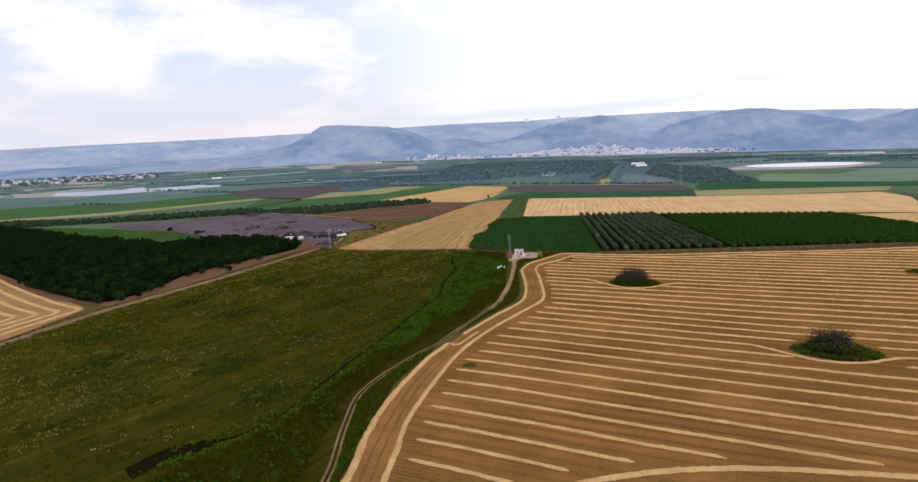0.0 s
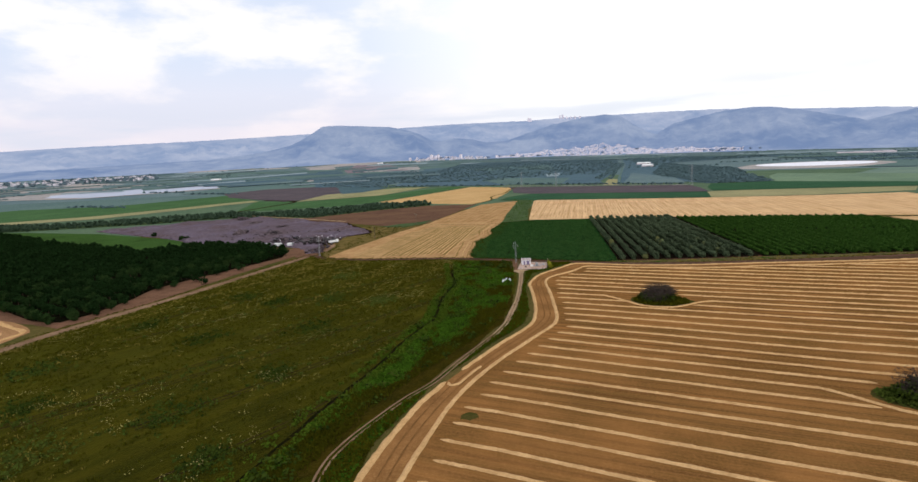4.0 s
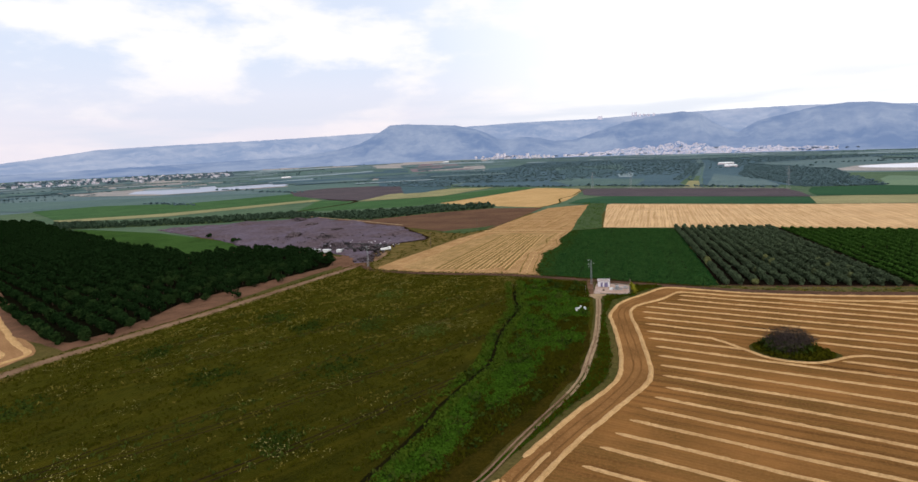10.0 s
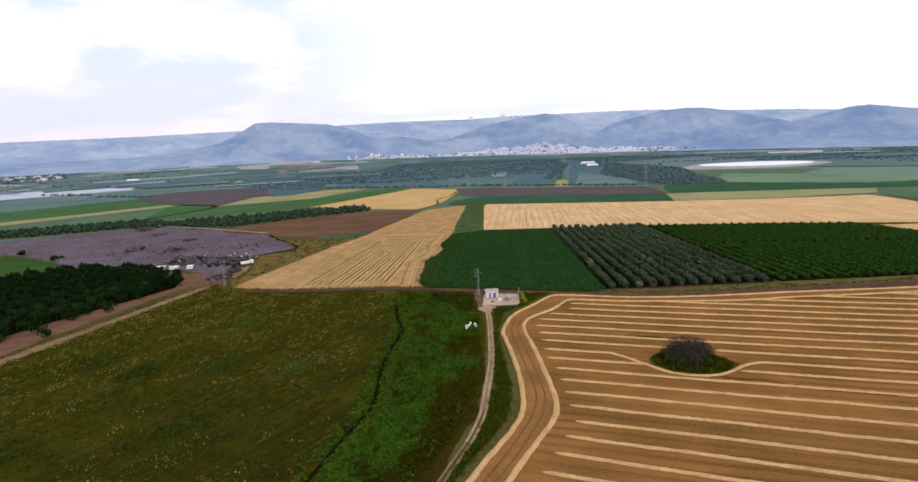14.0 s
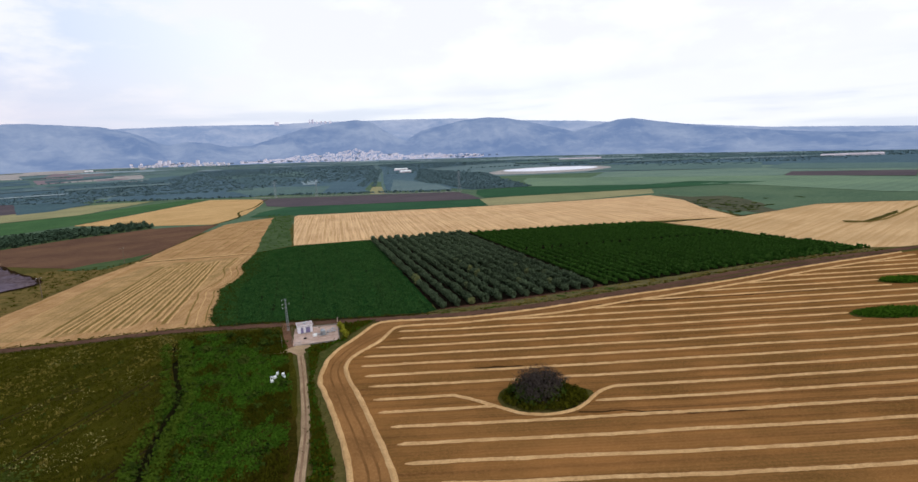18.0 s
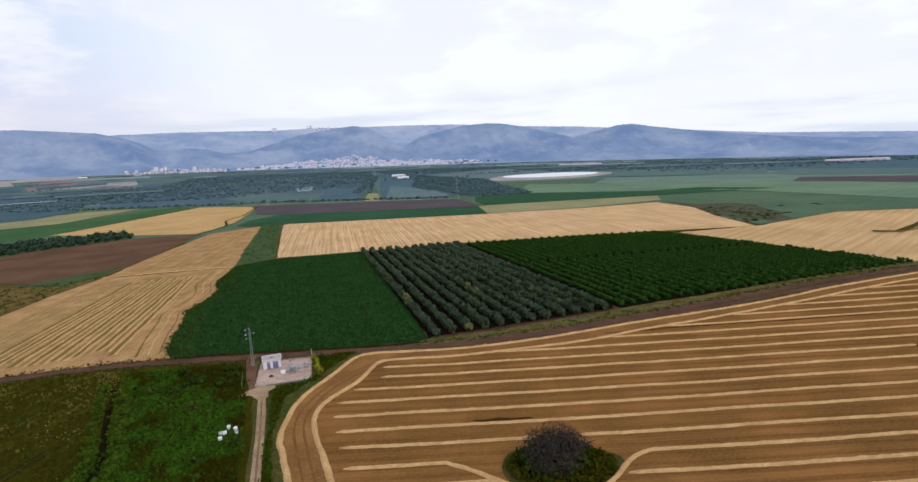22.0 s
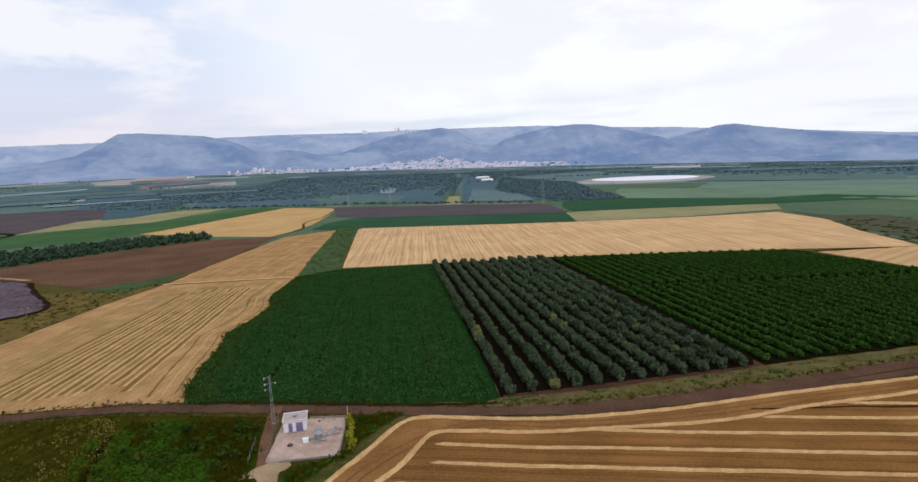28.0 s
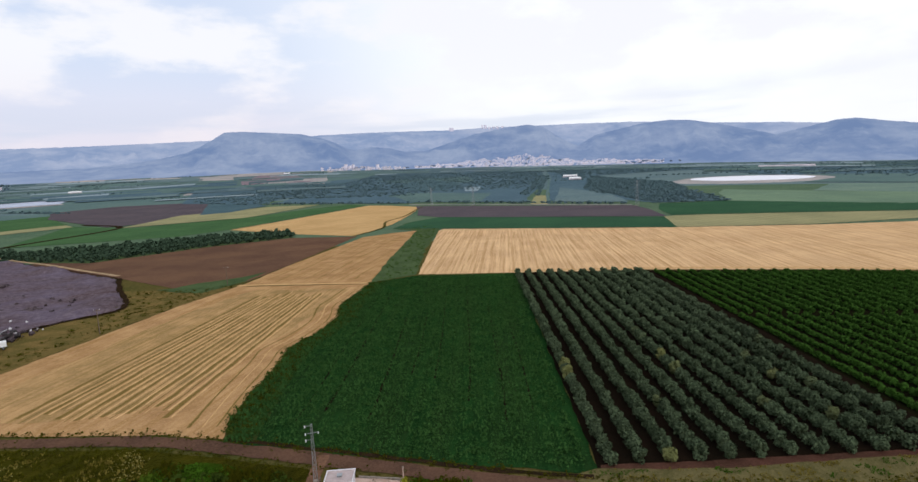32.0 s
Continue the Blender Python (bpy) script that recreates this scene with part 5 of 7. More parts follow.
    # the western stubble's outer rows follow its rounded corner
    for d in range(12):
        up = [(x - 3.6 * d, y - 6.1 * d) for x, y in ((-430, 25), (-340, -26), (-280, -63.5), (-228 - 4 * d, -94 + 2.3 * d))]
        turn = [(x - 7 * d, y - 4 * d) for x, y in ((-207, -105), (-197, -109.5), (-193.5, -114))]
        down = [(x - 7 * d, y) for x, y in ((-194.5, -124 - 4 * d), (-197, -165), (-199, -300))]
        windrow("straw_windrow", smooth_line(up + turn + down, 2.4), 2.3, 0.4, "pale straw windrow following the field corner", "western windrows")


lay_windrows()


# ---------------------------------------------------------------- trees
def trunk_bm(seed, height, radius, limbs):
    rng = random.Random(seed)
    bm = bmesh.new()
    bend = Vector((rng.uniform(-0.15, 0.15), rng.uniform(-0.15, 0.15), height))
    rod(bm, (0, 0, -0.1), bend, radius, radius * 0.7, 7)
    for k in range(limbs):
        a = k * 6.283 / limbs + rng.uniform(-0.4, 0.4)
        rod(bm, bend * 0.9, bend + Vector((math.cos(a) * height * 0.8, math.sin(a) * height * 0.8, height * rng.uniform(0.6, 1.0))), radius * 0.55, radius * 0.2, 5)
    return bm


def tree_kinds(name, seeds, radius, height, base, lobes, leaves, size, leaf_mat, trunk_h, trunk_r, label, category, group):
    """A few master trees (trunk and crown) that are copied over the rows."""
    kinds = []
    for s in seeds:
        root = tagged(new(name), label, category, group)
        part("trunk", trunk_bm(s, trunk_h, trunk_r, 4), M_BARK, root)
        V, F = crown(s, radius, height, base, lobes, leaves, size)
        mesh_part("crown", quads_mesh("crown", V, F), leaf_mat, root)
        kinds.append((root, (V, F)))
    return kinds


def plant(kinds, places, seed, lo=0.85, hi=1.15):
    """Copies of the master trees; the masters take the first places."""
    rng = random.Random(seed)
    for k, (x, y) in enumerate(places):
        s = rng.uniform(lo, hi)
        m = pose(x, y, ground_z(x, y), 0, 0, rng.uniform(0, 360)) @ Matrix.Diagonal((s, s, s * rng.uniform(0.9, 1.1), 1))
        if k < len(kinds):
            kinds[k][0].matrix_basis = m
        else:
            src = kinds[rng.randrange(len(kinds))][0]
            made = copy_thing(src, Matrix())
            made.matrix_basis = m


def orchard_top(x):
    return float(np.interp(x, (50, 120, 200, 256), (193, 186, 170, 154)))


def build_orchard():
    rng = random.Random(5)
    olive = tree_kinds("olive_tree", (11, 12, 13, 14, 15, 16), 1.46, 3.5, 0.1, 16, 720, 0.19, M_OLIVE, 0.9, 0.17,
                       "grey-green olive tree in a straight orchard row", "tree", "olive orchard trees")
    near, rest = [], []
    for i in range(12):
        x0 = 52.0 + 5.95 * i
        y = 7.6 + 0.16 * i
        while y < orchard_top(x0):
            xy = (x0 - 0.45 * i * (y - 8) / 170 + rng.uniform(-0.15, 0.15), y + rng.uniform(-0.15, 0.15))
            (near if y < 90 else rest).append(xy)
            y += 3.3
    plant(olive, near[:300], 3, 0.9, 1.1)
    r = np.random.default_rng(4)
    rest += near[300:]
    stuff("olive_rows", [k[1] for k in olive], spots(r, np.array(rest), 0.85, 1.12), M_OLIVE, "olive trees in straight rows farther back", "trees", 8)
    citrus = tree_kinds("citrus_tree", (21, 22, 23, 24), 0.98, 1.9, 0.05, 9, 170, 0.21, M_CITRUS, 0.5, 0.09,
                        "small dark green citrus tree in a hedge-like row", "tree", "citrus orchard trees")
    near, rest = [], []
    for i in range(30):
        x0 = 126.2 + 5.35 * i
        y = 11.5 + 0.01 * (x0 - 120)
        while y < orchard_top(x0):
            if x0 < 283 - (y - 11) * 0.21 and abs(y - (103 - 0.13 * (x0 - 130))) > 1.6:
                (near if y < 26 and len(near) < 280 else rest).append((x0 - 3.6 * (y - 12) / 165 + rng.uniform(-0.1, 0.1), y + rng.uniform(-0.2, 0.2)))
            y += 1.3
    plant(citrus, near, 6)
    V1 = [crown(31 + k, 0.95, 1.9, 0.05, 8, 110, 0.24) for k in range(4)]
    stuff("citrus_rows", V1, spots(r, np.array(rest), 0.9, 1.1), M_CITRUS, "dark green citrus trees in close rows", "trees", 9)


GROVE = [(-197, -101), (-186, -102), (-181, -91), (-181, -62), (-186, -44), (-181, -20), (-171, 2), (-158, 44), (-169, 66), (-202, 90), (-255, 102), (-283, 70), (-400, 126), (-560, 208), (-760, 326), (-880, 330), (-640, 150), (-440, 34), (-360, -13), (-293, -52), (-240, -82), (-210, -97)]


def build_grove():
    kinds = tree_kinds("grove_tree", (41, 42, 43, 44, 45), 2.15, 5.2, 0.2, 11, 400, 0.3, M_GROVE, 1.2, 0.2,
                       "dark green dense fruit tree in the grove", "tree", "grove trees")
    r = np.random.default_rng(12)
    u = radians(154)
    pts = []
    for a in np.arange(-60, 110):
        for b in np.arange(-190, 200):
            p = np.array([-300.0, 60.0]) + np.array([math.cos(u), math.sin(u)]) * b * 4.4 + np.array([-math.sin(u), math.cos(u)]) * a * 8.2
            pts.append(p + r.uniform(-0.7, 0.7, 2))
    pts = np.array(pts)
    pts = pts[inside(GROVE, pts[:, 0], pts[:, 1])]
    pts = pts[r.uniform(0, 1, len(pts)) > 0.05]
    order = np.argsort(np.hypot(pts[:, 0] + 170, pts[:, 1] + 60))
    pts = pts[order]
    plant(kinds, [tuple(p) for p in pts[:300]], 13, 0.85, 1.15)
    thin = [crown(51 + k, 2.15, 5.2, 0.2, 10, 150, 0.44) for k in range(4)]
    stuff("grove_rows", thin, spots(r, pts[300:], 0.85, 1.15), M_GROVE, "dark green grove trees farther back", "trees", 14)
    # few single trees on the bare strip beside the road
    plant(tree_kinds("young_tree", (61, 62), 2.5, 4.2, 0.3, 9, 180, 0.35, M_GROVE, 0.8, 0.12, "small dark tree on bare soil beside the grove", "tree", "young trees by the grove"),
          [(-186, -44), (-181, -38), (-176, -27), (-168, -33), (-174, -10), (-166, 1)], 15)


def build_belts():
    """Tree belts and far plantings, too many to count."""
    r = np.random.default_rng(20)
    olive_far = [crown(71 + k, 2.6, 4.2, 0.2, 8, 60, 0.75) for k in range(4)]
    belt = [(-620, 246), (-446, 284), (-371, 322), (-290, 304), (-246, 292), (-189, 352), (-130, 396), (-146, 428), (-216, 420), (-273, 372), (-330, 352), (-400, 372), (-560, 300), (-700, 300)]
    pts = np.array([(x, y) for x in np.arange(-710, -120, 7.5) for y in np.arange(240, 440, 8.0)]) + r.uniform(-0.8, 0.8, (len(np.arange(-710, -120, 7.5)) * len(np.arange(240, 440, 8.0)), 2))
    pts = pts[inside(belt, pts[:, 0], pts[:, 1])]
    stuff("olive_belt", olive_far, spots(r, pts, 0.85, 1.3), leafy("belt_leaves", C(30, 44, 34), C(74, 92, 72), None, 0.3), "grey-green olive belt between plowed field and crops", "trees", 21)
    field("belt_floor", belt, M_STRIP, 0.06, "grassy floor of the olive belt")
    # pale blue leaf colour, with the haze of distance painted in
    hazed_leaf = leafy("hazed_leaves", C(92, 116, 120), C(108, 130, 132), None, 0.12, patch=60.0)
    clump = [crown(81 + k, 4.0, 5.0, 0.0, 6, 30, 1.6) for k in range(4)]
    rows = []
    for poly, n in (([(352, 587), (266, 597), (247, 911), (415, 1592), (466, 1102), (378, 723)], 2600),
                    ([(-330, 1000), (-100, 990), (60, 1080), (190, 1060), (262, 1500), (360, 2300), (-344, 2200), (-352, 1434)], 3600),
                    ([(300, 1250), (415, 1592), (830, 1850), (1000, 2400), (1200, 2700), (470, 2800), (370, 2200)], 2600),
                    ([(835, 1850), (780, 1300), (900, 800), (1200, 800), (2200, 950), (2200, 1700), (1500, 2300)], 2600),
                    ([(-560, 1100), (-487, 950), (-339, 872), (-352, 1434), (-480, 1800)], 900)):
        p = sprinkle(r, poly, n)
        rows.append(np.round(p / [11, 17]) * [11, 17] + r.uniform(-4, 4, p.shape))
    stuff("plantation_trees", clump, spots(r, np.concatenate(rows), 0.6, 1.0, 0.3, 0.55), hazed_leaf, "far dark plantation trees in rows", "trees", 22)
    line = []
    for a, b, n in (((146, 830), (300, 1715), 70), ((128, 840), (285, 1715), 70), ((-340, 880), (-60, 770), 50), ((-43, 780), (232, 600), 60), ((-300, 1000), (-60, 960), 40),
                    ((-800, 900), (-650, 830), 25), ((-1000, 1010), (-860, 960), 22), ((-860, 620), (-700, 560), 30)):
        for k in range(n):
            t = k / n
            line.append((a[0] + (b[0] - a[0]) * t + r.normal(0, 4), a[1] + (b[1] - a[1]) * t + r.normal(0, 4)))
    for _ in range(95):
        az, rr, turn = r.uniform(-58, 50), r.uniform(1500, 3050), r.normal(0, 22)
        x, y = OX + rr * math.sin(radians(az)), OY + rr * math.cos(radians(az))
        if math.hypot(x + 1080, y - 1100) < 330 or math.hypot(x - 640, y - 1090) < 210:
            continue
        way, n = radians(az + 90 + turn), int(r.integers(8, 30))
        for k in range(n):
            d = (k - n / 2) * 9 + r.normal(0, 3)
            line.append((x + math.sin(way) * d + r.normal(0, 2.5), y + math.cos(way) * d + r.normal(0, 2.5)))
    stuff("hedge_trees", clump, spots(r, np.array(line), 0.4, 1.0, 0.6, 1.0), hazed_leaf, "far hedge and avenue trees", "trees", 23)
    scrub = [tuft(91 + k, 16, 1.3, 0.9, 1.8) for k in range(3)]
    p = np.r_[sprinkle(r, [(345, 200), (335, 160), (400, 175), (400, 230), (384, 265), (372, 262)], 90), sprinkle(r, [(380, 262), (402, 240), (470, 210), (470, 225), (400, 270)], 14)]
    stuff("scrub", scrub, spots(r, p, 0.5, 1.0, 0.3, 0.5), M_SHRUB, "low dark scrub between stubble and field", "shrubs", 24)


build_orchard()
build_grove()
build_belts()


# ---------------------------------------------------------------- lone bushes in the stubble
def build_bush(x, y, rx, height, seed, label, leaf_mat, twig_share):
    root = thing("bush", x, y, 0, 0, label, "bush", "lone bushes")
    rng = np.random.default_rng(seed)
    bm = bmesh.new()
    for k in range(46):
        a, lean = rng.uniform(0, 6.283), rng.uniform(0.15, 1.0)
        foot = Vector((math.cos(a) * lean * rx * 0.28, math.sin(a) * lean * rx * 0.28, 0))
        mid = foot + Vector((math.cos(a) * lean * rx * 0.35, math.sin(a) * lean * rx * 0.3, height * rng.uniform(0.45, 0.6)))
        tip = mid + Vector((math.cos(a) * lean * rx * 0.35 + rng.normal(0, 0.6), math.sin(a) * lean * rx * 0.3 + rng.normal(0, 0.6), height * (0.5 - 0.3 * lean)))
        rod(bm, foot, mid, 0.16, 0.09, 5)
        rod(bm, mid, tip, 0.09, 0.03, 4)
    part("stem", bm, M_TWIGS, root, "bare grey stems")
    V, F = crown(seed, rx * 0.82, height * 0.95, 0.2, 26, int(5200 * twig_share), 0.42, 0.13)
    mesh_part("twig_mass", quads_mesh("twig_mass", V, F), M_TWIGS, root, "fine dry grey twigs")
    V, F = crown(seed + 1, rx * 0.88, height * 0.6, 0.0, 20, 1500, 0.30)
    mesh_part("foliage", quads_mesh("foliage", V, F), leaf_mat, root, "dark green leaves low in the bush")


def build_weed_ring(x, y, rx, ry, seed, dark=False, leaf=None):
    field("weed_patch", lens_shape(x, y, rx, ry, -14, 36), M_VERGE, 0.03, "uncut green weeds round the bush", "weeds", amp=1.4, step=2)
    r = np.random.default_rng(seed)
    p = sprinkle(r, lens_shape(x, y, rx * 0.9, ry * 0.86, -14, 20), 700)
    stuff("weeds", [tuft(seed + k, 9, 0.4, 0.2, 0.6) for k in range(3)], spots(r, p, 0.7, 1.5), leaf or (M_SHRUB if dark else M_TUFT_OLIVE), "tall green weeds round the bush", "weeds", seed)


build_bush(53.6, -75.2, 8.5, 6.3, 101, "large bare grey bush with dark green base in stubble", M_SHRUB, 1.0)
build_weed_ring(54.2, -76.4, 11.6, 8.4, 110)
build_bush(94, -162, 7.6, 6.6, 121, "large dark spreading bush in the stubble field", M_SHRUB, 0.6)
build_weed_ring(95, -163, 11.8, 7.4, 130, True)
for k, (bx, by, rx, ry) in enumerate(((233, -38, 11.5, 5), (188, -65, 15.5, 6))):
    build_weed_ring(bx, by, rx, ry, 140 + 10 * k, leaf=M_TUFT_GREEN)


# ---------------------------------------------------------------- pump yard
def build_pump_house():
    root = thing("pump_house", 0.25, 2.3, 0.05, 4, "small white plastered pump house with flat roof and two lilac doors", "building")
    w, d, h = 2.5, 2.1, 2.5
    bm = bmesh.new()
    box(bm, -w, -d + 0.2, 0, -w + 0.2, d - 0.2, h)
    box(bm, w - 0.2, -d + 0.2, 0, w, d - 0.2, h)
    box(bm, -w, d - 0.2, 0, w, d, h)
    for x0, x1 in ((-w, -1.45), (-0.55, 0.2), (1.7, w)):
        box(bm, x0, -d, 0, x1, -d + 0.2, h)
    for x0, x1 in ((-1.45, -0.55), (0.2, 1.7)):
        box(bm, x0, -d, 2.1, x1, -d + 0.2, h)
    part("wall", bm, M_WALL, root)
    part("roof", box(boxed(-w - 0.2, -d - 0.25, h, w + 0.2, d + 0.2, h + 0.16, 0.03), -w + 0.3, -d + 0.3, h + 0.16, w - 0.3, d - 0.3, h + 0.2), M_ROOFSLAB, root, "flat pale concrete roof slab")
    part("parapet", box(box(box(boxed(-w - 0.2, -d - 0.25, h + 0.16, w + 0.2, -d - 0.1, h + 0.3), -w - 0.2, d + 0.05, h + 0.16, w + 0.2, d + 0.2, h + 0.3), -w - 0.2, -d - 0.1, h + 0.16, -w - 0.05, d + 0.05, h + 0.3), w + 0.05, -d - 0.1, h + 0.16, w + 0.2, d + 0.05, h + 0.3), M_WALL, root)
    for x0, x1 in ((-1.45, -0.55), (0.2, 0.95), (0.95, 1.7)):
        leaf = part("door", boxed(x0 + 0.02, -d + 0.06, 0.03, x1 - 0.02, -d + 0.12, 2.09, 0.01), M_DOOR, root, "lilac painted steel door")
        part("handle", rods(((x1 - 0.15, -d + 0.02, 0.95), (x1 - 0.15, -d + 0.02, 1.15), 0.02)), M_STEEL, leaf)
        part("louvre", boxed(x0 + 0.15, -d + 0.045, 1.5, x1 - 0.15, -d + 0.06, 1.85), M_PIPE, leaf)
    part("step", boxed(-1.7, -d - 0.7, -0.05, 1.9, -d - 0.02, 0.1, 0.02), M_KERB, root)
    part("vent", box(boxed(-0.4, -0.3, h + 0.2, 0.4, 0.5, h + 0.5, 0.03), -0.5, -0.4, h + 0.5, 0.5, 0.6, h + 0.56), M_STEEL, root, "roof vent")


def build_yard():
    field("pavement", [(-3.9, -12.2), (10.7, -12.8), (11.6, 4.6), (2.9, 6.0), (-3.2, 6.0)], M_CONCRETE, 0.11, "pale worn concrete yard", "pavement", amp=0.25, step=1.0)
    wall = thing("boundary_wall", 0, 0, 0, 0, "low concrete kerb wall round the pump yard", "wall")
    for a, b in (((10.9, -12.6), (11.75, 4.7)), ((-1.0, -12.7), (10.9, -12.9)), ((2.9, 6.2), (11.8, 4.8))):
        n = max(2, int(math.dist(a, b) / 2.2))
        for k in range(n):
            p, q = [tuple(a[i] + (b[i] - a[i]) * u / n for i in (0, 1)) for u in (k, k + 1)]
            t = math.atan2(q[1] - p[1], q[0] - p[0])
            bm = boxed(0.02, -0.1, 0, math.dist(p, q) - 0.02, 0.1, 0.42 + 0.03 * (k % 2), 0.02)
            seg = part("block", bm, M_KERB, wall)
            seg.matrix_basis = pose(p[0], p[1], 0, 0, 0, math.degrees(t))
    corner = thing("gate_post", 11.8, 5.0, 0, 0, "tall pale concrete corner post", "post")
    part("shaft", boxed(-0.12, -0.12, 0, 0.12, 0.12, 2.6, 0.02), M_CONCRETE, corner)
    part("cap", boxed(-0.17, -0.17, 2.6, 0.17, 0.17, 2.7, 0.02), M_KERB, corner)
    fence = thing("fence", 0, 0, 0, 0, "weathered post and wire fence beside the lane", "fence")
    for line in ([(-4.1, -11.5), (-4.0, 4.5)], [(-7.2, -12.0), (-7.6, -3.0)]):
        (x0, y0), (x1, y1) = line
        n = int(math.dist(*line) / 1.9)
        for k in range(n + 1):
            x, y = x0 + (x1 - x0) * k / n, y0 + (y1 - y0) * k / n
            part("post", rods(((x, y, 0), (x + 0.03, y, 1.55 + 0.1 * (k % 3)), 0.07)), M_WOODPOST, fence)
        for h in (0.45, 0.9, 1.35):
            part("wire", rods(((x0, y0, h), (x1, y1, h), 0.012), n=4), M_STEEL, fence)
    gate = thing("gate", -3.4, -12.3, 0, 0, "grey tubular steel yard gate", "gate")
    for h in (0.25, 0.7, 1.2):
        part("rail", rods(((0, 0, h), (2.2, 0, h), 0.035)), M_STEEL, gate)
    for x in (0, 0.55, 1.1, 1.65, 2.2):
        part("bar", rods(((x, 0, 0.1), (x, 0, 1.35), 0.03)), M_STEEL, gate)


def build_manifold():
    root = thing("valve_manifold", 6.1, -5.0, 0.11, 8, "grey irrigation filter and valve manifold on the yard", "pipework")
    root.scale = (1.3, 1.3, 0.95)
    part("plinth", boxed(-2.2, -1.5, 0, 2.6, 2.4, 0.1, 0.03), M_CONCRETE, root, "pale concrete plinth")
    for k, (x, y, r, h) in enumerate(((0.0, 0.0, 0.62, 1.7), (0.2, 1.6, 0.5, 1.5))):
        bm = rod(bmesh.new(), (x, y, 0.35), (x, y, h), r, n=20)
        bmesh.ops.create_uvsphere(bm, u_segments=16, v_segments=8, radius=r, matrix=Matrix.Translation((x, y, h)) @ Matrix.Diagonal((1, 1, 0.45, 1)))
        tank = part("filter_tank", bm, M_PIPE if k else M_STEEL, root, "domed filter tank")
        part("flange", rods(((x, y, h - 0.12), (x, y, h - 0.04), r + 0.08), n=20), M_STEEL, tank)
        for a in (0.4, 2.5, 4.6):
            part("foot", rods(((x + math.cos(a) * r * 0.8, y + math.sin(a) * r * 0.8, 0), (x + math.cos(a) * r * 0.8, y + math.sin(a) * r * 0.8, 0.4), 0.05)), M_STEEL, tank)
    for a, b, r in (((-2.4, 0.2, 0.5), (3.6, 1.0, 0.5), 0.17), ((0.3, -1.0, 0.5), (0.2, 2.8, 0.5), 0.15), ((1.6, 1.9, 0.75), (3.9, 2.3, 0.75), 0.13), ((-1.2, -0.8, 0.4), (1.4, -0.9, 0.4), 0.12)):
        part("pipe", rods((a, b, r), n=12), M_STEEL, root)
    for x, y, z in ((-1.6, 0.3, 0.5), (1.4, 0.75, 0.5), (2.6, 0.9, 0.5), (0.25, 2.2, 0.5), (3.0, 2.15, 0.75)):
        v = part("valve", rods(((x - 0.16, y, z), (x + 0.16, y, z), 0.26), ((x, y, z), (x, y, z + 0.55), 0.06), n=12), M_PIPE, root)
        bm = bmesh.new()
        bmesh.ops.create_cone(bm, cap_ends=True, segments=14, radius1=0.24, radius2=0.24, depth=0.05, matrix=Matrix.Translation((x, y, z + 0.57)))
        part("handwheel", bm, M_STEEL, v)
    for x, y in ((-2.1, 0.25), (3.2, 0.95), (0.22, 2.6), (3.7, 2.25)):
        part("support", boxed(x - 0.15, y - 0.15, 0, x + 0.15, y + 0.15, 0.42, 0.02), M_KERB, root)
    cab = thing("control_cabinet", 3.4, -5.6, 0.11, 10, "white steel control cabinet on the yard", "cabinet")
    part("body", boxed(-0.6, -0.35, 0.1, 0.6, 0.35, 0.95, 0.03), M_WHITE, cab)
    part("lid", boxed(-0.66, -0.4, 0.95, 0.66, 0.4, 1.02, 0.02), M_WHITE, cab)
    part("plinth", boxed(-0.5, -0.3, 0, 0.5, 0.3, 0.1), M_KERB, cab)
    drum = thing("coil", 0.2, -6.2, 0.12, 0, "dark coil of irrigation hose on the concrete", "hose")
    bm = bmesh.new()
    for k in range(3):
        ring_pts = [Vector((math.cos(u * 0.5236) * (0.55 - 0.06 * k), math.sin(u * 0.5236) * (0.55 - 0.06 * k), 0.05 + 0.09 * k)) for u in range(13)]
        for p, q in zip(ring_pts, ring_pts[1:]):
            rod(bm, p, q, 0.05, n=6)
    part("hose", bm, M_RUBBER, drum)


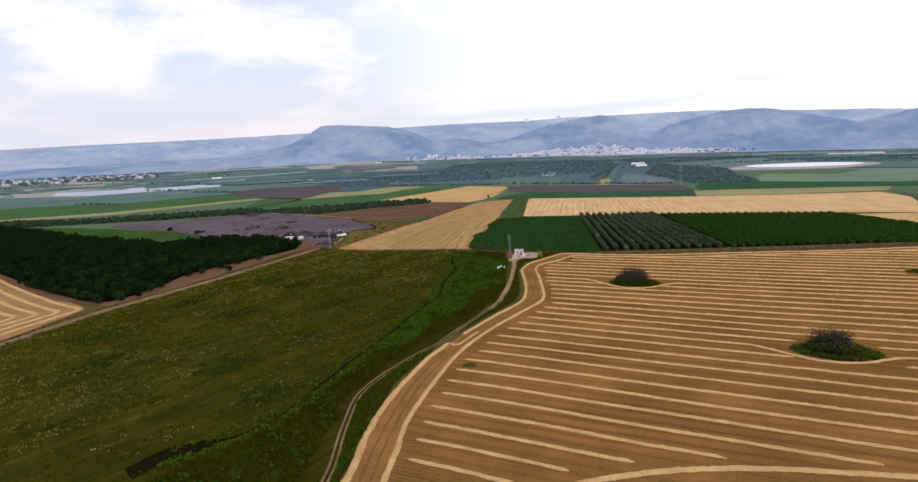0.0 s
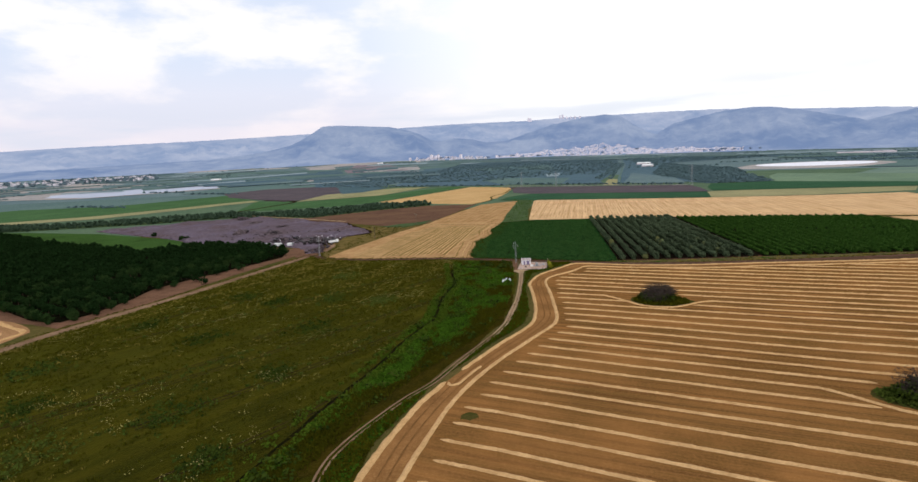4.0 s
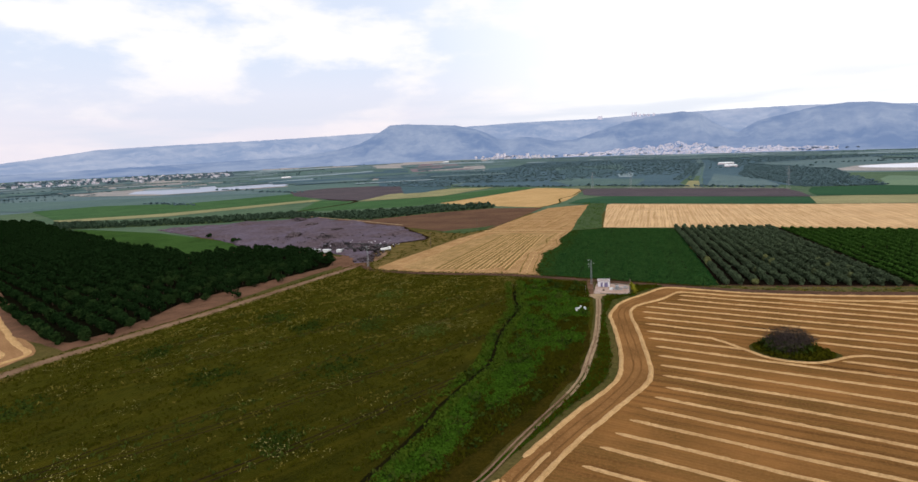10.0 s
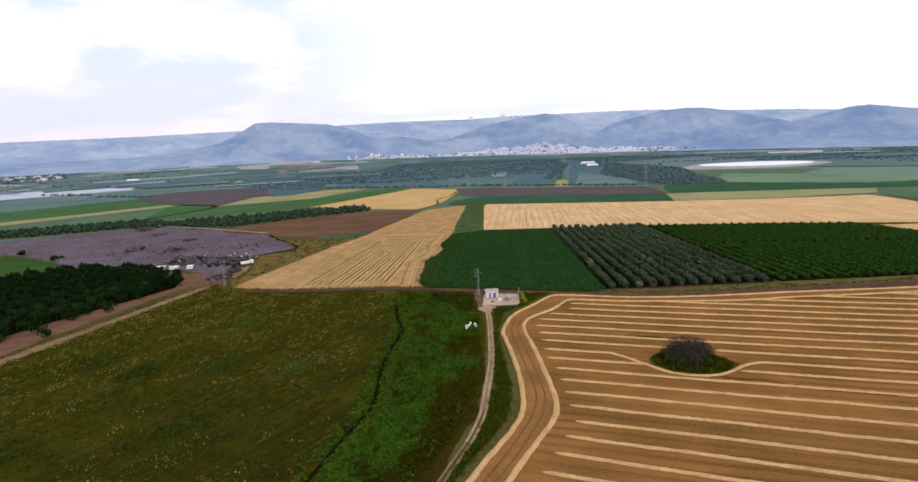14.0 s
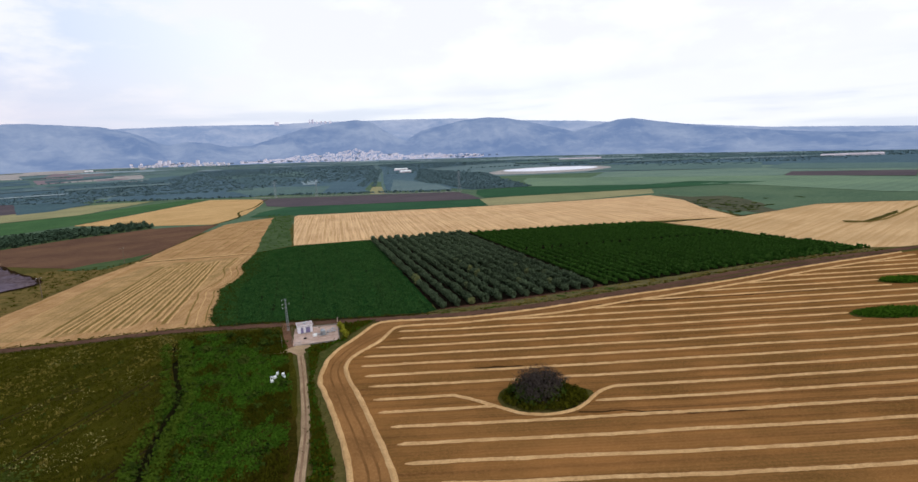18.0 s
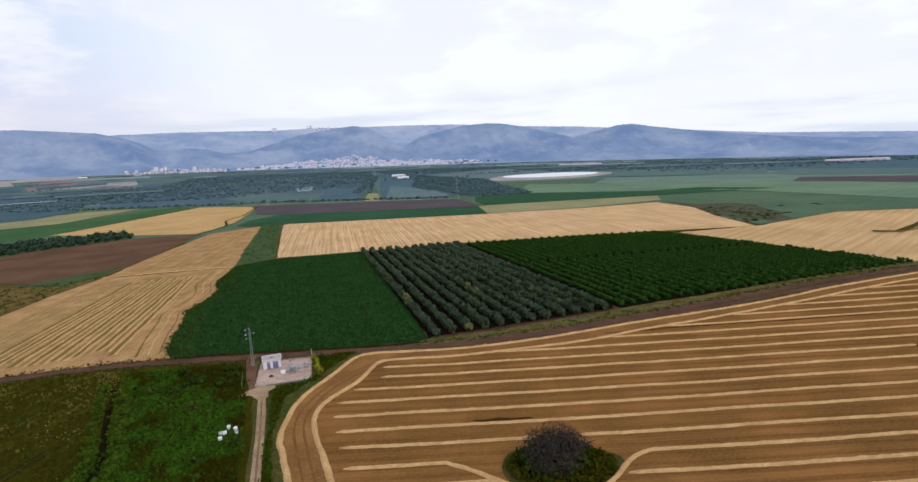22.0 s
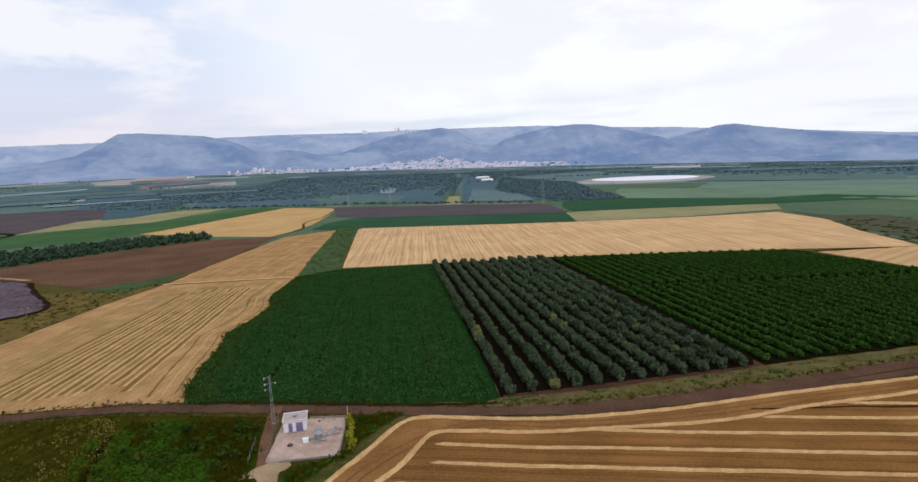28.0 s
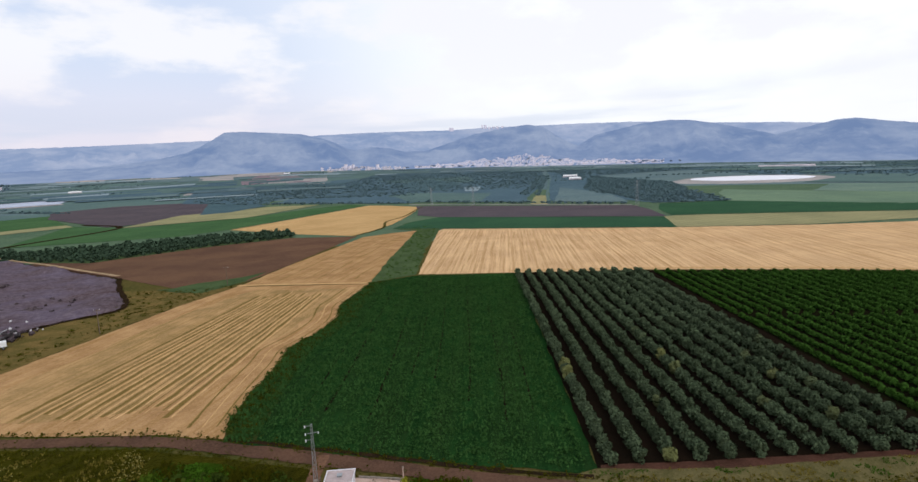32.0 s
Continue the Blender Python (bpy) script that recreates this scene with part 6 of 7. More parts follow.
def lattice_pole(x, y, h, base, top, arms, label, group, rz=0.0, arm_len=1.3):
    root = thing("power_pole", x, y, ground_z(x, y), rz, label, "power pole", group)
    corners = ((-1, -1), (1, -1), (1, 1), (-1, 1))

    def at(c, z):
        w = base + (top - base) * z / h
        return (c[0] * w / 2, c[1] * w / 2, z)
    thick = 0.042 * max(1, h / 14)
    for c in corners:
        part("leg", rods((at(c, 0), at(c, h), thick), n=5), M_STEEL, root)
    levels = [h * (1 - (1 - k / 11) ** 1.15) for k in range(12)]
    for i, c in enumerate(corners):
        d = corners[(i + 1) % 4]
        bm = bmesh.new()
        for k in range(11):
            rod(bm, at(c, levels[k]), at(d, levels[k + 1]), thick * 0.6, n=4)
            rod(bm, at(c, levels[k + 1]), at(d, levels[k + 1]), thick * 0.6, n=4)
        part("bracing", bm, M_STEEL, root)
    for z, side in arms:
        arm = part("crossarm", rods(((-arm_len * (side <= 0), 0, z), (arm_len * (side >= 0), 0, z), thick * 1.3), n=6), M_STEEL, root)
        for s in ((-1, 1) if side == 0 else (side,)):
            part("insulator", rods(((s * arm_len * 0.92, 0, z - 0.35), (s * arm_len * 0.92, 0, z + 0.1), 0.09), n=8), M_WHITE, arm)
    part("footing", boxed(-base * 0.62, -base * 0.62, -0.2, base * 0.62, base * 0.62, 0.18, 0.05), M_KERB, root)


def wooden_pole(x, y, h, label):
    root = thing("power_pole", x, y, ground_z(x, y), 20, label, "power pole", "wooden poles")
    part("shaft", rod(bmesh.new(), (0, 0, -0.3), (0, 0, h), 0.17, 0.11, 8), M_WOODPOST, root)
    arm = part("crossarm", boxed(-1.1, -0.07, h - 0.7, 1.1, 0.07, h - 0.55, 0.01), M_WOODPOST, root)
    for s in (-0.95, 0, 0.95):
        part("insulator", rods(((s, 0, h - 0.55), (s, 0, h - 0.25), 0.07)), M_WHITE, arm)


def build_beehives():
    for k, (x, y, turn) in enumerate(((-10.9, -36.8, 10), (-9.3, -34.3, 75), (-7.6, -35.6, 60), (-7.2, -37.4, 80), (-10.7, -39.4, 5), (-9.9, -36.9, 12))):
        root = thing("beehive", -8.3 + (x + 9.3) * 0.9, y - 0.8, 0.05, turn, "white wooden beehive box standing in weeds", "beehive", "beehives")
        root.scale = (0.78, 0.78, 0.78)
        part("stand", box(boxed(-0.45, -0.3, 0, -0.3, 0.3, 0.18), 0.3, -0.3, 0, 0.45, 0.3, 0.18), M_WOODPOST, root)
        part("brood_box", boxed(-0.5, -0.36, 0.18, 0.5, 0.36, 0.58, 0.015), M_WHITE, root)
        part("honey_super", boxed(-0.49, -0.35, 0.585, 0.49, 0.35, 0.95, 0.015), M_WHITE, root)
        part("lid", boxed(-0.55, -0.41, 0.95, 0.55, 0.41, 1.05, 0.02), M_STEEL if k % 3 == 0 else M_WHITE, root)
        part("entrance", boxed(-0.3, -0.385, 0.2, 0.3, -0.36, 0.25), M_DARK, root)


# ---------------------------------------------------------------- spoil pit
PIT = [(-466, 230), (-400, 284), (-330, 316), (-262, 276), (-182, 224), (-163, 192), (-138, 162), (-133, 146), (-146, 132), (-155, 110), (-149, 85), (-139, 54), (-150, 52), (-163, 76), (-198, 97), (-264, 110), (-324, 152)]


def build_pit():
    """Uneven grey spoil ground with steps and heaps."""
    bm = bmesh.new()
    r = np.random.default_rng(60)
    pts = ragged(PIT, 6, 2.0, 4.4)
    face = bm.faces.new([bm.verts.new((x, y, 0)) for x, y in pts])
    face.normal_update()
    if face.normal.z < 0:
        face.normal_flip()
    bmesh.ops.triangulate(bm, faces=bm.faces[:])
    for axis, lo, hi in ((0, -470, -134), (1, 48, 322)):
        for v in np.arange(lo, hi, 7.0):
            at, no = [0, 0, 0], [0, 0, 0]
            at[axis], no[axis] = float(v), 1
            bmesh.ops.bisect_plane(bm, geom=bm.verts[:] + bm.edges[:] + bm.faces[:], plane_co=at, plane_no=no)
    for v in bm.verts:
        if v.is_boundary:
            v.co.z = 0.12
        else:
            n = noise.fractal((v.co.x / 42, v.co.y / 30, 2.0), 0.9, 2.0, 5)
            v.co.z = max(0.15, 0.8 + 1.2 * n) + max(0, noise.noise((v.co.x / 20, v.co.y / 14, 8))) * 3.4
    tagged(part("spoil_ground", bm, M_QUARRY), "bare purplish grey spoil ground, churned and uneven", "ground", kind="structure")
    ribbon("spoil_bank", [(-335, 322), (-300, 300), (-262, 278), (-220, 250), (-182, 226)], 3, M_TRACK, 2.0, "pale earth bank at the pit's far edge", "bank", step=4)
    for k, (x, y, s, h) in enumerate(((-225, 158, 7, 3.0), (-215, 148, 4, 2.0), (-262, 170, 8, 3.2), (-196, 118, 5, 2.6), (-170, 102, 6, 2.8), (-181, 105, 5, 2.2), (-159, 103, 5, 2.5), (-152, 108, 4, 1.8), (-176, 150, 5, 1.8),
                                       (-330, 292, 9, 3.5), (-146, 66, 3, 1.4), (-141, 58, 2.5, 1.2), (-290, 250, 8, 2.4), (-240, 210, 7, 2.0), (-166, 97, 3.2, 2.0), (-157, 96, 3.5, 2.2), (-152, 100, 3, 1.9), (-172, 106, 3.2, 2.0), (-182, 108, 3, 1.8), (-205, 122, 4, 2.2), (-162, 110, 4, 2.4))):
        b2 = bmesh.new()
        bmesh.ops.create_icosphere(b2, subdivisions=3, radius=1)
        for v in b2.verts:
            f = 1 + 0.5 * noise.noise(v.co * 1.7 + Vector((k * 3.1, 0, 0))) + 0.25 * noise.noise(v.co * 5 + Vector((0, k, 0)))
            v.co = Vector((v.co.x * s * f, v.co.y * s * 0.8 * f, max(-0.4, v.co.z * h * f)))
        root = mesh_part("earth_mound", bpy.data.meshes.new("earth_mound"), M_RUBBLE)
        b2.to_mesh(root.data)
        b2.free()
        root.matrix_basis = pose(x, y, 0.6, 0, 0, k * 37)
        tagged(root, "heap of grey rubble and earth in the spoil pit", "mound", "earth mounds")
    stones = []
    for k in range(2):
        b3 = bmesh.new()
        bmesh.ops.create_cube(b3, size=1)
        for v in b3.verts:
            v.co *= 0.8 + 0.5 * noise.noise(v.co * 3 + Vector((k * 5, 1, 2)))
        b3.faces.ensure_lookup_table()
        stones.append((np.array([v.co[:] for v in b3.verts]), np.array([[v.index for v in f.verts] for f in b3.faces])))
        b3.free()
    p = np.r_[sprinkle(r, [(-205, 100), (-150, 90), (-145, 120), (-200, 130)], 260), sprinkle(r, [(-300, 150), (-200, 110), (-150, 160), (-250, 220)], 160), sprinkle(r, [(-150, 55), (-140, 55), (-142, 90), (-150, 90)], 60)]
    p2 = sprinkle(r, [(-178, 92), (-150, 88), (-146, 112), (-174, 116)], 120)
    stuff("scrap", stones, spots(r, p2, 1.0, 2.8, lift=1.8), M_DARK, "dark scrap and machine parts heaped in the spoil pit", "scrap", 62)
    p3 = sprinkle(r, [(-215, 96), (-150, 88), (-142, 118), (-190, 150)], 24)
    stuff("pale_scrap", stones, spots(r, p3, 0.4, 1.0, lift=1.6), M_WALL, "pale sacks and scrap among the spoil heaps", "scrap", 63)
    stuff("rubble", stones, spots(r, p, 0.5, 1.8, lift=0.7), M_RUBBLE, "scattered rubble blocks", "rubble", 61)


def white_container(x, y, turn, length):
    root = thing("container", x, y, 0.35, turn, "long white storage container at the pit's edge", "container", "white containers")
    part("body", boxed(-length / 2, -1.2, 0.25, length / 2, 1.2, 2.3, 0.04), M_WHITE, root)
    for k in range(int(length / 0.8)):
        u = -length / 2 + 0.4 + 0.8 * k
        part("rib", boxed(u, -1.25, 0.3, u + 0.3, -1.2, 2.25), M_WHITE, root)
    part("door", boxed(length / 2, -1.1, 0.3, length / 2 + 0.05, 1.1, 2.2), M_STEEL, root)
    part("skid", box(boxed(-length / 2 + 0.2, -1.1, -0.3, length / 2 - 0.2, -0.8, 0.25), -length / 2 + 0.2, 0.8, -0.3, length / 2 - 0.2, 1.1, 0.25), M_DARK, root)


def build_excavator(x, y, turn, scale, ink):
    root = thing("excavator", x, y, 0.5, turn, "dark tracked excavator working in the spoil pit", "excavator", "excavators")
    root.scale = (scale,) * 3
    for s in (-1, 1):
        t = part("track", boxed(-2.0, s * 1.15 - 0.3, 0, 2.0, s * 1.15 + 0.3, 0.85, 0.25), M_RUBBER, root)
        for u in (-1.4, 0, 1.4):
            part("roller", rods(((u, s * 1.15 - 0.33, 0.42), (u, s * 1.15 + 0.33, 0.42), 0.3), n=12), M_DARK, t)
    part("house", box(boxed(-1.9, -1.3, 0.95, 1.3, 1.3, 1.9, 0.12), -1.9, -1.3, 1.9, -0.6, 1.3, 2.25, 0.08), ink, root)
    cab = part("cab", boxed(0.2, 0.35, 1.9, 1.5, 1.3, 3.0, 0.1), ink, root)
    part("window", boxed(0.35, 0.28, 2.25, 1.55, 1.36, 2.85, 0.05), M_GLASS, cab)
    part("boom", rods(((1.2, -0.2, 1.7), (3.4, -0.2, 4.6), 0.28), ((3.4, -0.2, 4.6), (5.4, -0.2, 4.2), 0.22)), ink, root)
    part("arm", rods(((5.4, -0.2, 4.3), (6.2, -0.2, 1.6), 0.18)), ink, root)
    part("bucket", box(boxed(5.7, -0.75, 0.7, 6.6, 0.35, 1.6, 0.12), 6.4, -0.7, 0.5, 6.7, 0.3, 0.9), M_DARK, root)


def build_truck(x, y, turn):
    root = thing("crane_truck", x, y, 0.3, turn, "white truck with a thin raised crane", "truck")
    part("chassis", boxed(-3.4, -0.9, 0.7, 3.6, 0.9, 1.0, 0.04), M_DARK, root)
    cab = part("cab", boxed(1.8, -1.15, 0.9, 3.7, 1.15, 2.9, 0.15), M_WHITE, root)
    part("windscreen", boxed(3.66, -0.95, 1.9, 3.74, 0.95, 2.6, 0.02), M_GLASS, cab)
    part("bed", boxed(-3.5, -1.2, 1.0, 1.6, 1.2, 2.3, 0.06), M_WHITE, root)
    for u in (-2.6, -1.3, 2.6):
        for s in (-1, 1):
            w = part("wheel", rods(((u, s * 1.0, 0.5), (u, s * 1.25, 0.5), 0.52), n=16), M_RUBBER, root)
            part("rim", rods(((u, s * 1.2, 0.5), (u, s * 1.27, 0.5), 0.25), n=12), M_STEEL, w)
    part("crane_arm", rods(((1.7, 0, 1.0), (1.9, 0, 5.8), 0.14), ((1.9, 0, 5.8), (4.6, 0.3, 7.0), 0.1)), M_STEEL, root)


build_pump_house()
build_yard()
build_manifold()
lattice_pole(-5.3, 5.6, 11.7, 0.75, 0.32, ((11.4, -1), (9.9, 0), (8.6, -1)), "grey lattice steel power pole beside the road", "lattice poles", 15)
lattice_pole(-23, 712, 26, 3.2, 1.0, ((25, 0), (22, 0), (19, 0)), "far grey lattice power pylon", "far pylons", 20, 4)
lattice_pole(38, 680, 26, 3.2, 1.0, ((25, 0), (22, 0), (19, 0)), "far grey lattice power pylon", "far pylons", 20, 4)
lattice_pole(235, 574, 30, 3.6, 1.1, ((29, 0), (25, 0), (21, 0)), "far grey lattice power pylon", "far pylons", 20, 4.5)
lattice_pole(-135, 44, 12.5, 1.1, 0.45, ((12, 0), (10.4, 0)), "grey lattice power pole at the pit's gateway", "lattice poles", 40)
wooden_pole(-104, 196, 10, "weathered wooden power pole at the wheat's edge")
wooden_pole(-118, 112, 10, "weathered wooden power pole at the wheat's edge")
build_beehives()
build_pit()
for cx, cy, cl in ((-195.5, 90, 7.0), (-186.0, 88.6, 6.0), (-176.5, 88.8, 4.0)):
    white_container(cx, cy, -6, cl)
build_excavator(-172, 97, 140, 1.15, M_DARK)
build_excavator(-163, 95, 60, 1.0, M_DARK)
build_excavator(-222, 156, 200, 1.0, M_DARK)
build_excavator(-199, 111, 20, 1.0, M_DARK)
build_excavator(-186, 118, 250, 0.9, M_DARK)
build_truck(-145, 95, 40)


# ---------------------------------------------------------------- towns
def build_towns():
    r = random.Random(77)
    meshes = []
    for k in range(7):
        w, d, h = r.uniform(9, 17), r.uniform(9, 14), (4.5, 7.5, 7.5, 10.5, 10.5, 13, 19)[k]
        floors = max(1, round(h / 3.2))
        body = boxed(-w / 2, -d / 2, -4, w / 2, d / 2, h)
        bands = []
        for f in range(floors):
            for side in (-1, 1):
                bands.append(boxed(-w / 2 + 0.8, side * d / 2 - 0.06, f * 3.2 + 1.1, w / 2 - 0.8, side * d / 2 + 0.06, f * 3.2 + 2.5))
        roof = box(boxed(-w / 2 - 0.3, -d / 2 - 0.3, h, w / 2 + 0.3, d / 2 + 0.3, h + 0.5), -1.6, -1.6, h + 0.5, 1.6, 1.6, h + 2.4)
        out = []
        for nm, b, mt in (("wall", body, M_TOWN_WALL), *(("window_band", b, M_TOWN_DARK) for b in bands[:4]), ("roof", roof, M_TOWN_ROOF)):
            me = bpy.data.meshes.new(nm)
            b.to_mesh(me)
            b.free()
            me.materials.append(mt)
            out.append((nm, me))
        meshes.append(out)

    def house(az, rr, k, s, group):
        x, y, z = hill_place(az, rr)
        root = tagged(new("house"), "far white flat-roofed house on the slope", "house", group)
        root.matrix_basis = pose(x, y, z, 0, 0, r.uniform(0, 90)) @ Matrix.Diagonal((s, s, s * r.uniform(0.85, 1.15), 1))
        for nm, me in meshes[k]:
            mesh_part(nm, me, None, root)

    n = 0
    while n < 150:                                   # the large town on the foot of the ridge
        az, v = r.uniform(-4.5, 19.5), r.random()
        mid = math.exp(-((az - 7) / 9.5) ** 2)
        if r.random() < 0.25 + mid * 0.75:
            house(az, 3128 + 30 * abs(az - 6) / 12 + v * (30 + 190 * mid), r.choice((0, 1, 1, 2, 2, 3, 4)), r.uniform(0.45, 0.75), "houses of the hillside town")
            n += 1
    body = boxed(-6, -5.5, -4, 6, 5.5, 8)
    block = (np.array([v.co[:] for v in body.verts]), np.array([[v.index for v in f.verts] for f in body.faces]))
    body.free()
    rows = []
    while len(rows) < 2700:
        az, v = r.uniform(-4.5, 19.5), r.random()
        mid = math.exp(-((az - 7) / 9.5) ** 2)
        if r.random() < 0.25 + mid * 0.75 and noise.noise((az * 1.1, v * 3.0, 6.0)) > -0.3:
            x, y, z = hill_place(az, 3128 + 30 * abs(az - 6) / 12 + v * (30 + 190 * mid))
            rows.append((x, y, z, r.uniform(0.3, 0.55), r.uniform(0, 1.57), r.uniform(0.45, 0.8)))
    stuff("town_blocks", [block], np.array(rows), M_TOWN_WALL, "crowded far white houses of the hillside town", "houses", 76)
    garden = []
    for _ in range(70):
        az, v = r.uniform(-13, 21), r.random()
        x, y, z = hill_place(az, 3125 + 40 * abs(az - 6) / 12 + v * 150 * math.exp(-((az - 7) / 9.5) ** 2))
        garden.append((x, y, z, r.uniform(0.7, 1.5), r.uniform(0, 6), r.uniform(0.5, 0.8)))
    # leaf colour drawn towards the hazy blue of the hills behind
    stuff("town_trees", [crown(171 + k, 6, 8, 0.0, 6, 20, 2.8) for k in range(3)], np.array(garden), leafy("hazed_town_leaves", C(104, 120, 140), C(126, 140, 158)), "far trees among the town's houses", "trees", 75)
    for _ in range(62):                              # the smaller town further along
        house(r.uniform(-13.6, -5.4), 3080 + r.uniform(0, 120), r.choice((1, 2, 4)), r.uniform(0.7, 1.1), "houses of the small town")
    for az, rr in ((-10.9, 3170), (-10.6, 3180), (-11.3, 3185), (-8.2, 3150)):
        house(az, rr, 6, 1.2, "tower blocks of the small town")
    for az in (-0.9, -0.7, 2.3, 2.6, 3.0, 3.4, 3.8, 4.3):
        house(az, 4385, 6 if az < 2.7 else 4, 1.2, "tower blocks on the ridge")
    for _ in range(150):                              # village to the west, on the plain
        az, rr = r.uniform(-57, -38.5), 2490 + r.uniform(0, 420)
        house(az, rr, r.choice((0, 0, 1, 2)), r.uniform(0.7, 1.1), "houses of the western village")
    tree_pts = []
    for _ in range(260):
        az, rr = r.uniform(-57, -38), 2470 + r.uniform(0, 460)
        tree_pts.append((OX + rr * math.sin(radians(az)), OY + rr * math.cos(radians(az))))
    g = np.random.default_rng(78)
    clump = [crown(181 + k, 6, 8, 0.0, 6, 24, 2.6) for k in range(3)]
    # haze is in the village leaf colour as well
    stuff("village_trees", clump, spots(g, np.array(tree_pts), 0.7, 1.3), leafy("hazed_village_leaves", C(84, 102, 114), C(108, 124, 132)), "far trees among the village houses", "trees", 79)
    # white sheds and greenhouses on the plain
    for x, y, w, d, turn in ((345, 1560, 40, 22, -25), (322, 1375, 30, 16, -25), (1120, 1790, 170, 12, -45), (1500, 960, 150, 14, -35), (-820, 2550, 30, 12, 10), (-1150, 1560, 34, 12, 35)):
        root = thing("greenhouse", x, y, ground_z(x, y), turn, "long white shed roof among far fields", "shed", "far white sheds")
        part("wall", boxed(-w / 2, -d / 2, -1, w / 2, d / 2, 4), M_TOWN_ROOF, root)
        bm = bmesh.new()
        vs = [bm.verts.new(p) for p in ((-w / 2, -d / 2, 4), (w / 2, -d / 2, 4), (w / 2, d / 2, 4), (-w / 2, d / 2, 4), (-w / 2, 0, 7), (w / 2, 0, 7))]
        for q in ((0, 1, 5, 4), (2, 3, 4, 5), (0, 4, 3), (1, 2, 5)):
            bm.faces.new([vs[i] for i in q])
        part("roof", bm, M_TOWN_ROOF if w > 100 else M_WHITE, root)


build_towns()


# ---------------------------------------------------------------- weeds, crop leaves, blossoms
def build_weeds():
    r = np.random.default_rng(90)
    green = [tuft(200 + k, 7, 0.35, 0.2, 0.42) for k in range(4)]
    big = [tuft(210 + k, 16, 0.8, 0.3, 1.0) for k in range(4)]
    grass = [blades(300 + k, 8, 0.38, 0.14, 0.6) for k in range(4)]
    lush = [(-66, -240), (-52, -212), (-47, -190), (-41, -150), (-37, -108), (-34, -60), (-36, -20), (-40, 14), (-14, 9), (-8, 4), (-6, -15), (-5, -50), (-6, -90), (-11, -113), (-22, -140), (-34, -172), (-39, -200), (-34, -240)]
    roadside = [(49, 6.0), (73, 4.8), (108, 6.8), (136, 9.2), (161, 9.8), (193, 11.8), (227, 13.8), (284, 14.8), (284, 7), (230, 8.5), (190, 5.5), (160, 2.4), (113, -1.2), (82, -2), (54, 0.4), (40, 3.4)]
    p = sprinkle(r, roadside, 3600)
    n = np.array([noise.noise((x / 6, y / 3, 2)) for x, y in p])
    stuff("roadside_grass", grass, spots(r, p[(n > 0.3) & (p[:, 0] < 130)], 0.3, 0.8), M_TUFT_GREEN, "green grass along the orchard road", "weeds", 86)
    stuff("roadside_straw", grass, spots(r, p[n < -0.05], 0.25, 0.7), M_TUFT_DRY, "dry grass along the orchard road", "weeds", 87)
    ditch = smooth_line(DITCH, 0.8)

    def from_ditch(q):
        return np.array([np.hypot(*(ditch - xy).T).min() for xy in q])
    p = sprinkle(r, lush, 12000)
    far_off = from_ditch(p)
    n = np.array([noise.fractal((x / 9, y / 16, 3), 1.0, 2.0, 3) for x, y in p])
    reach = np.interp(p[:, 1], (-230, -170, -120, -70, -30, 10), (3, 6, 12, 24, 26, 22))
    bright = (far_off < reach * (1 + 0.8 * n)) & (n + r.normal(0, 0.15, len(n)) > np.interp(p[:, 1], (-160, -110), (0.05, -0.3)))
    stuff("dull_weeds", grass, spots(r, p[~bright & (far_off > 1.5)], 0.6, 1.4), M_TUFT_OLIVE, "dull olive weeds among the lush ones", "weeds", 89)
    stuff("lush_weeds", green, spots(r, p[bright & (far_off > 1.3)], 0.6, 1.4), M_TUFT_GREEN, "lush bright green weeds", "weeds", 91)
    p = sprinkle(r, lush, 220)
    stuff("tall_weeds", big, spots(r, p, 0.6, 1.5), M_SHRUB, "clumps of tall dark weeds", "weeds", 92)
    verge = [(-28, -240), (-29, -190), (-22, -160), (-9, -127), (1.5, -104), (3, -84), (1, -58), (1, -42), (3.5, -22), (11, -12.3), (20, -1.5), (25, 4), (14, 4), (12.6, -13.4), (1.0, -16), (0.5, -40), (-1, -90), (-6, -113), (-14, -137), (-23, -158), (-33, -180), (-35, -198), (-31, -217)]
    track = smooth_line(TRACK, 1.0)

    def off_track(q):
        return q[np.array([np.hypot(*(track - xy).T).min() for xy in q]) > 1.5]
    stuff("verge_weeds", green, spots(r, off_track(sprinkle(r, verge, 1300)), 0.6, 1.4), M_TUFT_GREEN, "green weeds on the track verge", "weeds", 93)
    stuff("verge_grass", grass, spots(r, off_track(sprinkle(r, verge, 1900)), 0.6, 1.4), M_TUFT_OLIVE, "dull grass on the track verge", "weeds", 88)
    meadow = [(-188, -235), (-183, -150), (-160, -60), (-146, 6), (-138, 40), (-100, 22), (-46, 19), (-38, 0), (-38, -60), (-42, -140), (-52, -200), (-66, -236)]
    p = sprinkle(r, meadow, 26000)
    lines = np.concatenate(MEADOW_LINES)
    gap = np.array([np.hypot(lines[:, 0] - x, lines[:, 1] - y).min() for x, y in p])
    patchy = np.array([noise.fractal((x / 21, y / 21, 11), 1.0, 2.0, 3) for x, y in p])
    p = p[((gap < 0.7) | (gap > 1.7)) & (patchy + r.normal(0, 0.25, len(p)) > -0.5)]
    near_line = np.repeat(lines[::2], 3, axis=0)
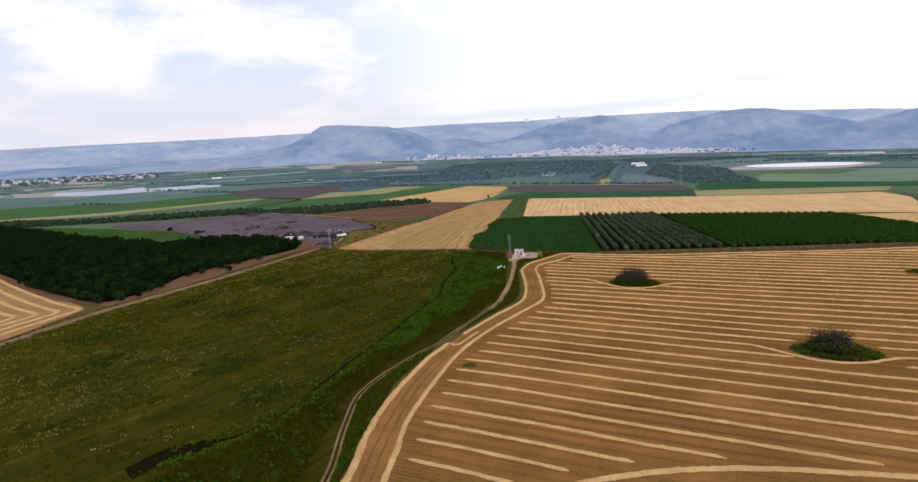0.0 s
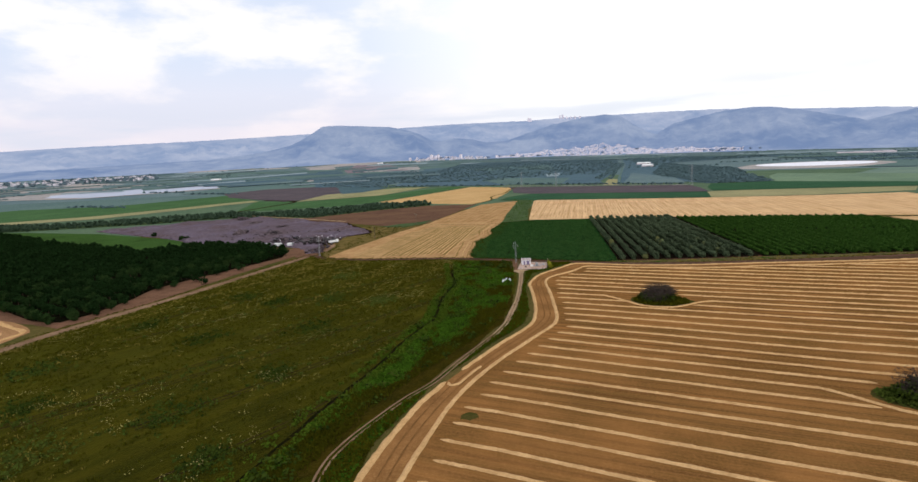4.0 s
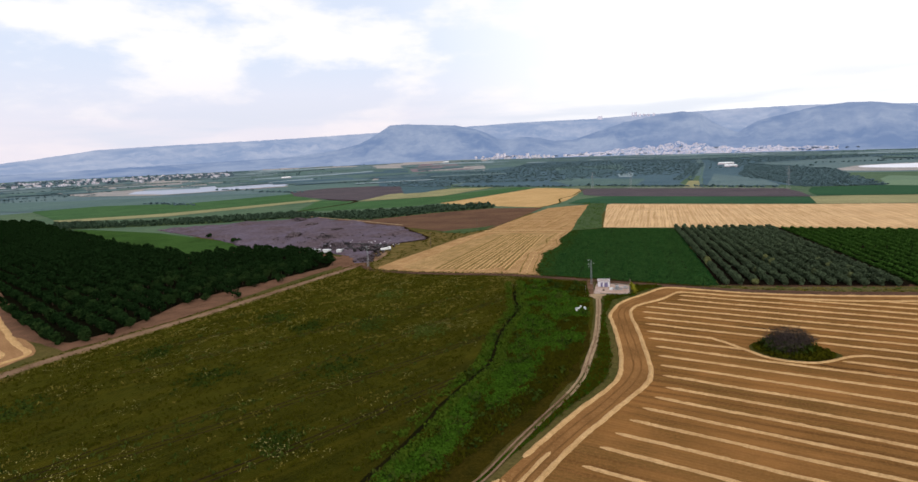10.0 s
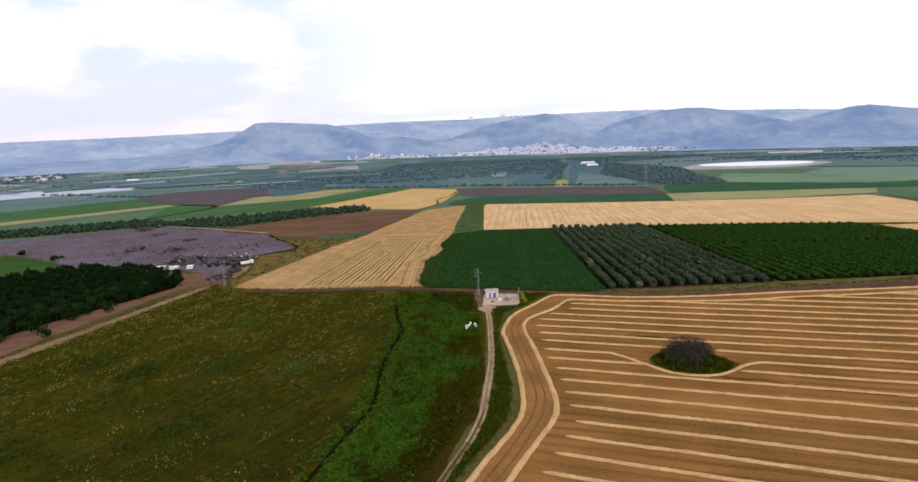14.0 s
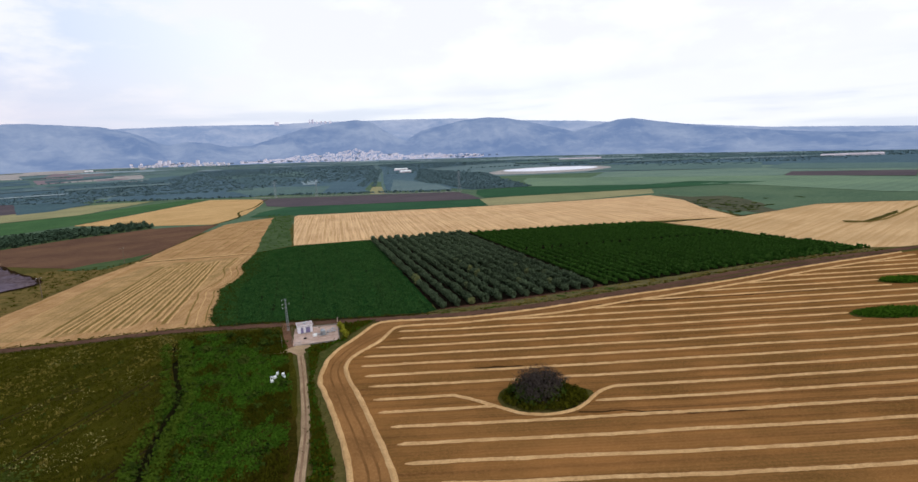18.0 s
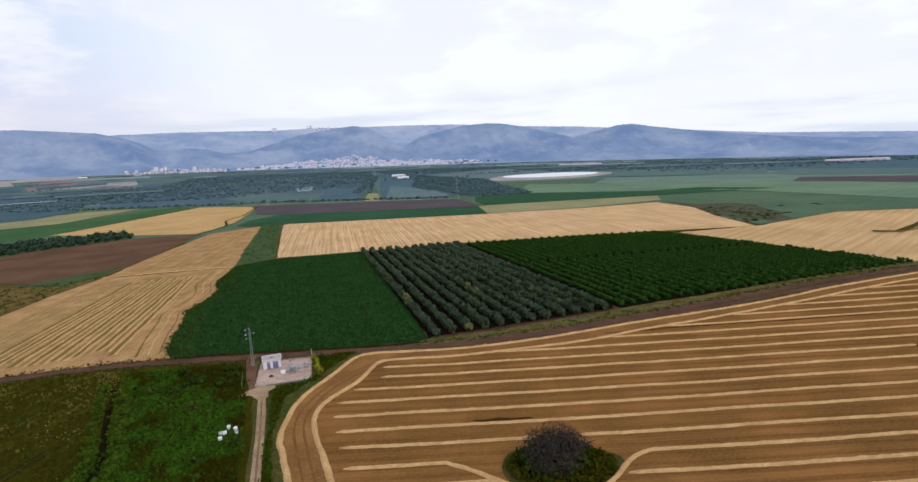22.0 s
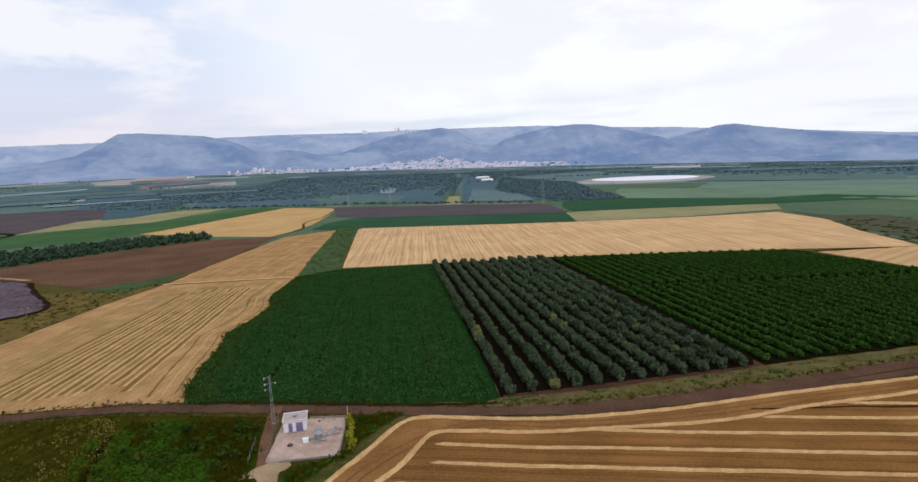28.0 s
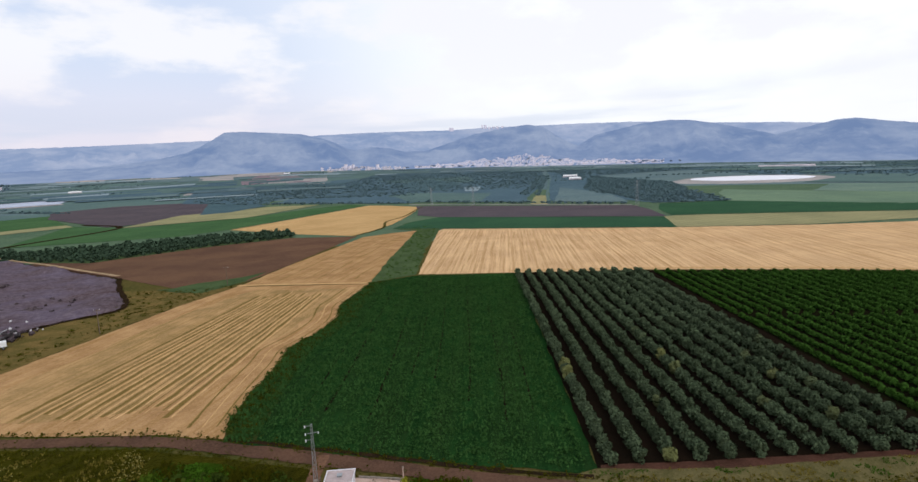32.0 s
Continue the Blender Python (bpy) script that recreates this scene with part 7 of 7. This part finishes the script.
    near_line = near_line + r.normal(0, 0.5, near_line.shape) + r.choice((-2.3, 2.3), (len(near_line), 1)) * [0.85, -0.5]
    stuff("track_weeds", grass, spots(r, near_line, 0.7, 1.5), M_SHRUB, "taller weeds along the meadow's wheel tracks", "weeds", 104)
    n = np.array([noise.fractal(((x * 0.47 + y * 0.88) / 38, (y * 0.47 - x * 0.88) / 5.5, 1), 1.0, 2.0, 3) for x, y in p])
    stuff("meadow_tufts", grass, spots(r, p[r.uniform(-0.9, 0.25, len(n)) < n + np.clip((p[:, 1] + 110) / 180, -0.6, 0.4)], 0.4, 0.95), M_TUFT_OLIVE, "dry olive green meadow tufts", "weeds", 94)
    stuff("meadow_dark_tufts", green, spots(r, p[n < -0.62], 0.6, 1.2), M_SHRUB, "darker green meadow tufts", "weeds", 95)
    for k, (x, y, s) in enumerate(((-104, -196, 5.0), (-128, -176, 3.5), (-76, -108, 4.0), (-146, -104, 3.0), (-84, -66, 4.0), (-62, -196, 3.0), (-108, -70, 3.0), (-84, -176, 4.5), (-112, -120, 3.5), (-70, -150, 3.0), (-60, -70, 3.0), (-95, -20, 3.5), (-128, -60, 4.0), (-150, -150, 4.0))):
        q = np.c_[r.normal(x, s, 150), r.normal(y, s * 1.2, 150)]
        stuff("weed_clump", green, spots(r, q, 0.7, 1.6), M_SHRUB, "dark green weed clump in the meadow", "weeds", 400 + k)
    p = sprinkle(r, meadow, 16000)
    along, across = p[:, 0] * 0.57 + p[:, 1] * 0.82, p[:, 1] * 0.57 - p[:, 0] * 0.82
    n = np.array([noise.fractal((a / 30, c / 8, 21), 1.0, 2.0, 4) for a, c in zip(along, across)])
    dry = np.clip((p[:, 1] + 110) / 150, 0, 0.6) + 0.75 * np.exp(-((p[:, 0] + 130) / 34) ** 2 - ((p[:, 1] + 205) / 26) ** 2)
    road = smooth_line(L_ROAD, 3.0)
    dry = dry + 0.7 * np.exp(-np.array([np.hypot(*(road - xy).T).min() for xy in p]) / 16)
    stuff("dry_meadow_grass", grass, spots(r, p[n + r.normal(0, 0.2, len(n)) > 0.68 - 1.0 * dry], 0.4, 1.0), M_TUFT_DRY, "patches of dry straw-coloured meadow grass", "weeds", 108)
    p = sprinkle(r, meadow, 7000)
    n = np.array([noise.fractal((x / 18 + 7, y / 18, 4), 1.0, 2.0, 4) for x, y in p])
    p = p[n + r.normal(0, 0.3, len(n)) > 0.5]
    dots = [tuft(220 + k, 7, 0.8, 0.1, 0.7) for k in range(3)]
    stuff("blossoms", dots, spots(r, p, 0.7, 1.6, 1.0, 1.3), M_FLOWER, "pale yellowish blossoms over the meadow", "flowers", 96)
    side = np.repeat(sides(ditch), 5, axis=0)
    off = r.uniform(1.9, 3.4, (len(side), 1)) * r.choice((-1, 1), (len(side), 1), p=(0.75, 0.25))
    p = np.repeat(ditch, 5, axis=0) + side * off
    p = p[r.uniform(0, 1, len(p)) < np.interp(p[:, 1], (-160, -110), (0.3, 1.0))]
    stuff("ditch_weeds", big, spots(r, p, 0.45, 1.0), M_TUFT_GREEN, "dense green weeds along the ditch", "weeds", 97)
    edge = []
    for line, wdt, per in ((EW_ROAD[:15], 3.3, 5), (L_ROAD, 3.6, 4)):
        c = smooth_line(line, 1.6)
        for s in (-1, 1):
            edge.append(np.repeat(c + sides(c) * s * wdt, per, axis=0)[r.uniform(0, 1, len(c) * per) < 2] + r.normal(0, 1.0, (len(c) * per, 2)))
    edge = [e[~((e[:, 0] > 20) & (e[:, 1] < 9 - 0.02 * e[:, 0]) & (e[:, 1] < np.interp(e[:, 0], (20, 54, 82, 113, 160, 190, 230, 285), (6, -2, -4.4, -3.6, 0, 3.2, 6, 4.5)) + 1.5))] for e in edge]
    stuff("road_weeds", green, spots(r, np.concatenate(edge), 0.3, 1.0), M_TUFT_OLIVE, "weeds along the dirt roads", "weeds", 98)
    bank = [(-30, 23), (-33, 34), (-33.6, 49), (-33.6, 70), (-35.4, 85), (-30.6, 99), (-26.6, 122), (-30, 141), (-27.6, 159), (-24, 186), (-17, 186), (-21, 155), (-21, 118), (-25, 96), (-28, 82), (-26, 46), (-24, 22)]
    stuff("bank_weeds", big, spots(r, sprinkle(r, bank, 800), 0.35, 0.8), M_SHRUB, "tall weeds on the crop bank", "weeds", 99)
    stuff("bank_grass", grass, spots(r, sprinkle(r, bank, 1800), 0.6, 1.6), M_TUFT_CROP, "rough green grass on the crop bank", "weeds", 85)
    strip = [(-23, 190), (-24, 242), (-21, 330), (-19, 408), (-30, 440), (-4, 440), (0, 405), (-4, 300), (-4, 206)]
    stuff("strip_weeds", big, spots(r, sprinkle(r, strip, 220), 0.3, 0.7), M_TUFT_GREEN, "dull weeds between the stubble fields", "weeds", 102)
    margin = [(-97, 194), (-109, 153), (-120, 93), (-126, 62), (-130, 38), (-140, 56), (-138, 80), (-135, 110), (-140, 150), (-148, 188), (-122, 186)]
    stuff("margin_weeds", big, spots(r, sprinkle(r, margin, 350), 0.25, 0.7), M_TUFT_OLIVE, "rough weeds beside the spoil pit", "weeds", 103)
    left_edge = smooth_line([(-31, 26), (-33.4, 40), (-33.6, 70), (-35, 85), (-30.6, 99), (-26.8, 122), (-29.8, 141), (-27.4, 159), (-24, 186)], 1.2)
    p = np.repeat(left_edge, 3, axis=0) + r.normal(0, 0.7, (len(left_edge) * 3, 2))
    inner_edge = np.repeat(left_edge + [3.4, 0], 5, axis=0) + r.normal(0, 1.3, (len(left_edge) * 5, 2))
    stuff("bank_dry_grass", grass, spots(r, inner_edge, 0.6, 1.4), M_TUFT_OLIVE, "yellowish dry grass along the top of the bank", "weeds", 109)
    stuff("bank_shrubs", big, spots(r, p, 0.3, 0.8), M_SHRUB, "dark shrubs at the foot of the bank", "shrubs", 100)
    crop = [(-27, 22), (-28, 70), (-26, 116), (-25, 155), (-20, 188), (-2, 199), (50, 194), (49, 100), (47.5, 7.5), (27, 10), (0, 15.5), (-14, 20)]
    xs = np.arange(-28, 51, 1.15)
    q = np.concatenate([np.c_[np.full(170, x), np.arange(170) * 1.08 + 8] for x in xs]) + r.normal(0, 0.2, (170 * len(xs), 2))
    q = q[inside(crop, q[:, 0], q[:, 1])]
    leaf = [tuft(230 + k, 7, 0.34, 0.17, 0.55) for k in range(5)] + [blades(236 + k, 6, 0.3, 0.16, 0.6) for k in range(2)]
    thick = np.array([noise.fractal((x / 7, y / 12, 5), 1.0, 2.0, 3) for x, y in q])
    q = q[thick + r.normal(0, 0.3, len(q)) > -0.55]
    stuff("crop_rows", leaf, spots(r, q, 0.5, 1.5), M_TUFT_CROP, "dark green crop plants in rows", "crop", 101)
    p = sprinkle(r, crop, 2600)
    clumps = np.array([noise.fractal((x / 11, y / 11, 8), 1.0, 2.0, 3) for x, y in p])
    stuff("crop_clumps", big, spots(r, p[clumps + r.normal(0, 0.25, len(p)) > -0.1], 0.3, 0.75), M_TUFT_CROP, "taller uneven clumps in the dark green crop", "crop", 107)
    hedge = thing("hedge", 12.9, -3.5, 0, 3, "yellow-green flowering hedge beside the pump yard", "hedge")
    for k in range(7):
        V, F = crown(240 + k, 1.0, 1.9, 0.0, 8, 150, 0.2)
        clump = mesh_part("clump", quads_mesh("clump", V, F), M_YELLOW, hedge)
        clump.matrix_basis = pose(0.3 * math.sin(k * 2), -7.5 + 2.3 * k, 0, 0, 0, k * 50)
    shrub = [(-20, -3, 1.5), (-24, 6, 1.2), (-13, -8, 1.3), (-30, -5, 1.0), (-12, 3, 1.2), (-18, -22, 1.4)]
    for k, (x, y, s) in enumerate(shrub):
        root = thing("shrub", x, y, 0, k * 40, "rounded dark green shrub among weeds", "shrub", "meadow shrubs")
        V, F = crown(260 + k, 1.4 * s, 2.0 * s, 0.0, 9, 200, 0.24)
        mesh_part("foliage", quads_mesh("foliage", V, F), M_SHRUB, root)
        part("stem", rods(((0, 0, -0.1), (0, 0, 0.8), 0.06)), M_BARK, root)
    for k, (x, y) in enumerate(((-300, 140), (-353, 173), (-293, 136))):
        root = thing("shrub", x, y, 0, k * 40, "dark shrub at the rim of the spoil pit", "shrub", "pit shrubs")
        V, F = crown(280 + k, 3.0, 4.0, 0.0, 9, 160, 0.5)
        mesh_part("foliage", quads_mesh("foliage", V, F), M_GROVE, root)
        part("stem", rods(((0, 0, -0.1), (0, 0, 1.4), 0.12)), M_BARK, root)


build_weeds()
